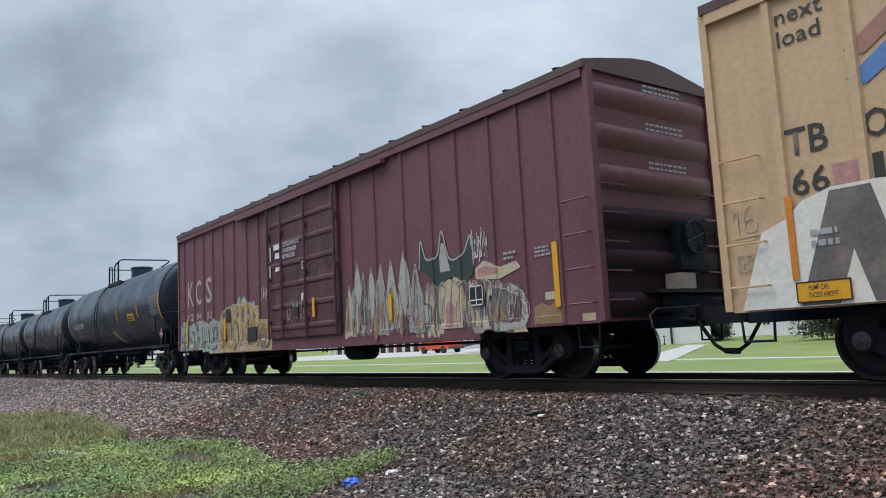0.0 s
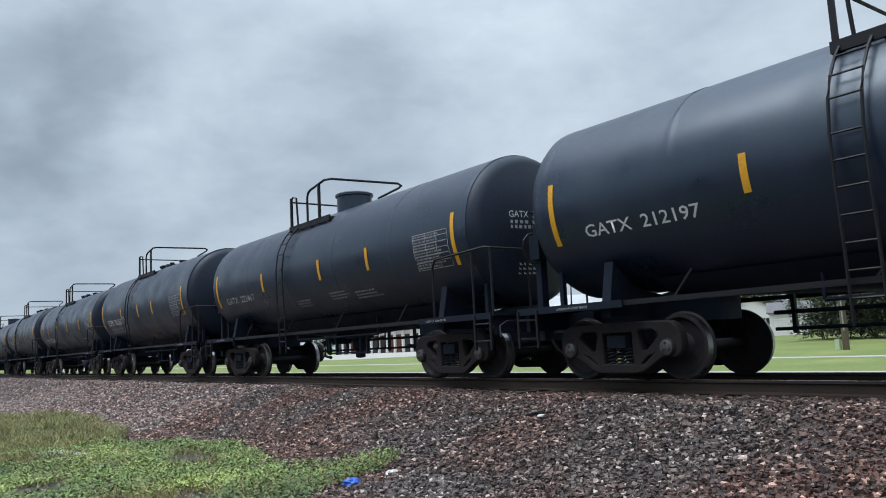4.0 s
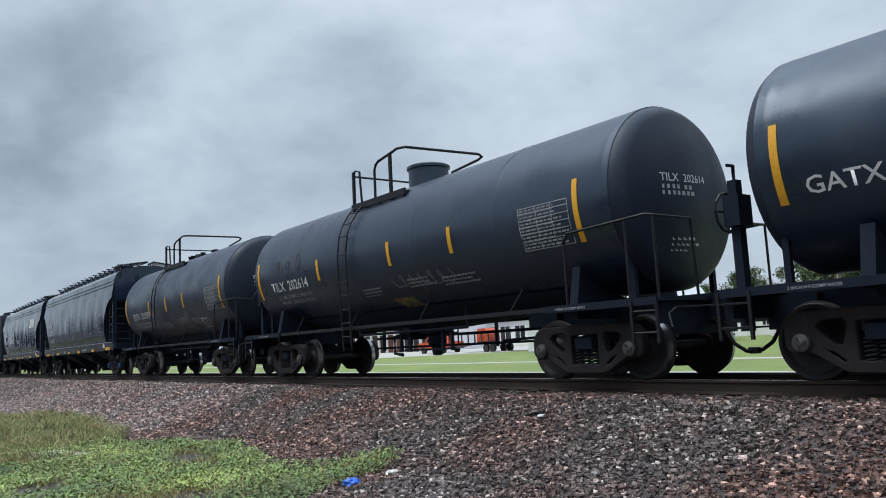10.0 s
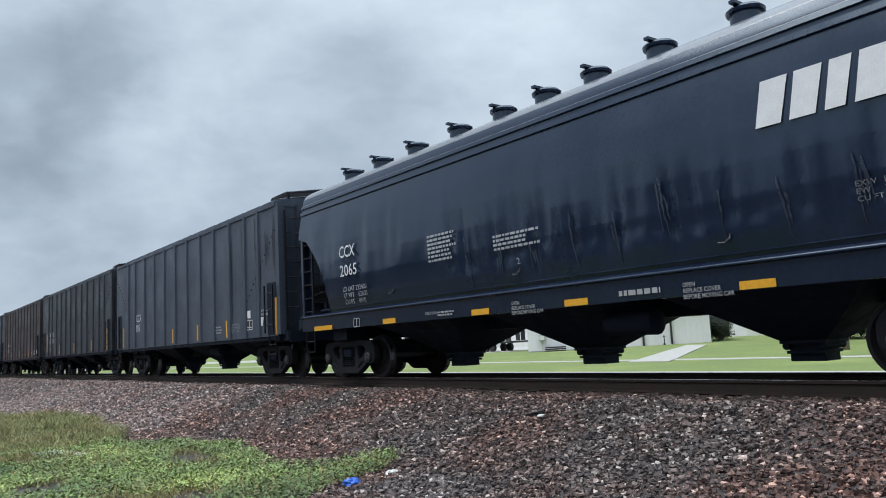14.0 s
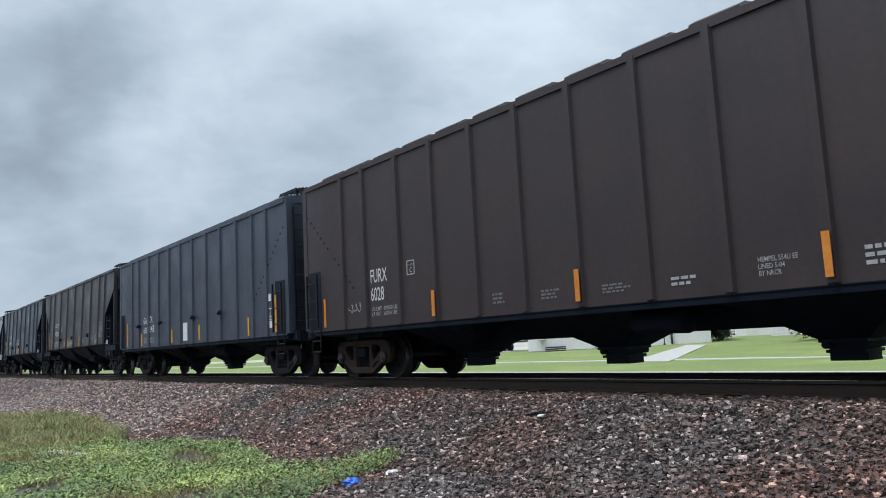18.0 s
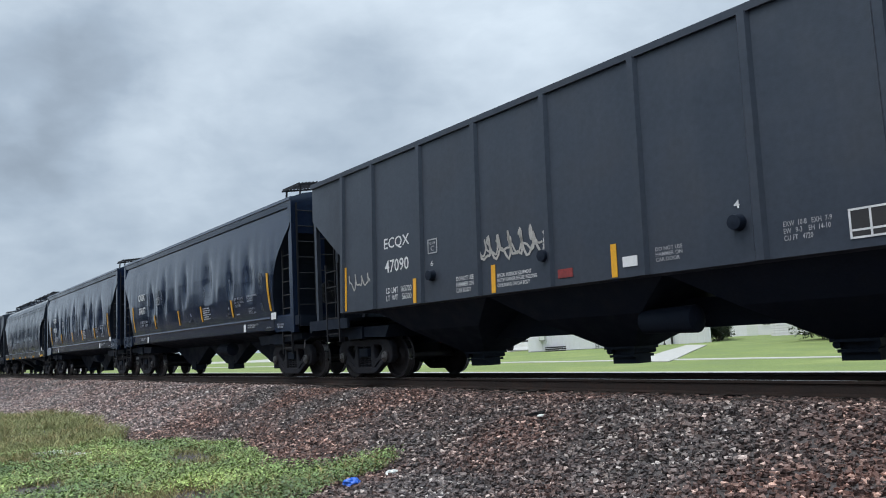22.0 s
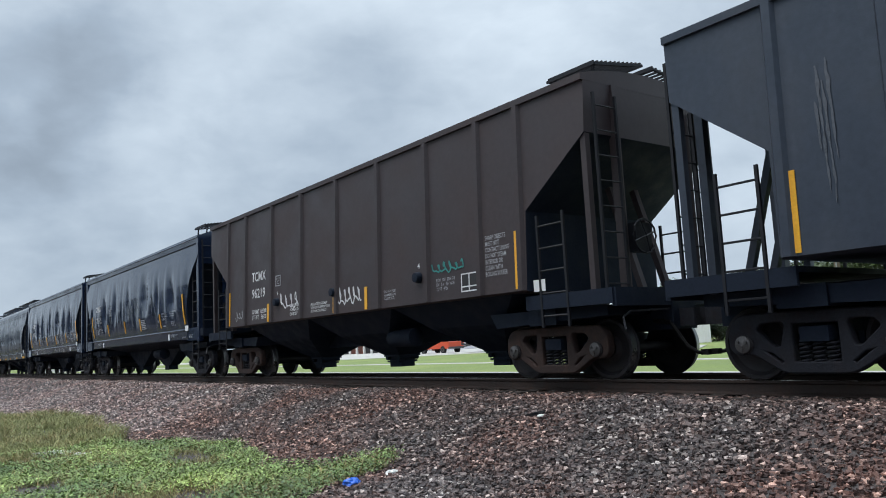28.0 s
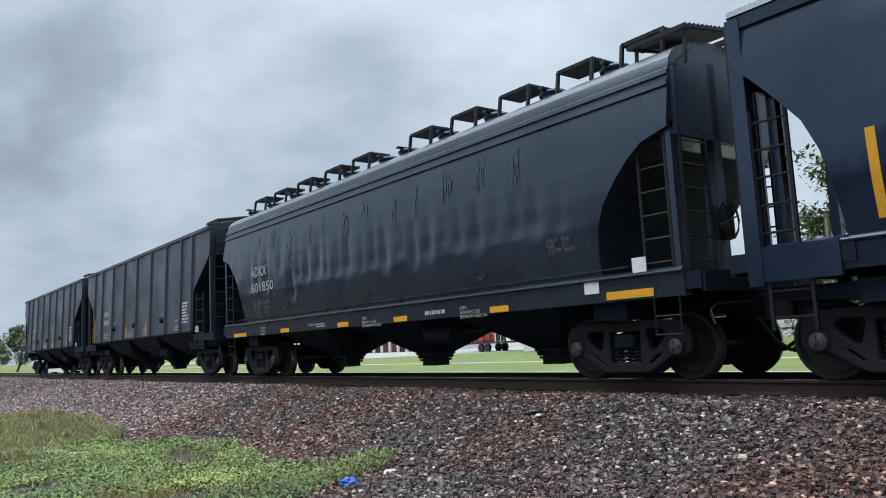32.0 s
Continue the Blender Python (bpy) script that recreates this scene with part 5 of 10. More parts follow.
            for i in range(5):
                z = 1.15 + 0.42 * i
                put("grab_iron", Shape().tube([(x + k * 0.04, d * 0.95, z), (x + k * 0.16, d * 0.95, z), (x + k * 0.16, d * 1.42, z), (x + k * 0.04, d * 1.42, z)], 0.014, 5).mesh("grab_iron", rungs_mat), car)
            st = Shape()
            st.tube([(x - k * 0.48, d * 1.48, 0.9), (x - k * 0.46, d * 1.48, 0.5), (x - k * 0.08, d * 1.48, 0.5), (x - k * 0.06, d * 1.48, 0.9)], 0.022, 5)
            put("sill_step", st.mesh("sill_step", UNDER), car)
        put("crossover_step", Shape().box(min(x, x + k * 0.34), max(x, x + k * 0.34), -0.62, 1.38, 1.24, 1.29).mesh("crossover_step", GRATE, smooth=0), car)

    def under():
        e = Shape()
        e.box(-half - 0.6, half + 0.6, -0.27, 0.27, 0.72, 0.9)
        for k in (-1, 1):
            e.box(k * (half - 2.15) - 0.25, k * (half - 2.15) + 0.25, -1.4, 1.4, 0.78, 0.88)
        for x in np.arange(-half + 3.5, half - 3.4, 1.4):
            e.box(x - 0.06, x + 0.06, -1.4, 1.4, 0.76, 0.88)
        e.tube([(-6, -0.8, 0.66), (6, -0.8, 0.66)], 0.03, 6)
        e.lathe([(-0.5, 0.06), (-0.45, 0.2), (0.4, 0.2), (0.45, 0.06)], "x", 12, (1.5, -0.9, 0.6))
        e.tube([(-half + 3.6, -1.2, 0.56), (-half + 5.0, -1.25, 0.5), (-half + 7.2, -1.2, 0.60)], 0.02, 5)
        return e.mesh("underframe", UNDER, smooth=30)
    put("underframe", under(), car)
    put("brake_mechanism", Shape().box(half + 0.02, half + 0.22, 0.15, 0.75, 1.6, 2.35).box(half + 0.02, half + 0.16, -0.3, 1.1, 0.95, 1.2).bar((half + 0.12, 0.45, 1.2), (half + 0.12, 0.45, 1.7), 0.05).mesh("brake_mechanism", UNDER, smooth=0), car)
    put("tool_box", Shape().box(half + 0.04, half + 0.30, -0.04, 0.36, 1.30, 1.54).mesh("tool_box", CREAMBOX, smooth=0), car, "pale steel box on the end step")
    brake_gear(car, half + 0.3, 0.45)
    couplers(car, half + 1.03)
    for k in (-1, 1):
        bogie(car, k * (half - 2.14))
    return car, (lambda z: 1.50)


material("placard_board", (0.13, 0.11, 0.055), 0.6, vary=0.35, scale=6, fine=30, bump=0.05, tint=(0.30, 0.22, 0.06), tint_amount=0.5)

# ---------------------------------------------------------------- the train, front to rear
TAN_POSTS = (-8.30, -7.41, -6.25, -5.1, -3.9, -2.7, 2.7, 3.9, 5.1, 6.25, 7.41, 8.30)
MAROON_POSTS = (-8.55, -7.62, -6.80, -6.0, -5.18, -4.34, -3.43, -2.63, 2.23, 3.2, 4.25, 5.15, 5.96, 6.88, 7.6, 8.38)
yellow_car, box_skin = boxcar(3.82, "weathered tan yellow boxcar with graffiti and black lettering", TAN, 9.08, (-1.8, 1.75), 3, TAN, TAN_POSTS)
maroon_car, _ = boxcar(-16.43, "weathered maroon boxcar with graffiti along its lower side", MAROON, 9.08, (-1.85, 1.75), 4, MAROON, MAROON_POSTS, DOOR_MAROON, 6.4)
TANKS = [tank_car(-35.27, 8.15, 6.73, 8.8, 1.55, "long black tank car with a red hazard placard", True, 11, (-7.45, -4.24, -1.71, 1.78, 4.75, 7.5), BLUE_CAP),
         tank_car(-51.37, 6.76, 5.05, 7.13, 1.42, "black tank car with round dome and yellow reflectors", True, 12, (-5.85, -2.6, 0.6, 2.75, 5.75)),
         tank_car(-65.48, 6.70, 5.05, 7.13, 1.42, "black tank car with round dome and white test panel", True, 13, (-5.85, -2.6, 0.6, 2.75, 5.75)),
         tank_car(-79.40, 6.18, 4.62, 6.74, 1.50, "black tank car with low manway and bent handrails", False, 14, (-5.48, -2.52, -0.13, 1.67, 5.0)),
         tank_car(-93.60, 7.05, 5.45, 7.5, 1.45, "black tank car with low manway and interior lining stencils", False, 15, (-6.4, -4.17, -1.8, 0.84, 3.62, 6.2)),
         tank_car(-107.42, 6.05, 4.33, 6.35, 1.50, "short black tank car with white scrawled graffiti", False, 16, (-5.4, -2.48, -0.17, 1.6, 4.88)),
         tank_car(-120.97, 6.70, 5.08, 7.2, 1.40, "black tank car with dome and white rebuild stencils", True, 17, (-5.9, -3.0, 0.42, 2.5, 5.6)),
         tank_car(-135.55, 6.75, 5.2, 7.3, 1.43, "black tank car with dome and faint red scrawl", True, 18, (-5.97, -2.65, 0.39, 2.43, 5.55)),
         tank_car(-149.24, 5.90, 4.33, 6.4, 1.48, "short black tank car with low manway", False, 19, (-5.2, -2.15, -0.2, 1.6, 4.92))]
HATCH_MANY = (-6.0, -4.68, -3.79, -2.92, -2.01, -1.15, -0.23, 0.65, 1.52, 2.4, 3.32, 4.2, 5.0, 5.95, 6.9)
HATCH_FEW = (-6.19, -4.93, -3.6, -2.17, -0.91, 0.17, 1.26, 2.47, 3.81, 5.16, 6.38)
HATCH_STEPS = (-6.88, -5.62, -4.25, -2.81, -1.52, 0.0, 0.76, 2.13, 3.5, 4.9, 6.2)
HOPPERS = [centre_flow(-164.0, "black round-sided covered hopper with many round hatches", HATCH_MANY, False, 21),
           centre_flow(-180.65, "black round-sided covered hopper with a white logo, streaked", HATCH_FEW, False, 22),
           flat_hopper(-197.0, "grey-black ribbed covered hopper with tar stains", HOPPER_GREY, 23),
           flat_hopper(-213.3, "black ribbed covered hopper with pale streaks", HOPPER_WORN, 24),
           flat_hopper(-229.76, "dark brown ribbed covered hopper", HOPPER_BROWN, 25),
           flat_hopper(-246.12, "dull grey ribbed covered hopper with white placards", HOPPER_GREY, 26),
           cut_hopper(-262.76, "dark grey-brown ribbed hopper with open slanted ends", HOPPER_UMBER, 27),
           cut_hopper(-279.16, "dark ribbed hopper with silver graffiti and open ends", HOPPER_DARK, 28),
           curved_hopper(-295.48, "glossy black curve-sided hopper with dents", 29),
           curved_hopper(-311.8, "glossy black curve-sided hopper with grey sheen painted on its dents", 30),
           centre_flow(-328.0, "black round-sided hopper with raised hatch steps", HATCH_STEPS, True, 31),
           cut_hopper(-344.4, "black ribbed hopper with dented side panels", HOPPER_DARK, 32),
           cut_hopper(-361.0, "dark brown ribbed hopper with white and green graffiti", HOPPER_BROWN, 33),
           curved_hopper(-377.35, "glossy black curve-sided hopper with pale sheen painted on its dents", 34),
           curved_hopper(-393.5, "glossy black curve-sided hopper with white outline graffiti", 35),
           centre_flow(-409.64, "black round-sided hopper with raised hatch steps", HATCH_STEPS, True, 36),
           cut_hopper(-425.95, "dark ribbed hopper with open slanted ends", HOPPER_DARK, 37),
           cut_hopper(-442.3, "dark ribbed hopper, last car of the train", HOPPER_DARK, 38)]


# ---------------------------------------------------------------- ground and track
GROUND_Y = (-3000, -60, 0, 3.0, 4.6, 5.4, 6.4, 7.75, 8.0, 11.6, 11.9, 13.6, 15, 27, 34, 60, 90, 400, 3500)
GROUND_Z = (-1.1, -1.05, -1.0, -0.99, -0.96, -0.92, -0.66, -0.27, -0.23, -0.23, -0.27, -0.55, -0.52, -0.5, -0.40, -0.12, 0.0, 0.3, 1.0)


def ground_z(x, y):
    return float(np.interp(y, GROUND_Y, GROUND_Z)) + 0.03 * noise.noise((x * 0.35, y * 0.35, 3.0)) * (1 if y < 8 else 0.3)


EDGE_X = (-400, -60, -40, -30.5, -28.5, -26.4, -23.3, -20.3, -18.5, -16.3, -15.5, -14.9, -13.2, -11.8, -10.8, -10.3, -9.85, -9.6, -9.1, -8.75, -8.6, -8.45, -8.2, -7.95, -7.7, -7.5)
EDGE_Y = (2.5, 3.0, 3.3, 3.65, 4.3, 5.0, 5.3, 4.8, 4.65, 4.1, 4.25, 4.85, 5.2, 4.98, 4.62, 4.70, 5.2, 5.6, 5.82, 5.7, 5.25, 4.65, 4.25, 3.95, 3.6, 0.0)


def grass_edge(x):
    return float(np.interp(x, EDGE_X, EDGE_Y))


SOIL = material("gravelly_soil", (0.06, 0.05, 0.048), 0.9, vary=0.35, scale=1.2, fine=26, bump=0.8, bump_scale=35, tint=(0.06, 0.055, 0.052), tint_amount=0.7)
LAWN = material("mown_lawn", (0.160, 0.212, 0.056), 0.9, vary=0.25, scale=0.35, fine=6, bump=0.6, bump_scale=30, tint=(0.215, 0.242, 0.082), tint_amount=0.7)


def stone_material(name, pale, rust=0.8):
    """Broken stone: most of it dark grey, some reddish, a few pale; each lump its own colour, damp."""
    m = material(name, (0.2, 0.18, 0.18), 0.55, vary=0.35, scale=30, fine=120, bump=0.35, bump_scale=160, rough_vary=0.2)
    nt = m.node_tree
    p = nt.nodes["Principled BSDF"]
    old = p.inputs["Base Color"].links[0].from_node
    geo, ramp = nt.nodes.new("ShaderNodeNewGeometry"), nt.nodes.new("ShaderNodeValToRGB")
    e = ramp.color_ramp.elements
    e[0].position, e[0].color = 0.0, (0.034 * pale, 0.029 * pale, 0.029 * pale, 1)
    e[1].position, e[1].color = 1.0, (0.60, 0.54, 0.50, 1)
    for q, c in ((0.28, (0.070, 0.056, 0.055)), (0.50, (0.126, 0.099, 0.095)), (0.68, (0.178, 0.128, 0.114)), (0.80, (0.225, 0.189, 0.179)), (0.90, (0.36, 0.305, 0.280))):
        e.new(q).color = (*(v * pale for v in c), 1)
    nt.links.new(geo.outputs["Random Per Island"], ramp.inputs[0])
    # rusty drifts some metres wide
    tc, drift, edge, mix = nt.nodes.new("ShaderNodeTexCoord"), nt.nodes.new("ShaderNodeTexNoise"), nt.nodes.new("ShaderNodeMapRange"), nt.nodes.new("ShaderNodeMix")
    drift.inputs["Scale"].default_value, drift.inputs["Detail"].default_value = 0.55, 5.0
    edge.inputs["From Min"].default_value, edge.inputs["From Max"].default_value, edge.inputs["To Max"].default_value = 0.38, 0.60, rust
    mix.data_type, mix.blend_type = "RGBA", "MULTIPLY"
    mix.inputs["B"].default_value = (1.24, 0.86, 0.74, 1)
    nt.links.new(tc.outputs["Object"], drift.inputs["Vector"])
    nt.links.new(drift.outputs["Fac"], edge.inputs["Value"])
    nt.links.new(edge.outputs[0], mix.inputs["Factor"])
    nt.links.new(ramp.outputs[0], mix.inputs["A"])
    nt.links.new(mix.outputs["Result"], old.inputs[0])
    return m


STONE = stone_material("ballast_stone", 0.70, 1.0)
FARSTONE = stone_material("far_ballast_stone", 1.65, 0.45)
CONCRETE = material("pale_concrete", (0.42, 0.41, 0.38), 0.85, vary=0.15, scale=1.5, fine=30, bump=0.3, tint=(0.33, 0.32, 0.30), tint_amount=0.5)
RAIL = material("rusty_rail", (0.04, 0.028, 0.024), 0.7, metal=0.3, vary=0.3, scale=4, fine=40, bump=0.2, tint=(0.06, 0.034, 0.026), tint_amount=0.6)
RAILTOP = material("polished_rail_head", (0.55, 0.55, 0.56), 0.32, metal=1.0, vary=0.1, bump=0)
TIE = material("creosoted_timber", (0.035, 0.028, 0.024), 0.85, vary=0.35, scale=6, fine=50, bump=0.4, tint=(0.06, 0.05, 0.045))


def sheet(name, xs, ys, mat, dz=0.0, f=ground_z):
    v = [(x, y, f(x, y) + dz) for y in ys for x in xs]
    n = len(xs)
    faces = [(j * n + i, j * n + i + 1, (j + 1) * n + i + 1, (j + 1) * n + i) for j in range(len(ys) - 1) for i in range(n - 1)]
    me = bpy.data.meshes.new(name)
    me.from_pydata(v, [], faces)
    me.materials.append(mat)
    me.polygons.foreach_set("use_smooth", [True] * len(faces))
    me.update()
    return me


near_x = sorted({*np.arange(-60, 8.1, 0.5).round(2).tolist(), *np.arange(-420, -60, 12.0).tolist(), -3000.0, -1200.0, 30.0, 80.0, 300.0, 1200.0, 3000.0})
near_y = sorted({*np.arange(0, 8.1, 0.25).round(2).tolist(), *GROUND_Y, -10.0, -3.0, 9.0, 10.0, 11.0, 18.0, 22.0, 30.0, 45.0, 75.0, 150.0, 800.0})
ground = put("ground", sheet("ground", near_x, near_y, SOIL))
ground.data.materials.append(LAWN)
for poly in ground.data.polygons:
    if poly.center.y > 12.8:
        poly.material_index = 1
tagged(ground, "gravelly soil embankment and mown green lawn", "ground", kind="structure")


def rail_mesh(x0, x1):
    s = Shape()
    prof = [(-0.07, -0.185), (0.07, -0.185), (0.07, -0.172), (0.012, -0.15), (0.010, -0.05), (0.036, -0.035), (0.036, -0.008), (0.026, 0.0),
            (-0.026, 0.0), (-0.036, -0.008), (-0.036, -0.035), (-0.010, -0.05), (-0.012, -0.15), (-0.07, -0.172)]
    s.prism(prof, x0, x1, "x")
    s.box(x0, x1, -0.024, 0.024, -0.002, 0.001, 1)
    return s.mesh("rail", RAIL, RAILTOP, smooth=0)


track = new("railway_track")
track.matrix_basis = pose(0, DY, 0)
tagged(track, "rusty steel rails on dark timber sleepers in ballast", "railway track", kind="structure")
rail = rail_mesh(-900, 200)
for d in (-1, 1):
    put("rail", rail, track, "steel rail with a polished head", (0, 0.7525 * d, 0))
tie = Shape().box(-0.115, 0.115, -1.3, 1.3, -0.36, -0.19).box(-0.10, 0.10, -0.88, -0.62, -0.19, -0.176).box(-0.10, 0.10, 0.62, 0.88, -0.19, -0.176).mesh("sleeper", TIE, smooth=0)
for i in range(180):
    put("sleeper", tie, track, "", (4 - 0.5 * i, random.uniform(-0.03, 0.03), random.uniform(-0.008, 0.004)))


def stones(name, count, area, size, seed, keep, mat):
    """Broken stones, each a lump of its own shape, laid over the ground."""
    rng = np.random.default_rng(seed)
    (x0, x1), (y0, y1) = area
    near = rng.random(count)
    x = x1 - (x1 - x0) * near
    y = rng.uniform(y0, y1, count)
    ok = np.array([keep(a, b) for a, b in zip(x, y)])
    x, y = x[ok], y[ok]
    n = len(x)
    z = np.interp(y, GROUND_Y, GROUND_Z)
    z += np.array([0.03 * noise.noise((a * 0.35, b * 0.35, 3.0)) for a, b in zip(x, y)])
    base = np.array([(-1, -1, -1), (1, -1, -1), (1, 1, -1), (-1, 1, -1), (-1, -1, 1), (1, -1, 1), (1, 1, 1), (-1, 1, 1)], float) * 0.55
    faces = np.array([(0, 2, 1), (0, 3, 2), (4, 5, 6), (4, 6, 7), (0, 1, 5), (0, 5, 4), (1, 2, 6), (1, 6, 5), (2, 3, 7), (2, 7, 6), (3, 0, 4), (3, 4, 7)])
    p = base[None] * rng.uniform(0.25, 1.35, (n, 8, 3))
    p *= rng.uniform(size[0], size[1], (n, 1, 1)) * np.array([1.1, 0.85, 0.68])
    a, b = rng.uniform(0, 6.283, n), rng.normal(0, 0.7, n)
    ca, sa, cb, sb = np.cos(a), np.sin(a), np.cos(b), np.sin(b)
    q = p.copy()
    q[:, :, 1] = p[:, :, 1] * cb[:, None] - p[:, :, 2] * sb[:, None]
    q[:, :, 2] = p[:, :, 1] * sb[:, None] + p[:, :, 2] * cb[:, None]
    r = q.copy()
    r[:, :, 0] = q[:, :, 0] * ca[:, None] - q[:, :, 1] * sa[:, None]
    r[:, :, 1] = q[:, :, 0] * sa[:, None] + q[:, :, 1] * ca[:, None]
    r += np.stack([x, y, z + rng.uniform(-0.004, 0.028, n)], 1)[:, None, :]
    me = bpy.data.meshes.new(name)
    me.vertices.add(n * 8)
    me.vertices.foreach_set("co", r.ravel())
    f = (faces[None] + 8 * np.arange(n)[:, None, None]).reshape(-1)
    me.loops.add(len(f))
    me.loops.foreach_set("vertex_index", f.astype(np.int32))
    me.polygons.add(len(f) // 3)
    me.polygons.foreach_set("loop_start", np.arange(0, len(f), 3, dtype=np.int32))
    me.materials.append(mat)
    me.update(calc_edges=True)
    me.validate()
    me.shade_flat()
    return me


def bare(x, y):
    return y > grass_edge(x) - 0.25 + 0.3 * noise.noise((x * 0.9, y * 0.9, 1.0))


def gravel(name, count, area, size, seed, mat):
    ob = put(name, stones(name, count, area, size, seed, bare, mat))
    tagged(ob, "grey and reddish-brown broken stone ballast, wet", "gravel", kind="stuff")


gravel("ballast", 84000, ((-18, 2.5), (3.6, 8.95)), (0.018, 0.055), 5, STONE)
# stone beyond x = -18 is paler and less rusty
gravel("ballast", 24000, ((-40, -18), (3.5, 8.95)), (0.03, 0.065), 6, FARSTONE)
gravel("ballast", 12000, ((-90, -40), (3.5, 8.95)), (0.04, 0.07), 7, FARSTONE)


# ---------------------------------------------------------------- lettering, reflectors and graffiti, car by car
def text_box(car, text, x0, x1, z0, z1, skin, mat=None, name="stencil", label=""):
    """Lettering that fills a box on a car's side."""
    me = lettering(text, 1.0, gap=0.95, bold=0.009 if z1 - z0 > 0.17 and "\n" not in text else 0.005)
    co = np.empty(len(me.vertices) * 3)
    me.vertices.foreach_get("co", co)
    co = co.reshape(-1, 3)
    lo, hi = co.min(0), co.max(0)
    co[:, 0] = x0 + (co[:, 0] - lo[0]) * (x1 - x0) / max(hi[0] - lo[0], 1e-6)
    co[:, 2] = z0 + (co[:, 2] - lo[2]) * (z1 - z0) / max(hi[2] - lo[2], 1e-6)
    me.vertices.foreach_set("co", co.ravel())
    return put(name, lay(me, 0, 0, skin, mat or WHITE), car, label)


def ribbon(pts, w, skin, out=0.011):
    s = Shape()
    v = []
    for i, (x, z) in enumerate(pts):
        ax, az = pts[min(i + 1, len(pts) - 1)][0] - pts[max(i - 1, 0)][0], pts[min(i + 1, len(pts) - 1)][1] - pts[max(i - 1, 0)][1]
        k = w / 2 / max(math.hypot(ax, az), 1e-6)
        for sgn in (-1, 1):
            q = z + sgn * ax * k
            v.append((x - sgn * az * k, -(skin(q) + out), q))
    return s.add(v, [(2 * i, 2 * i + 1, 2 * i + 3, 2 * i + 2) for i in range(len(pts) - 1)])


def scrawl(car, x0, x1, z0, z1, skin, mat, seed, w=0.03, waves=6, label="hand-sprayed scrawl"):
    """A looping sprayed line."""
    rnd = random.Random(seed)
    n = waves * 14
    phase, loops = rnd.uniform(0, 6), rnd.uniform(0.5, 0.9)
    amp = [rnd.uniform(0.55, 1.0) for _ in range(waves + 2)]
    pts = []
    for i in range(n + 1):
        t = i / n
        a = t * waves * 6.283 + phase
        k = t * waves
        h = amp[int(k)] * (1 - k % 1) + amp[int(k) + 1] * (k % 1)
        x = x0 + (x1 - x0) * t + loops * (x1 - x0) / waves * 0.45 * math.cos(a * 1.0 + 0.6)
        z = (z0 + z1) / 2 + (z1 - z0) / 2 * h * (math.sin(a) * 0.8 + 0.25 * math.sin(2.7 * a + phase))
        pts.append((x, z))
    ob = put("graffiti", ribbon(pts, w, skin).mesh("graffiti", mat, smooth=0), car, label)
    return ob


def paint_line(s, pts, w, out, skin=None, across=2):
    """A sprayed line through some points, rounded between them."""
    skin = skin or painted_skin
    dense = []
    for i in range(len(pts) - 1):
        p0, p1, p2, p3 = (Vector(pts[min(max(j, 0), len(pts) - 1)]) for j in (i - 1, i, i + 1, i + 2))
        for j in range(8):
            t = j / 8
            dense.append(0.5 * (2 * p1 + (p2 - p0) * t + (2 * p0 - 5 * p1 + 4 * p2 - p3) * t * t + (3 * p1 - p0 - 3 * p2 + p3) * t ** 3))
    dense.append(Vector(pts[-1]))
    v = []
    for i, p in enumerate(dense):
        a = dense[min(i + 1, len(dense) - 1)] - dense[max(i - 1, 0)]
        a = a / max(a.length, 1e-6)
        for side in np.linspace(-1, 1, across):
            q = p + Vector((-a.y, a.x)) * float(side) * w / 2 * (0.75 + 0.35 * noise.noise((p.x * 6, p.y * 6, 1)))
            v.append((q.x, -(skin(q.x, q.y) + out), q.y))
    s.add(v, [(across * i + j, across * i + j + 1, across * (i + 1) + j + 1, across * (i + 1) + j) for i in range(len(dense) - 1) for j in range(across - 1)])


def tag(car, x0, x1, z0, z1, skin, mat, seed, count, w=0.014, label="white sprayed tag"):
    """A quick angular signature: crossing strokes and a loop."""
    rnd = random.Random(seed)
    s = Shape()
    for i in range(count):
        a = x0 + (x1 - x0) * i / count
        b = a + (x1 - x0) / count * 1.15
        pts = [(rnd.uniform(a, b), rnd.choice((z0, z1)) + rnd.uniform(-0.1, 0.1) * (z1 - z0))]
        for _ in range(rnd.choice((2, 3, 4))):
            pts.append((rnd.uniform(a, b), rnd.uniform(z0, z1)))
        paint_line(s, pts, w, 0.009, skin)
    return put("graffiti", s.mesh("graffiti", mat, smooth=0), car, label)


SILVER = material("silver_spray", (0.42, 0.41, 0.39), 0.5, vary=0.3, scale=3, fine=20, bump=0, tint=(0.28, 0.26, 0.25), tint_amount=0.7)
CREAM = material("cream_spray", (0.52, 0.45, 0.34), 0.6, vary=0.25, scale=3, fine=20, bump=0, tint=(0.42, 0.30, 0.14), tint_amount=0.7)
OCHRE = material("ochre_spray", (0.44, 0.28, 0.09), 0.6, vary=0.25, scale=3, fine=20, bump=0, tint=(0.50, 0.38, 0.22), tint_amount=0.6)
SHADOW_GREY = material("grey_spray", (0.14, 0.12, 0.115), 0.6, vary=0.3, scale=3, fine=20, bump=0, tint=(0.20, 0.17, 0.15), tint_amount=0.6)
MINT = material("mint_spray", (0.27, 0.40, 0.35), 0.6, vary=0.25, scale=3, fine=20, bump=0, tint=(0.36, 0.42, 0.38), tint_amount=0.6)
DARKGREEN = material("dark_green_spray", (0.035, 0.055, 0.05), 0.6, vary=0.3, scale=3, fine=20, bump=0)
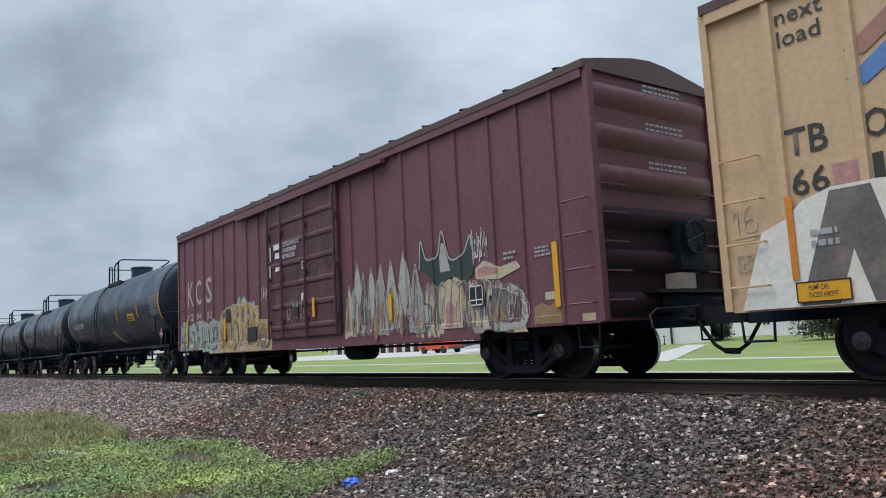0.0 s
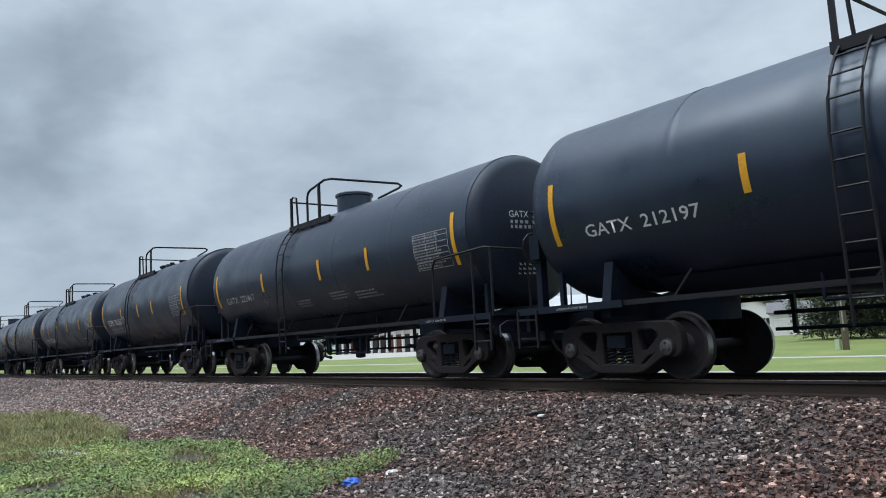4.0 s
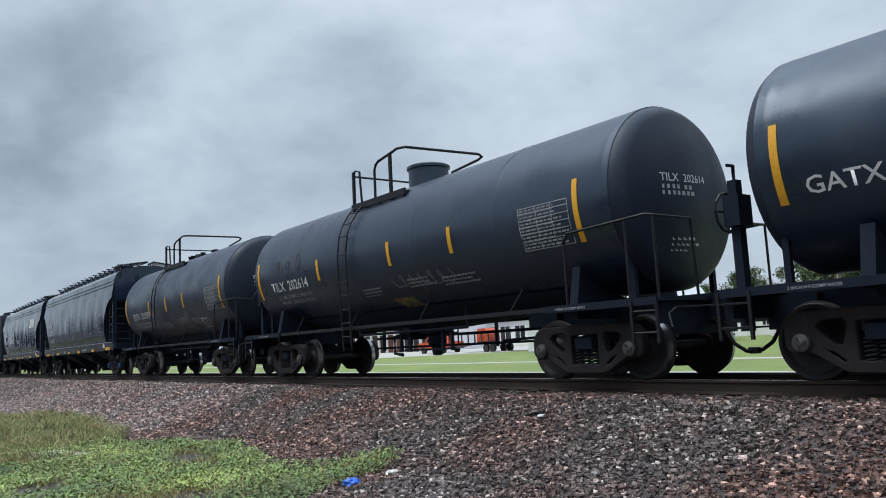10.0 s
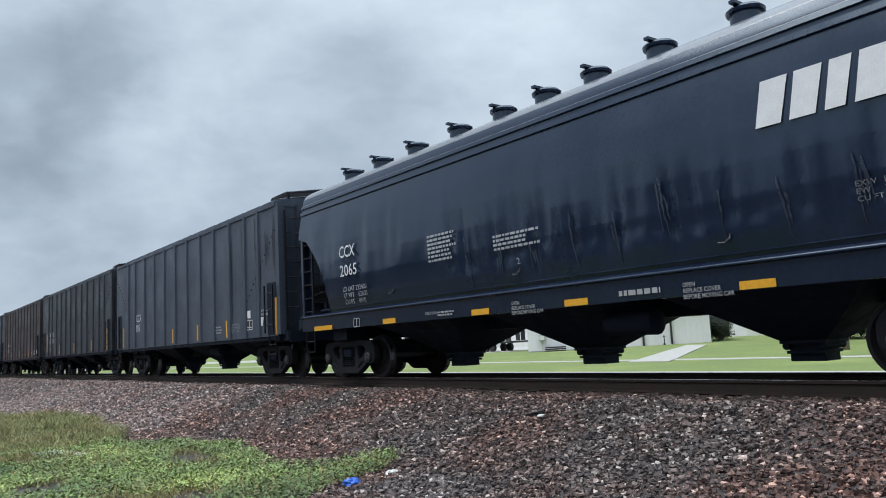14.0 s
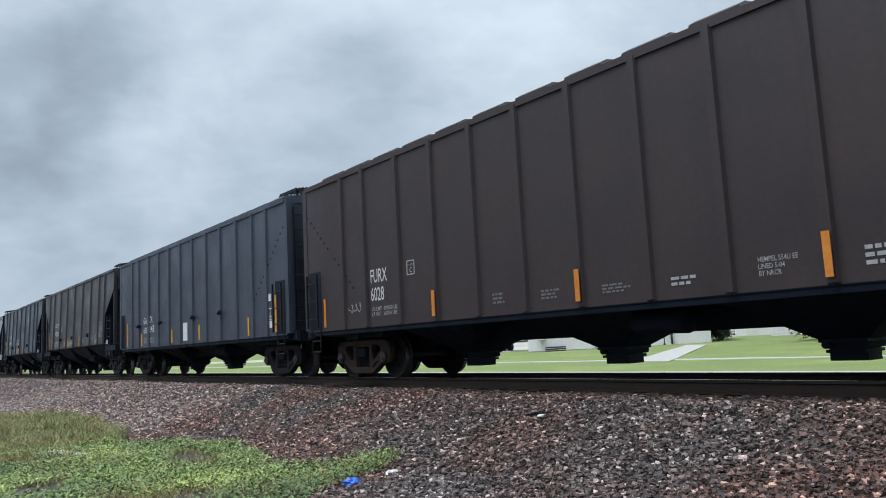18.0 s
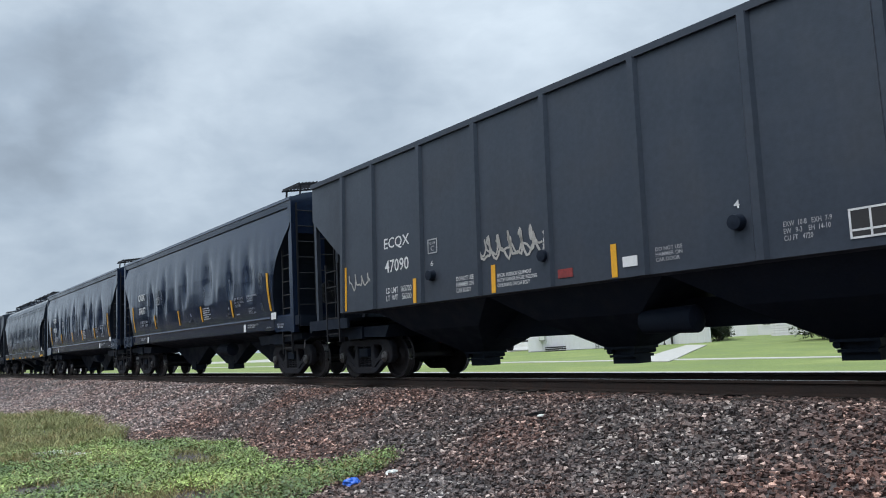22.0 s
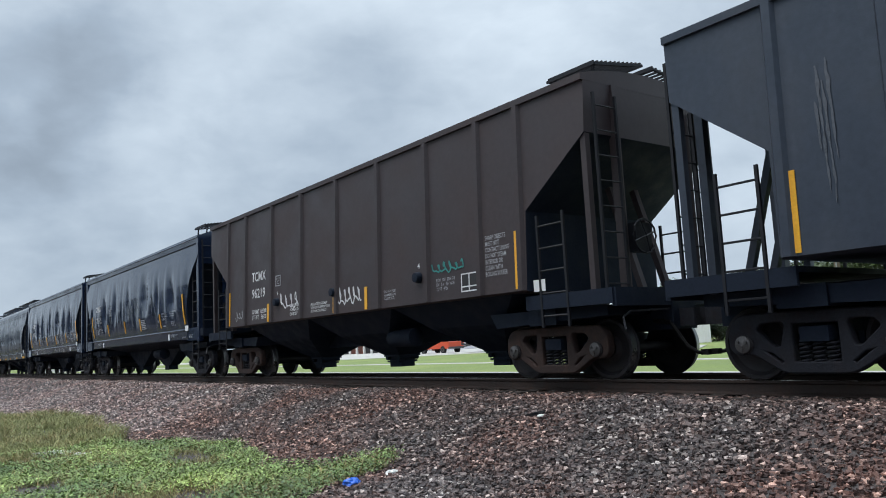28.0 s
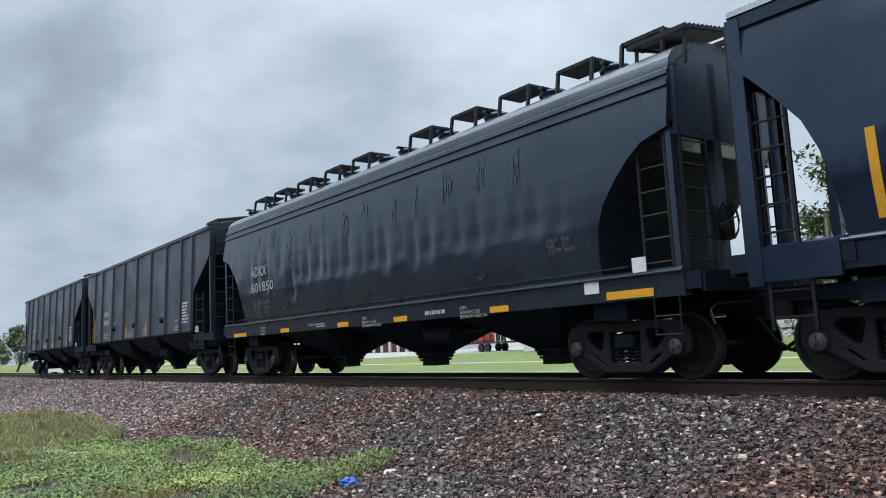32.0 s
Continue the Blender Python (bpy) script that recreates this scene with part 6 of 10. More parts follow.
PINK = material("pink_spray", (0.42, 0.22, 0.20), 0.6, vary=0.3, scale=3, fine=20, bump=0)
TEAL = material("teal_spray", (0.03, 0.22, 0.20), 0.6, vary=0.3, scale=3, fine=20, bump=0)
REDP = material("red_spray", (0.22, 0.03, 0.03), 0.6, vary=0.3, scale=3, fine=20, bump=0)
BLUEP = material("blue_emblem", (0.10, 0.22, 0.48), 0.6, vary=0.2, scale=3, fine=20, bump=0)
PAPER = material("white_paper_tag", (0.70, 0.71, 0.72), 0.7, vary=0.1, scale=8, fine=60, bump=0.1)
SCUFF_SHEEN = material("grey_scuff_sheen", (0.062, 0.072, 0.088), 0.34, vary=0.45, scale=3, fine=16, bump=0, tint=(0.032, 0.038, 0.050), tint_amount=0.8, spec=0.6)
SHEEN_RUN = material("painted_sheen_run", (0.028, 0.035, 0.055), 0.30, spec=0.70, vary=0.3, scale=3, fine=20, bump=0, gleam=NAVY)
TAR = material("tar_stain", (0.008, 0.008, 0.01), 0.45, vary=0.3, scale=3, fine=20, bump=0.1)


def streak(car, x, z0, z1, w, skin, mat, seed, name="mark"):
    """A run, scrape or painted-on sheen down the side: several ragged strands side by side that stop at uneven heights.
    """
    rnd = random.Random(seed)
    s = Shape()
    strands = 1 if w < 0.07 else 2 if w < 0.13 else 4
    n = 22
    for j in range(strands):
        high = z1 - rnd.uniform(0.0, 0.35 if strands > 1 else 0.05) * (z1 - z0)
        low = z0 + rnd.uniform(0.0, 0.45 if strands > 1 else 0.05) * (z1 - z0)
        mid = x + (j - (strands - 1) / 2) * w / strands * 1.1
        v = []
        for i in range(n + 1):
            t = i / n
            z = high + (low - high) * t
            ragged = 0.62 + 0.75 * noise.noise((seed * 1.7 + j * 5.1, z * 6.0, 3)) + 0.35 * noise.noise((seed + j * 2.3, z * 21.0, 8))
            k = w / strands * min(1.0, 0.35 + 6 * t) * (1 - t) ** 0.35 * max(0.12, ragged) + 0.004
            c = mid + 0.05 * noise.noise((seed + j, z * 1.5, 0)) + 0.012 * noise.noise((seed + j, z * 9, 4)) + 0.04 * t
            for d in (-1, 1):
                v.append((c + d * k / 2, -(skin(z) + 0.0065 + 0.0006 * j), z))
        s.add(v, [(2 * i, 2 * i + 1, 2 * i + 3, 2 * i + 2) for i in range(n)])
    ob = put(name, s.mesh(name, mat, smooth=0), car)
    if strands > 1:
        ob["kind"] = "stuff"
    return ob


def reflectors(car, skin, spots, w=0.1):
    for x, z0, z1 in spots:
        panel_part(car, x - w / 2, x + w / 2, z0, z1, skin, YELLOW, "reflector", n=4)


def clearance_box(car, x0, x1, z0, z1, skin):
    frame_part(car, x0, x1, z0, z1, skin, GREYW, "plate_mark", 0.022)
    text_box(car, "PLATE", x0 + 0.05, x1 - 0.05, z0 + 0.17, z0 + 0.21, skin, GREYW, "plate_letter")
    text_box(car, "C", x0 + 0.09, x1 - 0.09, z0 + 0.05, z0 + 0.14, skin, GREYW, "plate_letter")


def lube_frame(car, x0, x1, z0, z1, skin):
    panel_part(car, x0, x1, z0, z1, lambda z: skin(z) - 0.004, BLACKP, "stencil_panel")
    frame_part(car, x0, x1, z0, z1, skin, WHITE, "stencil_frame", 0.022, mids=((x0 + x1) / 2,), lines=(z0 + (z1 - z0) * 0.28,))


def spray(car, sk, mat, w, arcs, lines=(), label="white outline graffiti letters", out=0.010):
    """Sprayed letter forms: arcs (centre x and z, radii, first and last angle) and free strokes."""
    s = Shape()
    lay_on = lambda x, z: sk(z)
    for x, z, rx, rz, a, b in arcs:
        n = max(4, int(abs(b - a) / 30))
        paint_line(s, [(x + rx * math.cos(radians(a + (b - a) * i / n)), z + rz * math.sin(radians(a + (b - a) * i / n))) for i in range(n + 1)], w, out, lay_on)
    for pts in lines:
        paint_line(s, list(pts), w, out, lay_on)
    ob = put("graffiti", s.mesh("graffiti", mat, smooth=0), car, label)
    ob["kind"] = "stuff"
    return ob


def pin(car, x, z, digit, sk):
    """A small bright hook pin with its outlet number above it."""
    y = sk(z)
    put("hook_pin", Shape().tube([(x - 0.12, -y - 0.03, z), (x - 0.02, -y - 0.04, z - 0.01), (x + 0.05, -y - 0.05, z + 0.03), (x + 0.06, -y - 0.03, z + 0.09)], 0.014, 5).mesh("hook_pin", CAP), car, "small bright steel hook pin")
    if digit:
        text_box(car, digit, x + 0.02, x + 0.09, z + 0.15, z + 0.25, sk, GREYW)


# tank cars
(long_tank, sk), = TANKS[:1]
for words, x0, x1, z0, z1, mat in (("TILX", -6.46, -5.74, 2.24, 2.47, WHITE), ("192397", -5.53, -4.35, 2.24, 2.47, WHITE), ("LD LMT  195 100", -6.42, -5.48, 2.02, 2.11, GREYW),
                                   ("88500 KG", -5.24, -4.65, 2.03, 2.12, GREYW), ("LT  WT   90 900", -6.38, -5.46, 1.86, 1.95, GREYW), ("41200 KG", -5.22, -4.66, 1.87, 1.96, GREYW)):
    text_box(long_tank, words, x0, x1, z0, z1, sk, mat)
panel_part(long_tank, 3.33, 4.17, 2.17, 2.46, sk, YELLOW, "emergency_notice", "yellow emergency notice")
bars_part(long_tank, 3.42, 2.21, 0.68, 0.2, 2, lambda z: sk(z) + 0.006, BLACKP, 5)
text_box(long_tank, "VENT TANK WHEN UNLOADING", 3.01, 4.12, 1.94, 1.985, sk, GREYW)
red = material("hazard_red", (0.42, 0.03, 0.04), 0.5, vary=0.1, bump=0)
dia = Shape()
dia.add([(6.62 + a, -(sk(1.62) + 0.132), 1.55 + b) for a, b in ((-0.19, 0), (0, -0.19), (0.19, 0), (0, 0.19))], [(0, 1, 2, 3)])
dia.add([(6.62 + a, -(sk(1.62) + 0.128), 1.55 + b) for a, b in ((-0.22, 0), (0, -0.22), (0.22, 0), (0, 0.22))], [(0, 1, 2, 3)], 1)
dia.add([(6.62 + a, -(sk(1.62) + 0.136), 1.55 + b) for a, b in ((-0.13, -0.045), (0.13, -0.045), (0.13, 0.045), (-0.13, 0.045))], [(0, 1, 2, 3)], 1)
put("hazard_placard", dia.mesh("hazard_placard", red, WHITE, smooth=0), long_tank, "red diamond flammable liquid placard")
text_box(long_tank, "1170", 6.52, 6.72, 1.515, 1.585, lambda z: sk(1.62) + 0.132, BLACKP)
notice = material("yellow_white_notice", (0.50, 0.44, 0.14), 0.55, vary=0.3, scale=5, fine=20, bump=0, tint=(0.6, 0.58, 0.5), tint_amount=0.8)
panel_part(long_tank, 0.30, 0.78, 1.42, 1.90, sk, notice, "notice_plate", "slanted yellow and white notice", lean=-0.35)

tank, sk = TANKS[1]
text_box(tank, "GATX  212197", -5.26, -3.30, 2.10, 2.28, sk)
text_box(tank, "SR 13449\nSR 13450", 3.98, 4.66, 2.16, 2.46, sk)
panel_part(tank, -0.52, -0.18, 1.54, 1.94, sk, notice, "notice_plate", "slanted yellow and white notice", lean=-0.3)
frame_part(tank, 4.43, 4.98, 1.58, 1.84, sk, GREYW, mids=(4.7,))
tank, sk = TANKS[2]
text_box(tank, "GATX  222467", -5.26, -3.30, 2.10, 2.28, sk, GREYW)
for i, name, x0, x1, z in ((3, "EDFX  201557", -4.72, -2.67, 2.12), (4, "EDFX  201504", -5.34, -3.24, 1.84), (5, "EDFX  201555", -4.62, -2.55, 2.14), (8, "EDFX  201597", -4.31, -2.20, 2.16)):
    tank, sk = TANKS[i]
    text_box(tank, name, x0, x1, z, z + 0.23, sk)
    text_box(tank, "LD LMT 217000 LB 98400 KG" if i == 4 else "LD LMT 221600 LB 100500 KG", x0 + 0.18, x0 + 1.9, z - 0.20, z - 0.12, sk, GREYW)
    text_box(tank, "LT  WT   69000 LB  31300 KG" if i == 4 else "LT  WT   64400 LB  29200 KG", x0 + 0.20, x0 + 1.92, z - 0.33, z - 0.25, sk, GREYW)
    if i != 4:
        clearance_box(tank, x1 + 0.22, x1 + 0.50, z + 0.02, z + 0.28, sk)
tank, sk = TANKS[3]
text_box(tank, "EXTERIOR HEATER PIPES\nNO WELD OR SOLDER\nPIPE CAPS REQUIRED", 0.42, 1.28, 1.62, 1.86, sk, DIMW)
text_box(tank, "4 INCH FIBERGLASS INSULATION\nDO NOT EXCEED 300 F", 1.48, 2.5, 1.80, 1.95, sk, DIMW)
panel_part(tank, 0.10, 0.66, 1.36, 1.60, sk, MATS["placard_board"], "placard_holder", "rusty yellow placard board", lean=-0.6)
tank, sk = TANKS[4]
text_box(tank, "INTERIOR LINED CAR\nDO NOT LIVE STEAM", 0.61, 1.40, 1.67, 1.86, sk, GREYW)
lube_frame(tank, 3.55, 4.24, 1.48, 1.82, sk)
text_box(tank, "STEAM INLET PRESSURE\nNOT TO EXCEED 25 PSI", -1.9, -1.08, 1.66, 1.81, sk, WHITE)
tank, sk = TANKS[5]
tag(tank, 1.8, 3.5, 1.95, 2.28, lambda x, z: sk(z), GREYW, 3, 9, 0.022, "thin grey sprayed tag")
tag(tank, -0.42, 0.36, 1.66, 2.10, lambda x, z: sk(z), GREYW, 4, 9, 0.03, "grey sprayed tag")
frame_part(tank, 3.30, 3.92, 1.58, 1.88, sk, WHITE, mids=(3.6,))
panel_part(tank, 0.15, 0.72, 1.34, 1.60, sk, MATS["placard_board"], "placard_holder", "rusty yellow placard board", lean=-0.5)
tank, sk = TANKS[6]
text_box(tank, "GATX  222438", -5.60, -3.62, 2.12, 2.32, sk)
text_box(tank, "SR 13450\nSR 13449\nSR-8754  FRA AIP", 2.90, 4.16, 1.98, 2.36, sk)
panel_part(tank, 0.12, 0.80, 1.34, 1.70, sk, MATS["placard_board"], "placard_holder", "rusty yellow placard board", lean=-0.9)
tank, sk = TANKS[7]
text_box(tank, "TILX  202614", -5.24, -3.25, 2.18, 2.42, sk)
text_box(tank, "LD LMT 217600 LB 98550 KG", -5.05, -3.25, 1.99, 2.07, sk, GREYW)
text_box(tank, "LT  WT   68400 LB 31050 KG", -5.0, -3.2, 1.85, 1.93, sk, GREYW)
faint = material("faint_red_spray", (0.035, 0.014, 0.018), 0.6, bump=0)
spray(tank, sk, faint, 0.035, ((-4.78, 2.86, 0.10, 0.07, -90, 90), (-4.78, 2.70, 0.12, 0.08, -90, 90), (-4.22, 2.80, 0.09, 0.09, 0, 360), (-3.72, 2.82, 0.20, 0.20, -90, 90)),
      (((-4.80, 2.60), (-4.80, 2.94)), ((-4.48, 2.62), (-4.48, 2.80)), ((-4.13, 2.88), (-4.14, 2.60), (-4.26, 2.54)), ((-3.74, 2.62), (-3.72, 3.02))), "faint red sprayed scrawl")
scrawl(tank, 0.3, 2.2, 1.75, 2.1, sk, DIMW, 8, 0.03, 6, "faint grey scrawl")
panel_part(tank, 0.10, 0.80, 1.32, 1.64, sk, MATS["placard_board"], "placard_holder", "rusty yellow placard board", lean=-0.9)
tank, sk = TANKS[8]
frame_part(tank, 2.6, 3.2, 1.58, 1.86, sk, WHITE, mids=(2.9,))


def head_text(car, text, half, axle, y0, y1, z0, z1):
    """Lettering on the round head that faces forward."""
    me = lettering(text, 1.0)
    co = np.empty(len(me.vertices) * 3)
    me.vertices.foreach_get("co", co)
    co = co.reshape(-1, 3)
    lo, hi = co.min(0), co.max(0)
    y = y0 + (co[:, 0] - lo[0]) * (y1 - y0) / (hi[0] - lo[0])
    z = z0 + (co[:, 2] - lo[2]) * (z1 - z0) / (hi[2] - lo[2])
    co[:, 0] = half - 0.10 - 0.24 * (y ** 2 + (z - axle) ** 2) / (1.20 if half < 8 else 1.28) ** 2 + 0.012
    co[:, 1], co[:, 2] = y, z
    me.vertices.foreach_set("co", co.ravel())
    me.materials.clear()
    me.materials.append(WHITE)
    me.update()
    put("stencil", me, car)


for (tank, sk), (half, axle), words in zip(TANKS, HEADS, ("TILX  192397", "GATX  212197", "GATX  222467", "EDFX  201557", "EDFX  201504", "EDFX  201555", "GATX  222438", "TILX  202614", "EDFX  201597")):
    head_text(tank, words, half, axle, -0.72, 0.23, 2.83, 2.95)

for car, a in SHOES:
    text_box(car, "2 INCH H F COMP SHOES", a, a + 0.62, 1.062, 1.100, lambda z: 1.447, GREYW, "brake_shoe_stencil")

# round-sided hoppers
SILL = lambda z: 1.51
for i, (top, num) in {0: ("CCX", "2136"), 1: ("CCX", "2065"), 10: ("ADKX", "600962"), 15: ("ADKX", "601850")}.items():
    car, sk = HOPPERS[i]
    white = WHITE if i < 10 else GREYW
    wide = 0.65 if i < 10 else 0.95
    text_box(car, top, -5.55, -5.55 + wide, 2.60, 2.86, sk, white)
    text_box(car, num, -5.55, -5.55 + wide * 1.4 if i >= 10 else -4.85, 2.20, 2.45, sk, white)
    text_box(car, "LD LMT 223400\nLT WT    62600\nCU FT    4910", -5.52, -4.55, 1.60, 1.98, sk, GREYW if i < 10 else DIMW)
    bars_part(car, 2.02, 1.18, 0.85, 0.13, 1, SILL, GREYW, 40 + i, "trade_name_bars")
    for x in (-0.19, 3.06) if i else ():
        text_box(car, "OPEN\nREPLACE COVER\nBEFORE MOVING CAR", x, x + 0.72, 1.06, 1.27, SILL, GREYW)
    text_box(car, "CAUTION:", -2.58, -2.22, 1.20, 1.25, SILL, GREYW)
    bars_part(car, -2.2, 1.16, 0.5, 0.10, 2, SILL, GREYW, 45 + i)
    frame_part(car, -5.21, -4.95, 1.10, 1.29, SILL, GREYW, "lube_mark", 0.018, mids=(-5.08,))
    for x, digit in ((-3.62, ""), (0.03, "2" if i else "1"), (3.76, "" if i else "3")):
        pin(car, x, 1.70, digit if i < 10 else "", sk)
    text_box(car, "EXW  10-8\nEW     9-3\nCU FT  4650", 5.33, 5.85, 1.90, 2.12, sk, DIMW)
    panel_part(car, 5.95, 6.22, 1.24, 1.42, SILL, PAPER, "paper_tag", "torn white paper tag")
car, sk = HOPPERS[1]
for a, b in ((4.25, 4.62), (4.66, 5.02), (5.06, 5.34), (5.38, 5.76)):
    block = Shape().add([(x, -(sk(z) + 0.010), z) for x, z in ((a + 0.06, 2.94), (b + 0.0, 2.94), (b + 0.10, 3.49), (a + 0.14, 3.49))], [(0, 1, 2, 3)])
    put("emblem", block.mesh("emblem", WHITE, smooth=0), car, "white slanted emblem block")
bars_part(car, -2.28, 2.14, 0.95, 0.52, 7, sk, GREYW, 61)
bars_part(car, -0.45, 2.12, 1.1, 0.28, 4, sk, GREYW, 62)
# lighter strips: the sheen of the dents, painted on
for k in range(9):
    streak(car, -1.2 + 0.82 * k + 0.08 * noise.noise((k * 2.3, 1, 0)), 1.56 + 0.25 * abs(noise.noise((k * 0.9, 3, 0))), 2.45 + 0.55 * noise.noise((k * 0.7, 0, 0)), 0.05 + 0.05 * (k % 3), sk, SHEEN_RUN, 80 + k)
for i in (10, 15):
    car, sk = HOPPERS[i]
    # rippled reflections down the side, put in as lighter strips
    for k in range(12):
        top = 3.80 - 0.6 * abs(noise.noise((k * 1.9, i, 0)))
        streak(car, -5.2 + 0.9 * k + 0.3 * noise.noise((k * 3.1, i, 2)), top - 0.7 - 0.9 * abs(noise.noise((k * 1.3, i, 5))), top, 0.10 + 0.06 * (k * 7 % 4), sk, SHEEN_RUN, 300 + 50 * i + k)
    panel_part(car, 6.85, 7.08, 1.46, 1.66, lambda z: 1.53, PAPER, "paper_tag")

# square-ended ribbed hoppers
car, sk = HOPPERS[2]
text_box(car, "CCX\n895", -4.92, -4.24, 1.68, 2.32, sk)
reflectors(car, sk, ((1.79, 1.14, 1.62), (4.19, 1.14, 1.62), (7.5, 1.10, 2.02), (-0.6, 1.14, 1.6), (-6.7, 1.14, 1.9)))
lube_frame(car, 5.62, 6.02, 1.28, 1.55, sk)
panel_part(car, 5.70, 5.90, 1.60, 1.80, sk, PAPER, "paper_tag")
panel_part(car, 6.42, 6.66, 1.36, 1.58, sk, PAPER, "paper_tag", lean=0.4)
bars_part(car, 3.35, 1.28, 0.5, 0.24, 3, sk, GREYW, 63)
bars_part(car, 6.6, 1.62, 0.5, 0.2, 2, sk, GREYW, 65)
for k, (x, z0, z1, w) in enumerate(((5.45, 2.2, 4.3, 0.20), (6.42, 1.55, 4.3, 0.34), (7.0, 2.4, 4.05, 0.20), (7.42, 2.4, 4.25, 0.16), (4.62, 1.2, 4.2, 0.10), (0.9, 1.9, 4.2, 0.06))):
    streak(car, x, z0, z1, w, sk, TAR, 90 + k)
text_box(car, "EXW  9-1  H 13-5\nEW    9-3  H 14-10\nCU FT        5700", 4.56, 5.15, 1.26, 1.51, sk, GREYW)
car, sk = HOPPERS[3]
text_box(car, "EC", -5.66, -5.26, 2.10, 2.34, sk)
text_box(car, "57", -5.66, -5.28, 1.76, 2.00, sk)
text_box(car, "CX", -4.9, -4.5, 2.10, 2.34, sk)
text_box(car, "51", -4.9, -4.52, 1.76, 2.00, sk)
text_box(car, "LD LMT\nLT WT", -5.64, -5.30, 1.34, 1.54, sk, GREYW)
reflectors(car, sk, ((-6.42, 1.32, 2.30), (6.98, 1.14, 2.05)), 0.13)
RIBTOP = lambda z: 1.677
reflectors(car, RIBTOP, ((-2.6, 1.14, 1.62), (0.9, 1.14, 1.62), (4.5, 1.14, 1.62)), 0.08)
for k in range(9):
    streak(car, -6.8 + 1.6 * k + 0.3 * (k % 2), 1.3 + 0.4 * (k % 3), 4.2 - 0.3 * (k % 2), 0.16 + 0.06 * (k % 3), sk, SCUFF_SHEEN, 100 + k)
car, sk = HOPPERS[4]
text_box(car, "FURX\n6028", -4.82, -4.20, 1.58, 2.22, sk)
text_box(car, "LD LMT  159500 LBS\nLT WT    60500 LBS", -4.8, -3.85, 1.28, 1.46, sk, GREYW)
clearance_box(car, -3.50, -3.24, 1.98, 2.26, sk)
text_box(car, "HEMPEL 554U EE\nLINED 5-04\nBY NRCR", 3.66, 4.14, 1.24, 1.46, sk, GREYW)
bars_part(car, 4.85, 1.24, 0.55, 0.24, 3, sk, GREYW, 66)
bars_part(car, 1.3, 1.24, 0.5, 0.14, 3, sk, DIMW, 67)
bars_part(car, -1.05, 1.26, 0.3, 0.2, 3, sk, DIMW, 69)
bars_part(car, 0.08, 1.25, 0.4, 0.16, 3, sk, DIMW, 70)
bars_part(car, 2.45, 1.24, 0.4, 0.14, 2, sk, GREYW, 68)
lube_frame(car, 5.6, 6.0, 1.25, 1.56, sk)
panel_part(car, 6.55, 6.78, 1.30, 1.5, sk, PAPER, "paper_tag")
orange = material("faded_orange_reflector", (0.62, 0.22, 0.03), 0.5, vary=0.2, bump=0)
for x, z0, z1, base in ((-6.8, 1.15, 1.78, sk), (-2.6, 1.16, 1.62, RIBTOP), (0.9, 1.16, 1.62, RIBTOP), (4.5, 1.15, 1.64, RIBTOP), (7.0, 1.15, 2.0, sk)):
    panel_part(car, x - 0.045, x + 0.045, z0, z1, base, orange, "reflector")
scrawl(car, -5.7, -5.2, 1.35, 1.65, sk, GREYW, 12, 0.02, 3)
car, sk = HOPPERS[5]
text_box(car, "GA", -4.46, -4.03, 1.93, 2.17, sk)
text_box(car, "CX", -3.77, -3.36, 1.95, 2.18, sk)
text_box(car, "60", -4.44, -4.07, 1.58, 1.82, sk)
text_box(car, "243", -3.77, -3.16, 1.60, 1.84, sk)
text_box(car, "LD LMT\nLT  WT", -4.43, -4.06, 1.22, 1.42, sk, GREYW)
text_box(car, "159600 LBS\n 60400 LBS", -3.75, -3.15, 1.22, 1.42, sk, GREYW)
reflectors(car, sk, ((-6.64, 1.15, 2.07), (-4.71, 1.14, 1.60), (1.44, 1.15, 1.62), (5.25, 1.14, 1.62), (6.98, 1.16, 2.09), (-1.2, 1.14, 1.6)))
lube_frame(car, 6.43, 6.88, 1.48, 1.78, sk)
panel_part(car, 6.60, 6.84, 1.28, 1.46, sk, PAPER, "paper_tag")
panel_part(car, 6.54, 6.72, 1.96, 2.14, sk, PAPER, "paper_tag")
panel_part(car, -0.05, 0.35, 1.18, 1.75, sk, PAPER, "paper_tag", "large white paper placard")
for x in (-4.9, -2.3, 1.0, 3.3):
    put("vent_hook", kept("ribhook", lambda: Shape().tube([(0, -1.62, 2.0), (0.06, -1.72, 1.95), (0.14, -1.70, 2.0)], 0.05, 6).mesh("vent_hook", UNDER)), car, "", (x, 0, -0.1))

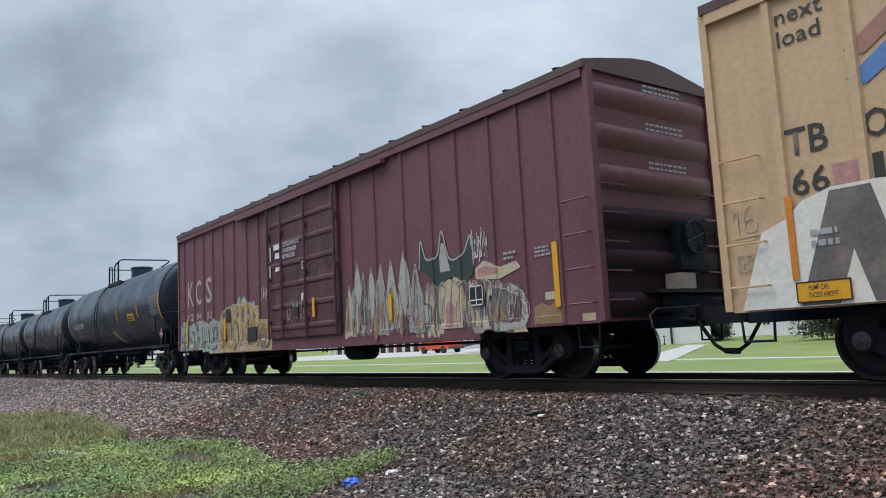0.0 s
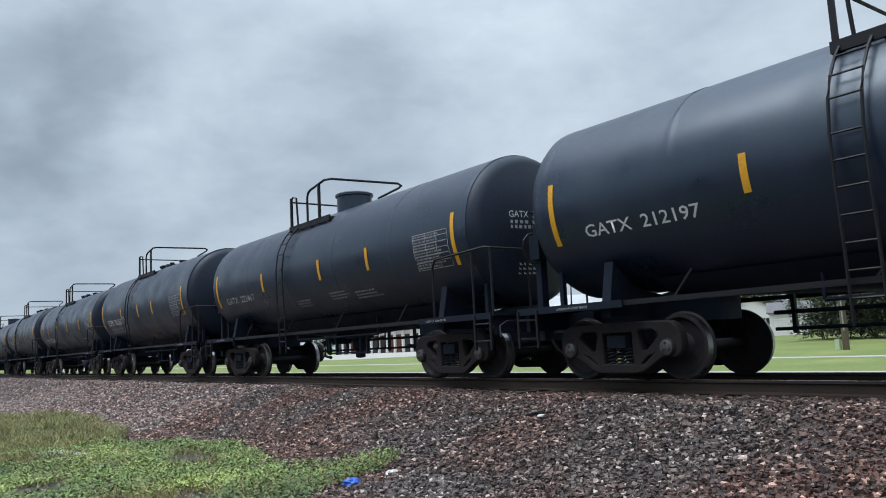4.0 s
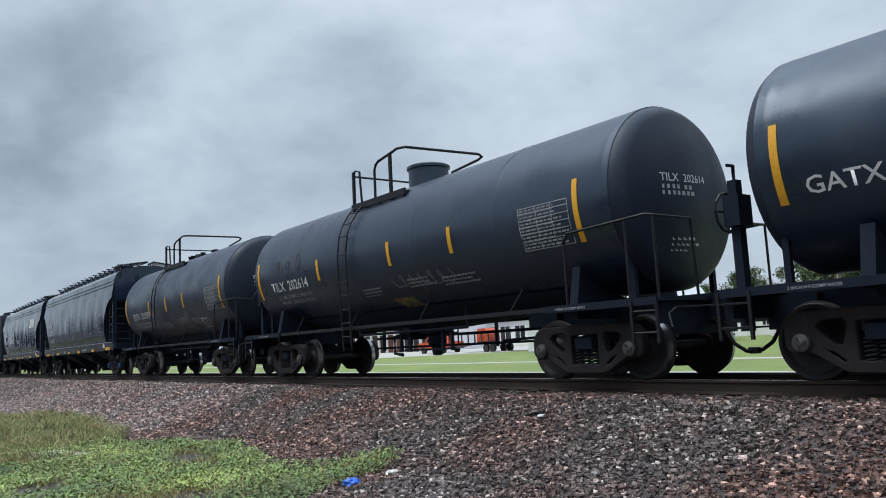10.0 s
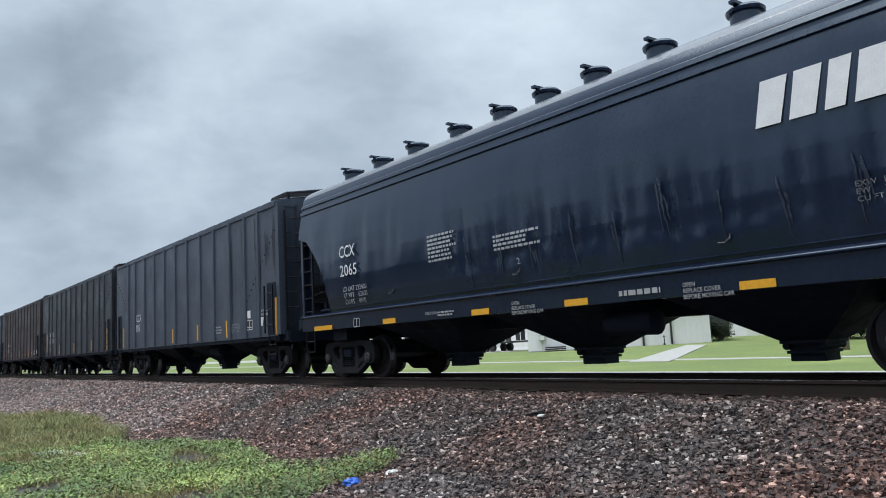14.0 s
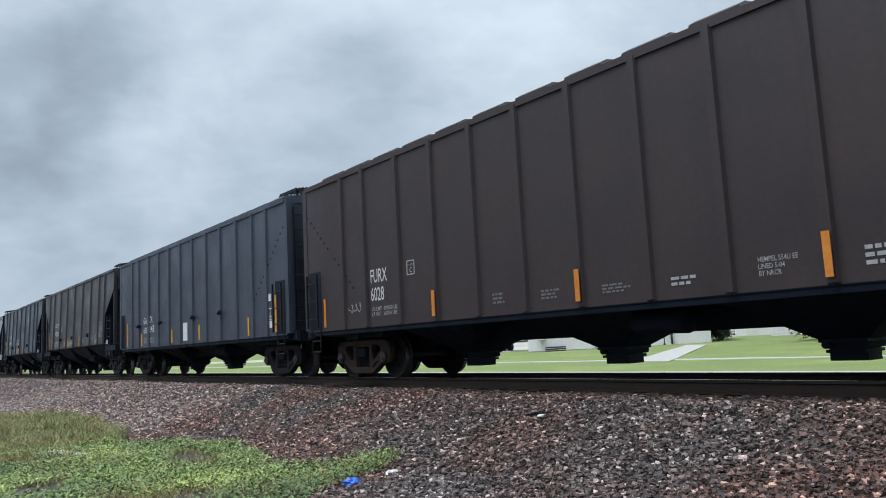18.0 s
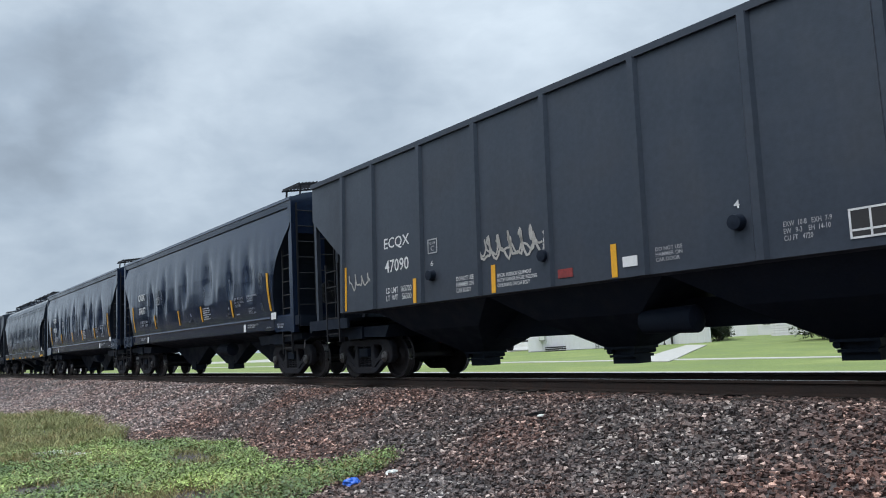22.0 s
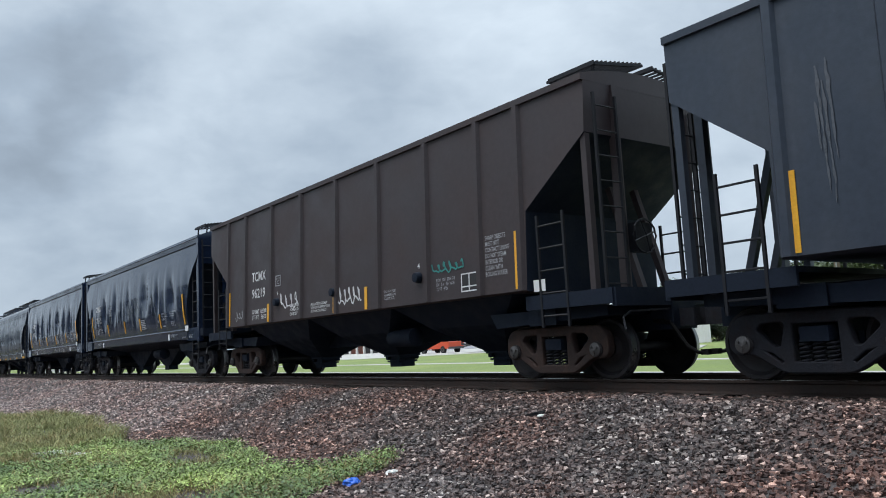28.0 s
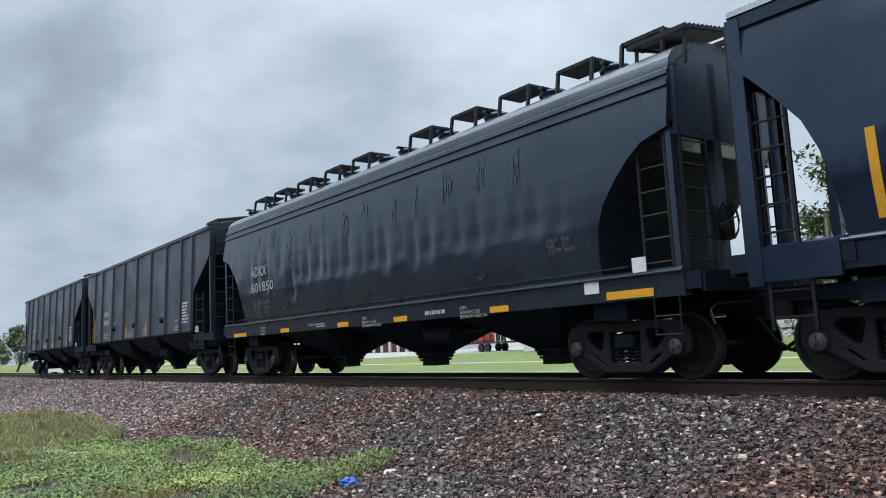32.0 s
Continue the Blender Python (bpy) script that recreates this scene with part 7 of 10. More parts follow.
# open-ended ribbed hoppers
for i, top, num, group in ((6, "ECQX", "47038", 1), (7, "ECQX", "47090", 2), (12, "TCMX", "96219", 3), (11, "", "", 4), (16, "", "", 5), (17, "", "", 6)):
    car, sk = HOPPERS[i]
    if top:
        text_box(car, top, -4.46, -3.57, 2.54, 2.79, sk)
        text_box(car, num, -4.44, -3.60, 2.10, 2.35, sk)
        text_box(car, "LD LMT  163700\nLT  WT    56300", -4.40, -3.52, 1.54, 1.80, sk, WHITE)
        text_box(car, "DO NOT USE\nHAMMER ON\nCAR BODY", -2.14, -1.66, 1.52, 1.80, sk, WHITE)
        text_box(car, "SPECIAL INTERIOR EQUIPMENT\nNOTIFY OWNER BEFORE WELDING\nOR BURNING ON CAR BODY", -1.05, -0.13, 1.52, 1.74, sk, WHITE)
        clearance_box(car, -2.97, -2.68, 2.30, 2.57, sk)
        text_box(car, "EXW  10-8   EXH  7-9\nEW   9-3    EH  14-10\nCU FT   4720", 3.86, 4.41, 1.60, 1.82, sk, GREYW)
        text_box(car, "DO NOT USE\nHAMMER ON\nCAR DOOR", 2.10, 2.52, 1.57, 1.76, sk, GREYW)
        text_box(car, "SHARP OBJECTS\nMUST NOT\nCONTACT LINING\nDO NOT STEAM\nINTERIOR OR\nCLEAN WITH\nBOILING WATER", 5.25, 5.85, 1.72, 2.40, sk, GREYW)
    else:
        bars_part(car, -4.46, 2.1, 0.8, 0.7, 2, sk, GREYW, 140 + i, "number_stencil")
        bars_part(car, -4.4, 1.55, 0.8, 0.25, 2, sk, GREYW, 141 + i)
        bars_part(car, 5.25, 1.7, 0.6, 0.7, 7, sk, WHITE, 142 + i)
        bars_part(car, 1.0, 1.5, 0.7, 0.25, 3, sk, GREYW, 143 + i)
        bars_part(car, -1.0, 1.5, 0.8, 0.2, 3, sk, GREYW, 144 + i)
    lube_frame(car, 4.58, 5.02, 1.52, 1.84, sk)
    panel_part(car, 6.3, 6.55, 1.38, 1.56, lambda z: 1.52, PAPER, "paper_tag")
    reflectors(car, sk, ((-6.02, 1.45, 2.38), (-3.42, 1.44, 1.90), (-1.15, 1.44, 1.90) if i != 12 else (0.05, 1.45, 1.92), (3.6, 1.44, 1.92), (6.02, 1.45, 2.38), (1.4, 1.44, 1.9)))
    for x, digit in ((-2.85, "6"), (0.07, "5"), (3.31, "4")):
        text_box(car, digit, x - 0.04, x + 0.04, 2.07, 2.17, sk, WHITE)
        put("vent_port", kept("ventport", lambda: Shape().lathe([(-1.70, 0.02), (-1.69, 0.09), (-1.55, 0.11)], "y", 12).mesh("vent_port", UNDER)), car, "", (x, 0, 1.9))
car, sk = HOPPERS[7]
scrawl(car, -1.50, 0.05, 1.90, 2.48, sk, SILVER, 21, 0.045, 6, "silver sprayed graffiti")
scrawl(car, -1.45, 0.0, 2.0, 2.40, sk, SILVER, 26, 0.035, 5, "silver sprayed graffiti")
scrawl(car, -5.9, -4.9, 1.85, 2.25, sk, SILVER, 22, 0.035, 4, "silver sprayed graffiti")
panel_part(car, 0.32, 0.62, 1.53, 1.66, sk, REDP, "red_patch", "small red sprayed patch")
panel_part(car, 1.55, 1.8, 1.56, 1.70, sk, PAPER, "paper_tag")
car, sk = HOPPERS[12]
scrawl(car, -2.70, -1.62, 1.62, 2.14, sk, WHITE, 23, 0.035, 4, "white sprayed tag")
scrawl(car, 0.25, 1.22, 1.56, 2.02, sk, WHITE, 24, 0.035, 5, "white sprayed tag")
scrawl(car, 3.80, 4.66, 1.90, 2.12, sk, TEAL, 25, 0.03, 5, "teal sprayed tag")
scrawl(car, -5.55, -5.0, 1.55, 1.86, sk, GREYW, 27, 0.025, 3)
car, sk = HOPPERS[17]
for k in range(6):
    streak(car, -6.0 + 0.9 * k, 1.45, 2.4 + 0.2 * (k % 3), 0.2, sk, SCUFF_SHEEN, 130 + k)
car, sk = HOPPERS[11]
for k in range(7):
    streak(car, -5.6 + 1.7 * k, 1.8, 3.6, 0.2, sk, SCUFF_SHEEN, 150 + k)

# curve-sided hoppers
for i, num in ((8, "70077"), (9, "70104"), (13, "70112"), (14, "70146")):
    car, sk = HOPPERS[i]
    text_box(car, "CABX", -5.32, -4.50, 2.80, 3.05, sk)
    text_box(car, num, -5.28, -4.43, 2.30, 2.55, sk)
    text_box(car, "LD LMT 223300\nLT WT    62700", -5.26, -4.34, 1.84, 2.06, sk, GREYW)
    clearance_box(car, -3.03, -2.74, 2.52, 2.78, sk)
    f = 0.29 if i == 14 else 0.0
    reflectors(car, sk, ((-6.07, 1.70, 2.64), (-3.42, 1.70, 2.17), (-0.83 - f, 1.70, 2.17), (1.30 + f / 2, 1.70, 2.17), (3.77 + f, 1.70, 2.18), (6.30 + f, 1.71, 2.69)))
    bars_part(car, 1.47 + f / 2, 1.75, 0.62, 0.38, 6, sk, GREYW, 160 + i)
    bars_part(car, 4.05, 1.74, 0.32, 0.05, 1, sk, GREYW, 161 + i)
    text_box(car, "EXW  10-5  H   9-3\nEW     8-2  H  15-2\nCU FT  4821", 4.01 + f, 4.66 + f, 1.95, 2.22, sk, GREYW)
    text_box(car, "DO NOT STEAM INTERIOR\nOR CLEAN WITH\nBOILING WATER", 4.90 + f, 5.56 + f, 2.05, 2.22, sk, GREYW)
    text_box(car, "SHARP OBJECTS\nMUST NOT\nCONTACT LINING", 4.93 + f, 5.40 + f, 1.72, 1.88, sk, GREYW)
    PLATE_AT = lambda z: 1.48
    for x, h in ((-5.42, -4.56), (4.72 + f, 4.46 + f)):
        text_box(car, "HAND BRAKE APPLIES ONLY\nON B END TRUCK", x, x + 0.72, 1.34, 1.44, PLATE_AT, GREYW)
        panel_part(car, h, h + 0.15, 1.25, 1.45, PLATE_AT, PAPER, "paper_tag")
    for x, digit in ((-3.32, "6"), (0.30, "5"), (3.50 + f, "4")):
        pin(car, x, 1.76, digit, sk)
    panel_part(car, 6.38, 6.66, 1.49, 1.66, lambda z: 1.53, PAPER, "paper_tag")
    text_box(car, "JACK HERE", 5.95 + f, 6.25 + f, 1.27, 1.32, PLATE_AT, GREYW)
    text_box(car, "PULL HERE\nLIFT HERE", 6.70, 7.05, 1.26, 1.37, lambda z: 1.515, GREYW)
# pale streaks: the sky reflected by the dents, painted on as patches
for i, spots in ((8, ((5.86, 2.30, 2.90, 0.22), (5.79, 1.72, 2.02, 0.12), (1.70, 2.25, 2.75, 0.16), (3.75, 2.35, 2.8, 0.06), (5.4, 2.6, 3.0, 0.05), (-3.9, 1.7, 3.1, 0.05), (-2.2, 1.9, 2.6, 0.06), (-3.0, 2.2, 3.2, 0.3), (-2.5, 2.4, 3.0, 0.18))),
                 (9, ((-4.95, 1.7, 3.3, 0.08), (-4.5, 1.65, 2.7, 0.10), (-2.9, 1.7, 2.5, 0.05), (-1.75, 1.65, 2.75, 0.09), (-0.4, 2.2, 3.0, 0.06), (0.35, 1.9, 2.7, 0.06), (0.75, 2.0, 2.8, 0.09), (2.6, 2.2, 2.7, 0.06), (3.0, 1.7, 2.6, 0.07), (0.55, 1.65, 2.3, 0.05))),
                 (13, ((-4.6, 2.0, 2.9, 0.16), (-3.0, 1.65, 3.0, 0.07), (-1.4, 2.1, 2.7, 0.06), (-0.9, 2.2, 2.9, 0.12), (-0.2, 1.75, 3.1, 0.34), (0.35, 1.9, 2.8, 0.20), (0.75, 2.0, 3.2, 0.14), (1.2, 2.1, 2.9, 0.10), (1.75, 2.2, 2.8, 0.06), (2.9, 2.0, 3.0, 0.10), (3.3, 1.9, 2.6, 0.08))),
                 (14, ((-4.1, 1.62, 2.75, 0.05), (-2.75, 1.7, 2.9, 0.05), (0.72, 1.6, 2.9, 0.14), (2.35, 1.7, 3.0, 0.05), (4.15, 2.2, 2.7, 0.05)))):
    car, sk = HOPPERS[i]
    for k, (x, z0, z1, w) in enumerate(spots):
        streak(car, x, z0, z1, w, sk, SCUFF_SHEEN, 400 + 20 * i + k)
car, sk = HOPPERS[14]
spray(car, sk, SILVER, 0.026, ((1.29, 1.87, 0.38, 0.34, 0, 360), (2.13, 1.80, 0.48, 0.41, 8, 188), (2.77, 1.75, 0.19, 0.50, -10, 195), (3.44, 1.70, 0.25, 0.52, -5, 195), (4.22, 1.75, 0.37, 0.46, -45, 205), (5.00, 1.58, 0.42, 0.30, 0, 175),
                              (4.28, 1.74, 0.12, 0.20, 150, 400), (1.85, 1.62, 0.28, 0.13, 20, 185), (3.12, 1.55, 0.32, 0.18, 8, 178)),
      (((2.61, 1.88), (2.66, 1.70), (2.52, 1.78)), ((2.93, 1.62), (3.0, 2.05), (3.10, 1.70), (3.20, 1.70)), ((3.67, 1.67), (3.78, 1.74), (3.86, 1.72)), ((5.42, 1.58), (5.37, 1.36), (5.28, 1.19)), ((4.5, 1.52), (4.62, 1.60), (4.58, 1.50), (4.9, 1.44))))
SILLPLATE = lambda z: 1.47 + 0.035 * (z > 1.5)
spray(car, SILLPLATE, SILVER, 0.026, ((2.85, 1.20, 0.32, 0.25, 15, 185), (3.17, 1.29, 0.13, 0.09, 0, 360), (3.80, 1.19, 0.42, 0.31, 0, 180), (4.75, 1.18, 0.40, 0.17, 90, 180), (2.05, 1.22, 0.2, 0.16, 20, 170), (2.15, 1.36, 0.13, 0.08, 0, 200)),
      (((0.94, 1.49), (0.91, 1.32), (0.88, 1.17)), ((0.94, 1.47), (1.15, 1.46)), ((1.15, 1.46), (1.24, 1.30), (1.33, 1.20)), ((1.66, 1.47), (1.68, 1.30), (1.73, 1.18))))
spray(car, sk, GREYW, 0.022, ((-2.85, 1.95, 0.35, 0.30, -10, 185), (-2.35, 1.82, 0.14, 0.20, 0, 190), (-2.05, 1.90, 0.20, 0.34, 0, 150), (-1.50, 1.90, 0.20, 0.34, -5, 190), (-1.05, 1.90, 0.14, 0.30, -20, 200), (-0.72, 1.85, 0.10, 0.32, 10, 175), (-0.22, 1.78, 0.42, 0.28, -5, 180)),
      (((-3.6, 2.11), (-3.56, 1.80), (-3.42, 1.78)), ((-3.28, 2.25), (-3.14, 2.0), (-3.05, 1.76)), ((-1.36, 2.32), (-1.30, 2.05), (-1.22, 1.80))), "thin grey outline graffiti letters")
spray(car, SILLPLATE, GREYW, 0.022, ((-2.95, 1.16, 0.30, 0.15, 10, 160), (-1.95, 1.16, 0.32, 0.14, 10, 160), (-0.95, 1.36, 0.24, 0.18, 180, 350), (-0.28, 1.40, 0.38, 0.18, 190, 355)), (((-2.5, 1.46), (-2.48, 1.18)), ((-2.25, 1.46), (-2.22, 1.18)), ((-1.75, 1.45), (-1.6, 1.22))), "thin grey outline graffiti letters")
tag(car, 4.76, 5.36, 1.90, 2.10, lambda x, z: sk(z), SILVER, 36, 5, 0.022)
tag(car, 5.88, 6.95, 1.80, 2.10, lambda x, z: sk(z), WHITE, 35, 9, 0.03)
tag(car, -0.55, -0.05, 2.10, 2.22, lambda x, z: sk(z), GREYW, 37, 5, 0.016)
tag(car, -2.75, -2.35, 1.72, 1.88, lambda x, z: sk(z), GREYW, 38, 5, 0.016)

# boxcars
BX = lambda z: 1.505
FADED = material("faded_cream_lettering", (0.46, 0.40, 0.36), 0.6, vary=0.25, bump=0)
for word, x0, x1, digits in (("K", -8.26, -7.72, "12"), ("C", -7.52, -7.02, "94"), ("S", -6.60, -6.12, "32")):
    text_box(maroon_car, word, x0, x1, 2.24, 3.02, BX, FADED)
    text_box(maroon_car, digits, x0 + 0.02, x1, 1.78, 1.99, BX, FADED)
text_box(maroon_car, "CLOSE AND LOCK\nDOORS BEFORE\nMOVING CAR", -0.96, -0.04, 2.93, 3.34, lambda z: 1.61)
text_box(maroon_car, "D", 0.07, 0.20, 2.58, 2.76, lambda z: 1.61)
text_box(maroon_car, "OPEN   CLOSE", -0.09, 0.40, 2.30, 2.35, lambda z: 1.61, GREYW)
for x0, x1, z0, z1, lean in ((-1.47, -1.15, 3.20, 3.34, 0.0), (-1.40, -1.14, 2.98, 3.12, 0.1), (-1.40, -1.17, 2.66, 2.76, 0.2), (-1.70, -1.65, 2.95, 3.31, 0.0), (-1.80, -1.76, 2.5, 2.82, 0.0), (-1.73, -1.69, 2.52, 2.84, 0.0),
                             (-0.01, 0.09, 1.84, 2.02, 0.15)):
    panel_part(maroon_car, x0, x1, z0, z1, lambda z: 1.607, PAPER, "paper_tag", "torn white paper label", lean)


# graffiti that runs over sill and posts alike
def painted_skin(x, z):
    y = 1.522 if z < 1.0 else 1.503
    d = min(abs(x - p) for p in MAROON_POSTS)
    return max(y, min(1.535, 1.50 + 0.035 * (0.05 - d) / 0.018)) if d < 0.05 else y


POST_STEPS = sorted(p + d for p in MAROON_POSTS for d in (-0.051, -0.033, 0.033, 0.051))


def paint_strip(x0, x1, low, high, out=0.003, step=0.07):
    """One patch of paint between two edges, laid over the skin."""
    n = max(3, int((x1 - x0) / step))
    xs = sorted([x0 + (x1 - x0) * i / n for i in range(n + 1)] + [p for p in POST_STEPS if x0 < p < x1])
    folded = min(low(x) for x in xs) < 0.99
    v, k = [], 4 if folded else 2
    for x in xs:
        b, t = low(x), max(high(x), low(x) + 0.004)
        zs = (b, max(b + 0.001, min(t - 0.002, 0.994)), max(b + 0.002, min(t - 0.001, 1.006)), t) if folded else (b, t)
        v += [(x, -(painted_skin(x, z) + out), z) for z in zs]
    return v, [(k * i + j, k * (i + 1) + j, k * (i + 1) + j + 1, k * i + j + 1) for i in range(len(xs) - 1) for j in range(k - 1)]


def paint_patch(x0, x1, low, high, mat, label, out=0.003):
    s = Shape()
    s.add(*paint_strip(x0, x1, low, high, out))
    return put("graffiti", s.mesh("graffiti", mat, smooth=0), maroon_car, label)


def blots(x0, x1, top, mat, seed, count, label, out, size=(0.12, 0.32), bottom=0.78):
    """Uneven sprayed patches of one colour."""
    rnd = random.Random(seed)
    s = Shape()
    for i in range(count):
        w, h = rnd.uniform(*size) * rnd.choice((0.5, 0.8, 1.2, 1.7)), rnd.uniform(0.06, 0.42)
        x = x0 + (x1 - x0) * (i + rnd.uniform(0.1, 0.9)) / count
        x = min(max(x, x0 + w), x1 - w)
        z = rnd.uniform(bottom + 0.15, max(bottom + 0.2, top(x) - h * 0.6))
        ph, tilt = rnd.uniform(0, 20), rnd.uniform(-0.7, 0.7)
        edge = lambda a, sgn: z + tilt * (a - x) + sgn * h * max(0.0, 1 - abs((a - x) / w) ** 4) * (0.75 + 1.1 * noise.noise((a * 7, ph, sgn)))
        low = lambda a: max(bottom, min(edge(a, -1), top(a) - 0.05))
        s.add(*paint_strip(x - w, x + w, low, lambda a: max(low(a), min(edge(a, 1), top(a) - 0.03)), out + 0.0004 * (i % 5), 0.04))
    ob = put("graffiti", s.mesh("graffiti", mat, smooth=0), maroon_car, label)
    ob["kind"] = "stuff"
    return ob


FORMS = (((0, 0), (0.05, 1)), ((1, 0), (0.95, 1)), ((0, 0.5), (1, 0.55))), (((0.9, 1), (0, 0.95), (0.05, 0.5), (0.05, 0.05), (1, 0)), ((0.05, 0.5), (0.8, 0.52))), (((0, 0), (0.4, 0.9), (0.55, 1), (0.7, 0.8), (1, 0)), ((0.2, 0.4), (0.85, 0.4))), \
    (((1, 0.85), (0.5, 1), (0.1, 0.8), (0.5, 0.55), (0.95, 0.3), (0.5, 0), (0, 0.15)),), (((0, 0), (0.05, 1), (0.8, 0.95), (0.9, 0.65), (0.1, 0.5)), ((0.4, 0.5), (1, 0)))


def fat_letters(x0, x1, z0, top, count, seed, coats, w, label, out):
    """Thick sprayed letter forms, coat over coat."""
    rnd = random.Random(seed)
    lines = []
    for i in range(count):
        a = x0 + (x1 - x0) * (i + 0.12) / count
        b = a + (x1 - x0) / count * rnd.uniform(0.62, 0.8)
        h = min(top(a), top(b), top((a + b) / 2)) - z0 - w * 0.5
        k = rnd.uniform(-0.12, 0.12)
        for line in FORMS[rnd.randrange(5)]:
            lines.append([(a + (b - a) * x + k * z + rnd.uniform(-0.03, 0.03), z0 + h * z + rnd.uniform(-0.04, 0.04)) for x, z in line])
    for j, (mat, wide, dx, dz) in enumerate(coats):
        s = Shape()
        for n, line in enumerate(lines):
            paint_line(s, [(x + dx, z + dz) for x, z in line], w * wide, out + 0.0014 * j + 0.0002 * (n % 5), across=5)
        ob = put("graffiti", s.mesh("graffiti", mat, smooth=0), maroon_car, label)
        ob["kind"] = "stuff"


def drips(x0, x1, z, mat, seed, count, out):
    rnd = random.Random(seed)
    s = Shape()
    for _ in range(count):
        x, t, b = rnd.uniform(x0, x1), z + rnd.uniform(-0.1, 0.5), rnd.uniform(0.88, 1.0)
        paint_line(s, [(x, t), (x + rnd.uniform(-0.01, 0.01), (t + b) / 2), (x, b)], rnd.uniform(0.012, 0.05), out)
    ob = put("graffiti", s.mesh("graffiti", mat, smooth=0), maroon_car, "dark runs in the paint")
    ob["kind"] = "stuff"


def strokes(x0, x1, top, mat, seed, count, label, w=0.022, out=0.008, bottom=0.85, spiky=False):
    """Outlines of fat letters: up one side, over and down the other."""
    rnd = random.Random(seed)
    s = Shape()
    for i in range(count):
        a = x0 + (x1 - x0) * (i + rnd.uniform(-0.1, 0.2)) / count
        b = a + (x1 - x0) / count * rnd.uniform(0.55, 0.95)
        a, b = max(a, x0 + 0.02), min(b, x1 - 0.02)
        m = (a + b) / 2
        h = top(m) - bottom
        if spiky:
            pts = [(a, bottom + h * rnd.uniform(0, 0.3)), (a + (m - a) * 0.6, bottom + h * 0.55), (m + rnd.uniform(-0.06, 0.06), bottom + h * rnd.uniform(0.85, 1.02)), (m + (b - m) * 0.5, bottom + h * 0.5), (b, bottom + h * rnd.uniform(0, 0.35))]
        else:
            pts = [(a, bottom + h * rnd.uniform(0, 0.3)), (a + 0.03, bottom + h * 0.6), (m - 0.04, bottom + h * rnd.uniform(0.8, 0.95)), (b, bottom + h * rnd.uniform(0.65, 0.85)), (b - rnd.uniform(0.04, 0.14), bottom + h * 0.4), (b - rnd.uniform(-0.04, 0.14), bottom + h * rnd.uniform(0.0, 0.25))]
        paint_line(s, pts, w * rnd.uniform(0.6, 1.2), out)
    ob = put("graffiti", s.mesh("graffiti", mat, smooth=0), maroon_car, label)
    ob["kind"] = "stuff"


def bumpy(points, wobble=0.03, seed=0.0):
    xs, zs = [p[0] for p in points], [p[1] for p in points]
    return lambda x: float(np.interp(x, xs, zs)) + wobble * noise.noise((x * 6, seed, 0))


def spiked(z0, z1, pitch, seed):
    return lambda x: z0 + (z1 - z0) * (1 - abs(2 * ((x / pitch + 0.2 * noise.noise((x, seed, 0))) % 1) - 1)) ** 1.5 * (0.8 + 0.4 * noise.noise((x * 1.3, seed, 5)))


BROWN = material("tan_brown_spray", (0.30, 0.19, 0.105), 0.6, vary=0.3, scale=3, fine=16, bump=0, tint=(0.20, 0.12, 0.075), tint_amount=0.8)
MIXED = material("mixed_grey_spray", (0.34, 0.31, 0.30), 0.6, vary=0.45, scale=2.4, fine=14, bump=0, tint=(0.22, 0.12, 0.12), tint_amount=1.0)
MIXED_OCHRE = material("mixed_ochre_spray", (0.50, 0.39, 0.22), 0.6, vary=0.35, scale=2.6, fine=14, bump=0, tint=(0.36, 0.19, 0.08), tint_amount=0.9)
MIXED_MINT = material("mixed_mint_spray", (0.42, 0.47, 0.43), 0.6, vary=0.35, scale=2.6, fine=14, bump=0, tint=(0.16, 0.16, 0.14), tint_amount=1.0)
hem = bumpy(((-9.1, 0.86), (-6.45, 0.86), (-6.35, 0.73), (9.1, 0.73)), 0.0)

mint_top = bumpy(((-9.0, 1.62), (-8.6, 1.80), (-8.1, 1.62), (-7.5, 1.70), (-7.0, 1.76), (-6.4, 1.60), (-6.0, 1.75), (-5.55, 1.62)), 0.06, 3.0)
ochre_top = bumpy(((-5.62, 1.3), (-5.5, 1.74), (-4.98, 2.0), (-4.4, 2.06), (-3.6, 2.0), (-3.4, 2.05), (-2.95, 1.9), (-2.68, 1.9), (-2.64, 1.55), (-1.9, 1.50)), 0.03, 8.0)
paint_patch(-9.0, -5.5, hem, mint_top, MIXED_MINT, "mint and grey sprayed ground")
paint_patch(-5.62, -1.9, hem, ochre_top, MIXED_OCHRE, "ochre and cream sprayed ground", 0.004)
blots(-9.0, -5.6, mint_top, MINT, 71, 12, "mint green graffiti letters", 0.0050)
blots(-9.0, -5.6, mint_top, SHADOW_GREY, 72, 11, "grey graffiti shading", 0.0075, (0.08, 0.22))
blots(-9.0, -5.6, mint_top, SILVER, 73, 6, "silver graffiti highlights", 0.0060, (0.06, 0.16))
blots(-5.5, -1.95, ochre_top, OCHRE, 74, 12, "ochre graffiti letters", 0.0060)
blots(-5.5, -1.95, ochre_top, CREAM, 75, 10, "cream graffiti letters", 0.0080, (0.10, 0.24))
blots(-5.5, -1.95, ochre_top, BROWN, 76, 9, "tan brown graffiti shading", 0.0095, (0.06, 0.18))
blots(-5.2, -2.1, ochre_top, SHADOW_GREY, 77, 5, "grey graffiti shading", 0.0110, (0.07, 0.16))
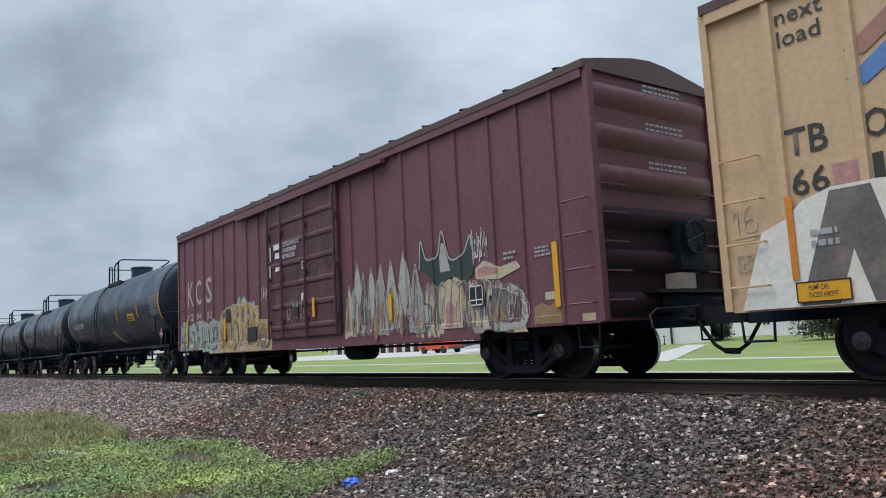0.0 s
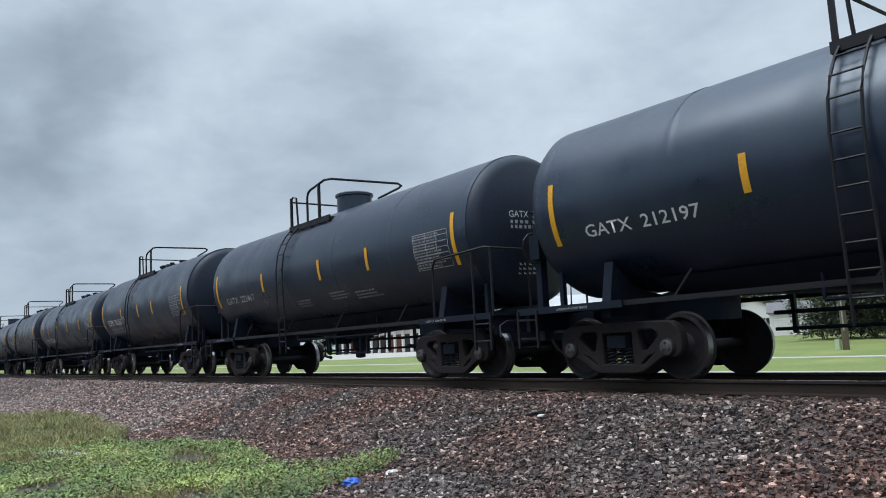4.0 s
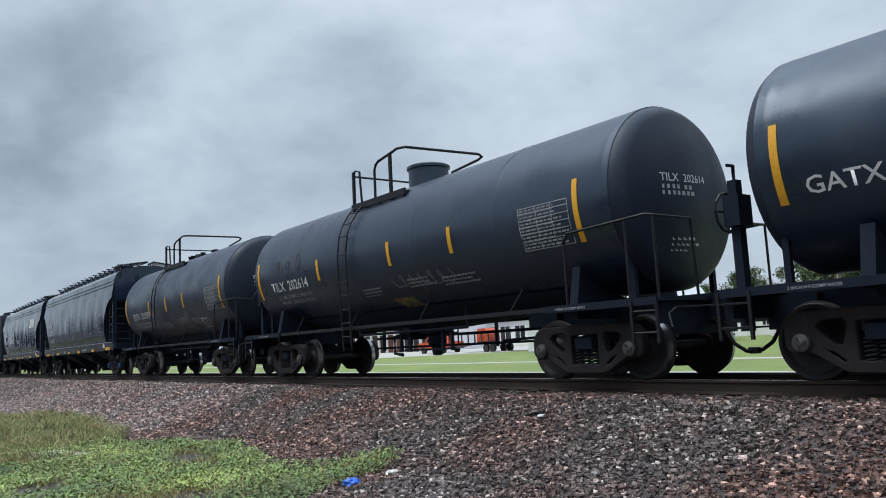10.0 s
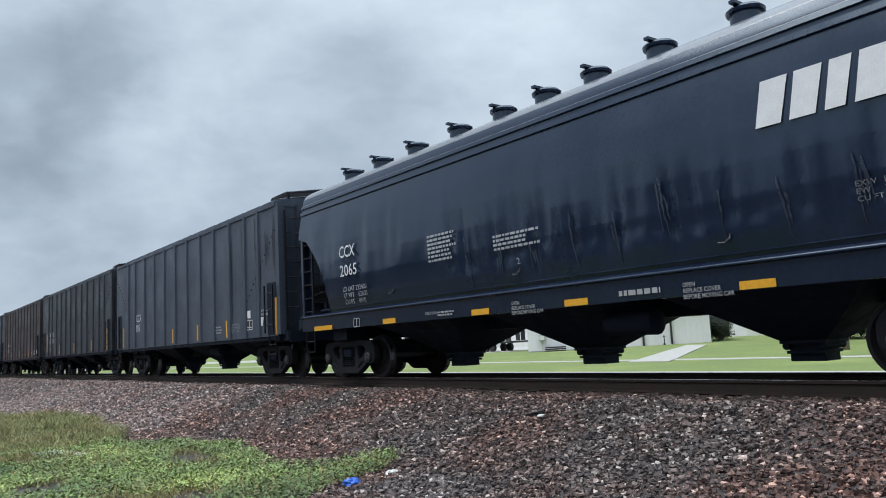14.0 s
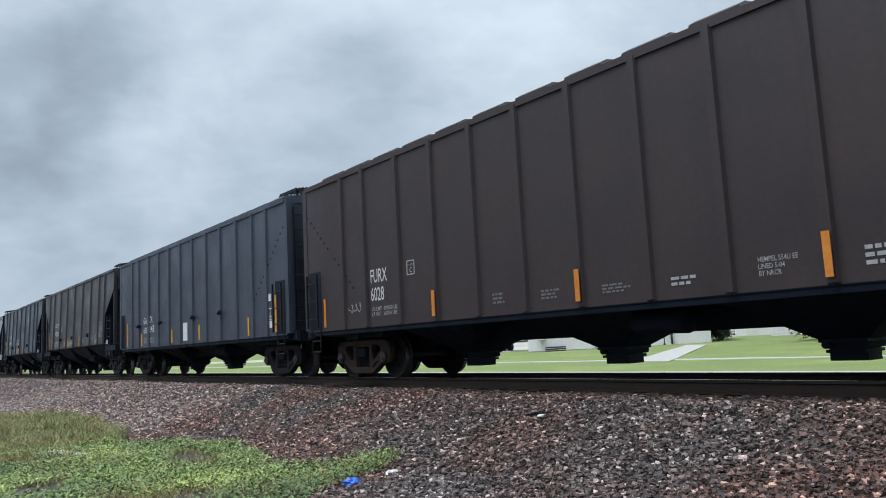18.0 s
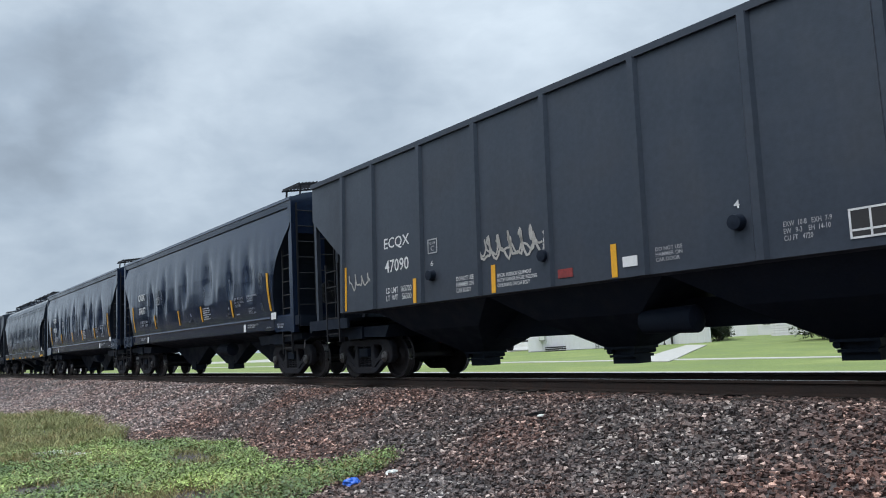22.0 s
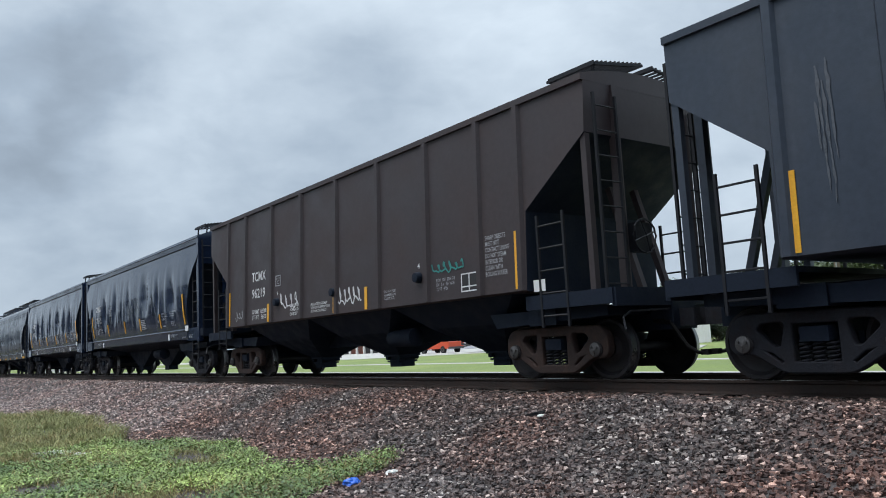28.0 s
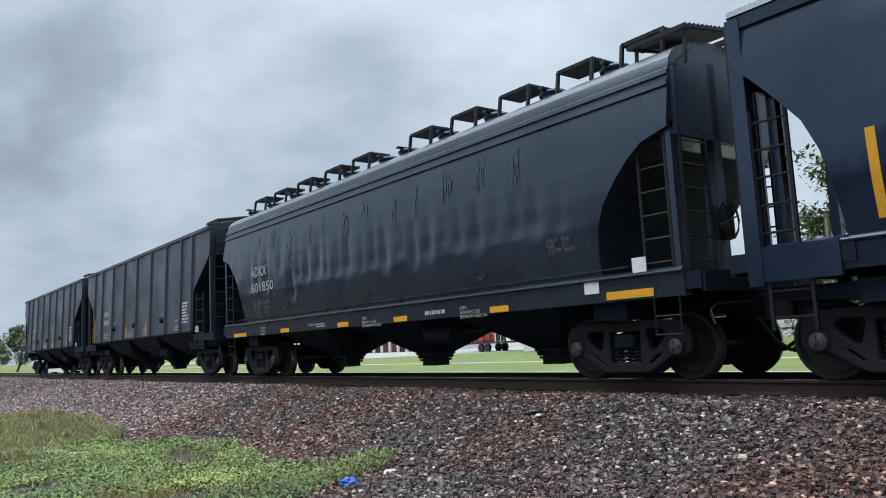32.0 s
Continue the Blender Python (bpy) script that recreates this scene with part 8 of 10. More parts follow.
blots(-4.4, -2.8, lambda x: ochre_top(x) + 0.24, MINT, 78, 3, "mint green overspray", 0.0020, (0.12, 0.26), 1.55)
fat_letters(-8.8, -5.7, 0.95, mint_top, 5, 21, ((SHADOW_GREY, 1.55, 0.07, -0.05), (SILVER, 1.4, 0, 0), (MINT, 0.95, 0, 0)), 0.15, "mint green letters with pale outlines", 0.0085)
fat_letters(-5.4, -2.0, 0.92, ochre_top, 5, 23, ((SHADOW_GREY, 1.6, 0.08, -0.05), (CREAM, 1.4, 0, 0), (OCHRE, 1.0, 0, 0)), 0.19, "ochre letters with cream outlines", 0.0090)
drips(-8.9, -2.0, 1.2, SHADOW_GREY, 61, 46, 0.0142)
drips(-5.4, -2.0, 1.3, BROWN, 62, 30, 0.0146)
strokes(-8.95, -5.6, mint_top, SILVER, 79, 9, "pale graffiti outlines", 0.026, 0.0125)
strokes(-5.5, -1.95, ochre_top, CREAM, 80, 8, "cream graffiti outlines", 0.026, 0.0130)
edge = Shape()
paint_line(edge, [(x, ochre_top(x)) for x in np.linspace(-5.55, -2.68, 22)], 0.035, 0.0135)
paint_line(edge, [(x, mint_top(x)) for x in np.linspace(-8.95, -5.6, 26)], 0.022, 0.0135)
put("graffiti", edge.mesh("graffiti", SILVER, smooth=0), maroon_car, "pale line along the graffiti's upper edge")
panel_part(maroon_car, -3.40, -2.80, 0.98, 1.36, lambda z: 1.540, BLACKP, "patch", "black painted patch")
panel_part(maroon_car, -4.92, -4.60, 1.60, 1.94, lambda z: 1.540, BLACKP, "patch", "black painted patch")

def blade(x0, x1, tip, top, z0, mat, out):
    """One tall pointed letter stroke with a pale edge."""
    high = lambda x: z0 + 0.05 + (top - z0) * max(0.0, 1 - (abs(x - tip) / ((tip - x0) if x < tip else (x1 - tip))) ** 1.0) ** 0.62
    paint_patch(x0, x1, lambda x: z0 + 0.07 * noise.noise((x * 4, z0, 2)), high, mat, "pointed graffiti letter stroke", out)
    rim = Shape()
    paint_line(rim, [(x, high(x)) for x in np.linspace(x0 + 0.01, x1 - 0.01, 15)], 0.028, out + 0.002)
    put("graffiti", rim.mesh("graffiti", SILVER, smooth=0), maroon_car, "pale outline of a letter stroke")


def disc(x, z, r, mat, label, out, squash=1.0):
    """A round sprayed spot."""
    reach = lambda q: squash * math.sqrt(max(r * r - (q - x) ** 2, 0.0))
    paint_patch(x - r, x + r, lambda q: z - reach(q), lambda q: z + reach(q), mat, label, out)


rear_top = bumpy(((4.55, 1.70), (5.2, 1.90), (6.2, 1.85), (6.5, 1.85), (7.2, 1.60), (7.5, 1.35), (7.7, 0.9)), 0.06, 6.0)
blots(4.5, 7.6, rear_top, MIXED, 105, 17, "silver and brown sprayed ground", 0.0030, (0.16, 0.34), 0.80)
blots(1.9, 4.75, lambda x: 1.55, MIXED, 106, 12, "silver and brown sprayed ground", 0.0030, (0.10, 0.22), 0.88)
for k, (x0, x1, tip, top, mat) in enumerate(((1.86, 2.32, 2.05, 1.95, CREAM), (2.16, 2.68, 2.43, 2.42, SILVER), (2.50, 2.80, 2.66, 2.20, SHADOW_GREY), (2.78, 3.24, 2.98, 2.22, SILVER), (3.06, 3.60, 3.36, 2.28, MIXED),
                                             (3.48, 3.98, 3.74, 2.32, SILVER), (3.60, 3.92, 3.72, 1.9, OCHRE), (3.92, 4.46, 4.21, 2.46, SILVER), (4.32, 4.84, 4.59, 2.16, MIXED))):
    blade(x0, x1, tip, top, 0.90 + 0.11 * (k * 5 % 4), mat, 0.005 + 0.0012 * k)
strokes(1.9, 4.75, lambda x: 1.9 + 0.3 * noise.noise((x * 3, 2, 1)), SHADOW_GREY, 90, 10, "grey shading between the strokes", 0.035, 0.0165, spiky=True)
strokes(1.9, 4.75, lambda x: 1.75 + 0.3 * noise.noise((x * 3, 6, 1)), SILVER, 91, 8, "pale spiked graffiti outlines", 0.022, 0.0170, spiky=True)
CROWN_X = (4.72, 4.79, 4.92, 5.10, 5.32, 5.46, 5.64, 5.91, 6.10, 6.28, 6.34)
CROWN_Z = (2.06, 2.58, 2.26, 2.20, 2.28, 2.68, 2.18, 2.14, 2.24, 2.48, 1.96)
crown = lambda x: float(np.interp(x, CROWN_X, CROWN_Z))
paint_patch(4.74, 6.32, lambda x: float(np.interp(x, (4.74, 4.95, 5.26, 5.74, 6.13, 6.32), (2.05, 1.95, 1.68, 1.84, 1.68, 1.86))), crown, DARKGREEN, "dark green spiked graffiti crown", 0.0125)
paint_patch(5.36, 5.66, lambda x: 1.94, lambda x: 1.96 + 0.62 * max(0.0, 1 - abs(x - 5.47) / 0.19), SILVER, "white spike in the crown", 0.0140)
blots(1.9, 4.7, lambda x: 1.6, BROWN, 98, 8, "tan brown graffiti shading", 0.0172, (0.06, 0.14))
blots(4.6, 7.6, rear_top, CREAM, 96, 14, "cream graffiti patches", 0.0052, (0.10, 0.24))
blots(4.6, 7.6, rear_top, MAROON, 97, 9, "maroon gaps in the sprayed ground", 0.0064, (0.06, 0.18))
blots(4.6, 7.6, rear_top, SHADOW_GREY, 95, 8, "grey graffiti shading", 0.0072, (0.06, 0.18))
disc(4.82, 1.16, 0.27, SHADOW_GREY, "grey round letter bowl", 0.008)
disc(4.84, 1.22, 0.17, SILVER, "silver spot in a letter bowl", 0.010)
paint_patch(5.24, 5.98, lambda x: 0.92, lambda x: 1.80 - 0.5 * abs(x - 5.6), CREAM, "cream graffiti letter", 0.009)
paint_patch(5.46, 5.74, lambda x: 0.95, lambda x: 1.42 - 0.9 * abs(x - 5.6), PINK, "pink stroke inside a letter", 0.0105)
paint_patch(6.36, 7.48, lambda x: float(np.interp(x, (6.36, 6.95, 7.48), (1.72, 1.66, 1.80))), lambda x: float(np.interp(x, (6.36, 6.6, 7.0, 7.4, 7.48), (1.9, 2.02, 1.86, 1.92, 1.82))), CREAM, "cream and pink graffiti arm", 0.009)
paint_patch(6.42, 6.95, lambda x: 1.76, lambda x: 1.92 - 0.2 * abs(x - 6.6), PINK, "pink shading on a graffiti arm", 0.0105)
disc(6.90, 1.16, 0.30, SHADOW_GREY, "dark arch of a graffiti letter", 0.009, 1.2)
disc(6.90, 1.06, 0.16, BROWN, "brown inside of a graffiti arch", 0.0105, 1.2)
sickle = Shape()
paint_line(sickle, [(7.16, 1.52), (7.46, 1.38), (7.60, 1.12), (7.48, 0.92), (7.10, 0.88), (6.80, 0.90)], 0.17, 0.0120, across=3)
put("graffiti", sickle.mesh("graffiti", SILVER, smooth=0), maroon_car, "wide pale curved graffiti stroke")
paint_patch(7.74, 8.34, lambda x: 0.88, lambda x: 1.2 + 0.2 * noise.noise((x * 3.3, 5, 0)), BROWN, "pinkish tan paint ghost", 0.003)
paint_patch(8.0, 8.2, lambda x: 1.24, lambda x: 1.36, CREAM, "cream paint spot", 0.004)
paint_patch(8.75, 9.0, lambda x: 0.88, lambda x: 0.99, CREAM, "cream paint spot", 0.004)
drips(2.0, 7.6, 1.15, SHADOW_GREY, 63, 40, 0.0150)
strokes(4.6, 7.5, rear_top, SHADOW_GREY, 92, 9, "grey graffiti shading lines", 0.035, 0.0145)
strokes(4.6, 7.5, rear_top, SILVER, 88, 9, "pale graffiti outlines", 0.026, 0.0150)
edge = Shape()
paint_line(edge, [(x, crown(x)) for x in CROWN_X], 0.045, 0.0160)
put("graffiti", edge.mesh("graffiti", SILVER, smooth=0), maroon_car, "pale line along the spiked crown")
tag(maroon_car, 6.24, 6.70, 2.05, 2.54, painted_skin, WHITE, 46, 14, 0.022)
bars_part(maroon_car, 7.11, 1.96, 0.30, 0.16, 2, lambda z: 1.512, GREYW, 93)
bars_part(maroon_car, 7.84, 1.92, 0.34, 0.18, 3, lambda z: 1.512, GREYW, 94)
tag(maroon_car, -2.52, -2.07, 1.99, 2.36, painted_skin, WHITE, 47, 6, 0.024)
DOORSKIN = lambda x, z: 1.606
tag(maroon_car, -0.80, 0.10, 1.38, 1.86, DOORSKIN, SILVER, 48, 14, 0.02, "grey sprayed tag")
tag(maroon_car, -1.40, -1.15, 1.75, 2.05, DOORSKIN, SILVER, 49, 4, 0.008, "grey sprayed tag")
tag(maroon_car, 0.3, 1.2, 2.35, 2.6, DOORSKIN, SHADOW_GREY, 50, 6, 0.016, "faint sprayed tag")
panel_part(maroon_car, -0.42, -0.18, 1.50, 1.70, lambda z: 1.612, BLACKP, "patch", "black painted patch")
panel_part(maroon_car, 6.20, 6.57, 1.27, 1.61, lambda z: 1.5385, BLACKP, "patch", "black painted patch")
lube_frame(maroon_car, 6.20, 6.57, 1.27, 1.61, lambda z: 1.540)
for x, z0, z1 in ((8.3, 1.12, 2.10), (-8.25, 1.0, 1.85), (-5.03, 1.1, 1.72), (-1.96, 1.10, 1.64), (3.71, 1.18, 1.68)):
    panel_part(maroon_car, x - 0.055, x + 0.055, z0, z1, lambda z: 1.541, YELLOW, "reflector")
panel_part(maroon_car, 0.58, 0.69, 1.42, 1.86, lambda z: 1.63, YELLOW, "reflector")
for k in range(3):
    b = Shape()
    y = -0.31
    rnd = random.Random(k)
    while y < 0.6:
        w = rnd.uniform(0.05, 0.12)
        for z in (4.36 - 0.61 * k, 4.44 - 0.61 * k):
            b.add([(9.205, y, z), (9.205, y + w, z), (9.205, y + w, z + 0.035), (9.205, y, z + 0.035)], [(0, 1, 2, 3)])
        y += w + 0.03
    ob = put("end_stencil", b.mesh("end_stencil", GREYW, smooth=0), maroon_car)
    ob["kind"] = "stuff"

DARKTEXT = material("dark_green_lettering", (0.035, 0.04, 0.035), 0.6, vary=0.25, scale=4, fine=30, bump=0)
text_box(yellow_car, "next\nload", -8.21, -7.66, 3.82, 4.24, BX, DARKTEXT)
text_box(yellow_car, "TB", -8.24, -7.76, 2.55, 2.86, BX, DARKTEXT)
text_box(yellow_car, "OX", -7.38, -6.85, 2.55, 2.86, BX, DARKTEXT)
text_box(yellow_car, "66", -8.21, -7.79, 2.09, 2.39, BX, DARKTEXT)
text_box(yellow_car, "1", -7.33, -7.22, 2.10, 2.39, BX, DARKTEXT)
whitewash = material("white_spray_fill", (0.74, 0.72, 0.68), 0.6, vary=0.15, scale=2, fine=16, bump=0, tint=(0.5, 0.42, 0.3), tint_amount=0.5)
blot = Shape()
outline = [(-8.94, 0.86), (-6.2, 0.86), (-6.2, 2.05), (-7.35, 2.12), (-7.78, 2.12), (-8.11, 2.02), (-8.3, 1.85), (-8.61, 1.74)]
blot.add([(-7.5, -1.553, 1.3)] + [(x, -1.553, z) for x, z in outline], [(0, j, j % 8 + 1) for j in range(1, 9)])
put("graffiti", blot.mesh("graffiti", whitewash, smooth=0), yellow_car, "white sprayed graffiti ground")
big_a = Shape()
for pts in ([(-8.22, 0.87), (-7.80, 0.87), (-7.60, 1.44), (-7.58, 2.08), (-7.79, 2.08)], [(-7.58, 2.08), (-7.36, 2.08), (-7.05, 0.87), (-7.44, 0.87), (-7.60, 1.44)], [(-6.6, 1.0), (-6.3, 1.0), (-6.3, 2.0), (-6.6, 2.0)]):
    big_a.add([(x, -1.557, z) for x, z in pts], [tuple(range(len(pts)))])
put("graffiti", big_a.mesh("graffiti", SHADOW_GREY, smooth=0), yellow_car, "grey sprayed letter shapes")
bars_part(yellow_car, -8.04, 1.50, 0.32, 0.24, 2, lambda z: 1.557, GREYW, 95)
panel_part(yellow_car, -7.74, -7.44, 2.13, 2.36, lambda z: 1.512, PINK, "mark", "faded pink paint stain")
panel_part(yellow_car, -8.26, -7.66, 0.90, 1.13, lambda z: 1.562, YELLOW, "notice_plate", "yellow notice with a black edge")
frame_part(yellow_car, -8.26, -7.66, 0.90, 1.13, lambda z: 1.566, BLACKP, "notice_edge", 0.014)
text_box(yellow_car, "HUMP CAR\nEXCESS HEIGHT", -8.12, -7.80, 0.95, 1.09, lambda z: 1.566, BLACKP)
spray(yellow_car, BX, CREAM, 0.026, ((-8.76, 1.86, 0.08, 0.08, 0, 360), (-8.70, 1.95, 0.14, 0.16, 100, 200), (-8.88, 1.42, 0.10, 0.10, 20, 330)),
      (((-9.0, 1.96), (-8.93, 2.08), (-8.93, 1.78)), ((-9.03, 1.72), (-8.66, 1.74)), ((-8.95, 1.68), (-8.72, 1.69)), ((-8.98, 1.30), (-8.78, 1.52)), ((-8.80, 1.28), (-8.96, 1.50))), "white sprayed number and tag")
swoosh = Shape()
for k, (a, mat) in enumerate(((0.0, 0), (0.32, 1))):
    swoosh.add([(x, -1.512, z) for x, z in ((-7.5, 3.55 - a), (-6.9, 3.95 - a), (-6.2, 4.3 - a), (-6.2, 4.0 - a), (-6.9, 3.7 - a), (-7.3, 3.45 - a))], [(0, 1, 2, 3, 4, 5)], mat)
put("emblem", swoosh.mesh("emblem", material("faded_red_emblem", (0.36, 0.18, 0.15), 0.6, vary=0.2, bump=0), BLUEP, smooth=0), yellow_car, "faded red and blue sweep emblem")
for x, z0, z1 in ((-8.25, 1.16, 2.1), (-4.5, 1.1, 1.7), (4.5, 1.1, 1.7), (8.3, 1.1, 2.0)):
    panel_part(yellow_car, x - 0.04, x + 0.04, z0, z1, lambda z: 1.558, orange, "reflector")


# ---------------------------------------------------------------- grass and weeds on the near verge
GRASS = material("verge_grass", (0.225, 0.245, 0.095), 0.75, vary=0.3, scale=0.7, fine=5, bump=0, tint=(0.32, 0.275, 0.135), tint_amount=0.8, rand=0.35)
WEED = material("broad_leaf_weed", (0.125, 0.195, 0.062), 0.6, vary=0.35, scale=0.5, fine=3, bump=0, tint=(0.245, 0.315, 0.095), tint_amount=0.95, rand=0.6)
STRAW = material("dry_grass", (0.34, 0.26, 0.125), 0.85, vary=0.25, scale=2.0, fine=10, bump=0, tint=(0.26, 0.21, 0.10), tint_amount=0.5, rand=0.4)


def tufts(name, mat, count, seed, area, keep, height, width, lean=0.5, leafy=False):
    """Blades of grass, or small round leaves on short stalks, one island each."""
    rng = np.random.default_rng(seed)
    (x0, x1), (y0, y1) = area
    x, y = rng.uniform(x0, x1, count), rng.uniform(y0, y1, count)
    ok = np.array([keep(a, b) for a, b in zip(x, y)])
    x, y = x[ok], y[ok]
    n = len(x)
    z = np.interp(y, GROUND_Y, GROUND_Z) + np.array([0.03 * noise.noise((a * 0.35, b * 0.35, 3.0)) for a, b in zip(x, y)])
    h = rng.uniform(height[0], height[1], n) * np.array([0.65 + 0.7 * max(0.0, 0.5 + noise.noise((a * 0.8, b * 0.8, 9.0))) for a, b in zip(x, y)])
    w = rng.uniform(width[0], width[1], n)
    a = rng.uniform(0, 6.283, n)
    ax, ay = np.cos(a), np.sin(a)
    bx, by = rng.normal(0, lean, n) * h, rng.normal(0, lean, n) * h
    o = np.stack([x, y, z], 1)
    if leafy:
        c = o + np.stack([bx, by, h], 1)
        u = np.stack([ax, ay, rng.normal(0, 0.45, n)], 1) * w[:, None]
        v = np.stack([-ay, ax, rng.normal(0, 0.45, n)], 1) * w[:, None] * 0.75
        pts = np.stack([c - u, c - 0.35 * u + v, c + 0.6 * u + 0.8 * v, c + 1.1 * u, c + 0.6 * u - 0.8 * v, c - 0.35 * u - v], 1)
        faces = np.array([(0, 1, 5), (1, 2, 5), (2, 4, 5), (2, 3, 4)])
        k = 6
    else:
        s = np.stack([ax * w, ay * w, np.zeros(n)], 1)
        m = o + np.stack([bx * 0.35, by * 0.35, h * 0.6], 1)
        t = o + np.stack([bx, by, h], 1)
        pts = np.stack([o - s, o + s, m + 0.6 * s, m - 0.6 * s, t], 1)
        faces = np.array([(0, 1, 2), (0, 2, 3), (3, 2, 4)])
        k = 5
    me = bpy.data.meshes.new(name)
    me.vertices.add(n * k)
    me.vertices.foreach_set("co", pts.ravel())
    f = (faces[None] + k * np.arange(n)[:, None, None]).reshape(-1)
    me.loops.add(len(f))
    me.loops.foreach_set("vertex_index", f.astype(np.int32))
    me.polygons.add(len(f) // 3)
    me.polygons.foreach_set("loop_start", np.arange(0, len(f), 3, dtype=np.int32))
    me.materials.append(mat)
    me.update(calc_edges=True)
    return me


def rough_edge(x, y, wobble=0.22):
    return grass_edge(x) - y + wobble * noise.noise((x * 1.1, y * 1.1, 4.0)) + 0.16 * noise.noise((x * 3.5, y * 3.5, 8.0))


def in_weeds(x, y):
    e = rough_edge(x, y)
    patch = noise.noise((x * 0.55 + 3, y * 0.55, 2.0)) + 0.5 * noise.noise((x * 1.8, y * 1.8, 6.0))
    return e > 0 and math.hypot(x + 8.22, y - 4.66) > 0.22 and x > -16.5 and (patch > -0.28 or e < 0.6)


def in_grass(x, y):
    e = rough_edge(x, y)
    return e > -0.05 and (x < -13.0 or noise.noise((x * 0.9, y * 0.9, 12.0)) > -0.12)


def in_straw(x, y):
    return rough_edge(x, y) > 0.15 and noise.noise((x * 0.6, y * 0.6, 21.0)) > 0.0


for name, mat, count, seed, area, keep, height, width, lean, leafy, label in (
        ("weeds", WEED, 150000, 41, ((-16.5, -7.0), (0.3, 6.4)), in_weeds, (0.015, 0.12), (0.007, 0.020), 0.7, True, "bright green low broad-leaved weeds"),
        ("verge_grass", GRASS, 42000, 42, ((-18, -7.2), (0.3, 6.2)), in_grass, (0.04, 0.15), (0.003, 0.006), 0.8, False, "yellow-green rough grass"),
        ("verge_grass", GRASS, 60000, 43, ((-45, -16), (0.3, 5.8)), in_grass, (0.05, 0.21), (0.005, 0.011), 0.9, False, "short soft yellow-green grass"),
        ("verge_grass", GRASS, 16000, 44, ((-130, -45), (0.0, 5.0)), in_grass, (0.1, 0.3), (0.02, 0.05), 0.6, False, "far yellow-green grass"),
        ("dry_grass", STRAW, 26000, 45, ((-30, -7.2), (0.3, 6.0)), in_straw, (0.04, 0.22), (0.003, 0.008), 0.8, False, "dry straw-coloured grass stems")):
    ob = put(name, tufts(name, mat, count, seed, area, keep, height, width, lean, leafy))
    tagged(ob, label, "grass", kind="stuff")

# what lies about on the verge
BLUE = material("blue_plastic", (0.02, 0.12, 0.55), 0.35, vary=0.2, scale=12, fine=60, bump=0.2)
RAG = material("white_plastic_scrap", (0.62, 0.63, 0.60), 0.6, vary=0.2, scale=12, fine=50, bump=0.3)


def crumpled(name, mat, size, at, seed, label, category):
    rnd = random.Random(seed)
    bm = bmesh.new()
    bmesh.ops.create_icosphere(bm, subdivisions=3, radius=1.0)
    for v in bm.verts:
        k = 1 + 0.45 * noise.noise(v.co * 1.7 + Vector((seed, 0, 0))) + 0.22 * noise.noise(v.co * 5 + Vector((0, seed, 0)))
        v.co = Vector((v.co.x * size[0] * k, v.co.y * size[1] * k, max(v.co.z, -0.35) * size[2] * k))
    me = bpy.data.meshes.new(name)
    bm.to_mesh(me)
    bm.free()
    me.materials.append(mat)
    ob = put(name, me, None, "", pose(at[0], at[1], at[2], 0, 0, rnd.uniform(0, 180)))
    tagged(ob, label, category)
    return ob


crumpled("plastic_cup", BLUE, (0.125, 0.08, 0.065), (-8.22, 4.66, -0.93), 3, "crumpled bright blue plastic cup on the gravel", "litter")
crumpled("plastic_scrap", RAG, (0.11, 0.06, 0.04), (-8.30, 5.30, -0.90), 5, "small white plastic scrap beside the weeds", "litter")
crumpled("rubber_scrap", HOSE, (0.22, 0.05, 0.035), (-7.76, 7.40, -0.35), 11, "dark torn rubber strip on the ballast", "litter")
crumpled("plastic_scrap", RAG, (0.07, 0.04, 0.025), (-7.66, 7.30, -0.37), 12, "small pale plastic scrap on the ballast", "litter")
crumpled("plastic_bag", RAG, (0.34, 0.22, 0.07), (-15.7, 2.8, -0.97), 7, "torn white plastic bag in the grass", "litter")
crumpled("plastic_bag", RAG, (0.26, 0.14, 0.06), (-14.9, 3.15, -0.97), 8, "torn white plastic bag in the grass", "litter")


# ---------------------------------------------------------------- what stands beyond the track
SIDING = material("white_metal_siding", (0.85, 0.83, 0.88), 0.5, vary=0.06, scale=0.6, fine=8, bump=0.02, tint=(0.78, 0.77, 0.82), tint_amount=0.4, streaks=0.06)
TRIMW = material("white_paint", (0.78, 0.78, 0.77), 0.5, vary=0.05, scale=1.0, fine=10, bump=0.03)
SHEETROOF = material("pale_sheet_roof", (0.55, 0.57, 0.58), 0.4, metal=0.3, vary=0.1, scale=0.6, fine=8)
SHINGLE = material("grey_shingle_roof", (0.17, 0.17, 0.18), 0.85, vary=0.2, scale=1.5, fine=18, bump=0.3)
CLAP = material("grey_clapboard", (0.30, 0.31, 0.33), 0.7, vary=0.12, scale=0.8, fine=10, bump=0.1)
GLASS = material("dark_window_glass", (0.02, 0.024, 0.028), 0.08, vary=0.1, bump=0, rough_vary=0.03)
TRUCK_RED = material("orange_red_paint", (0.55, 0.075, 0.03), 0.35, vary=0.08, scale=1.0, fine=10, bump=0.0)
RUBBER = material("black_rubber", (0.015, 0.015, 0.016), 0.8, vary=0.2)
POLE = material("weathered_pole", (0.11, 0.085, 0.065), 0.85, vary=0.25, scale=3, fine=30, bump=0.3)
PALEGREEN = material("pale_green_paint", (0.42, 0.50, 0.36), 0.5, vary=0.1)
RUSTDOOR = material("rust_red_door", (0.16, 0.055, 0.04), 0.6, vary=0.2)
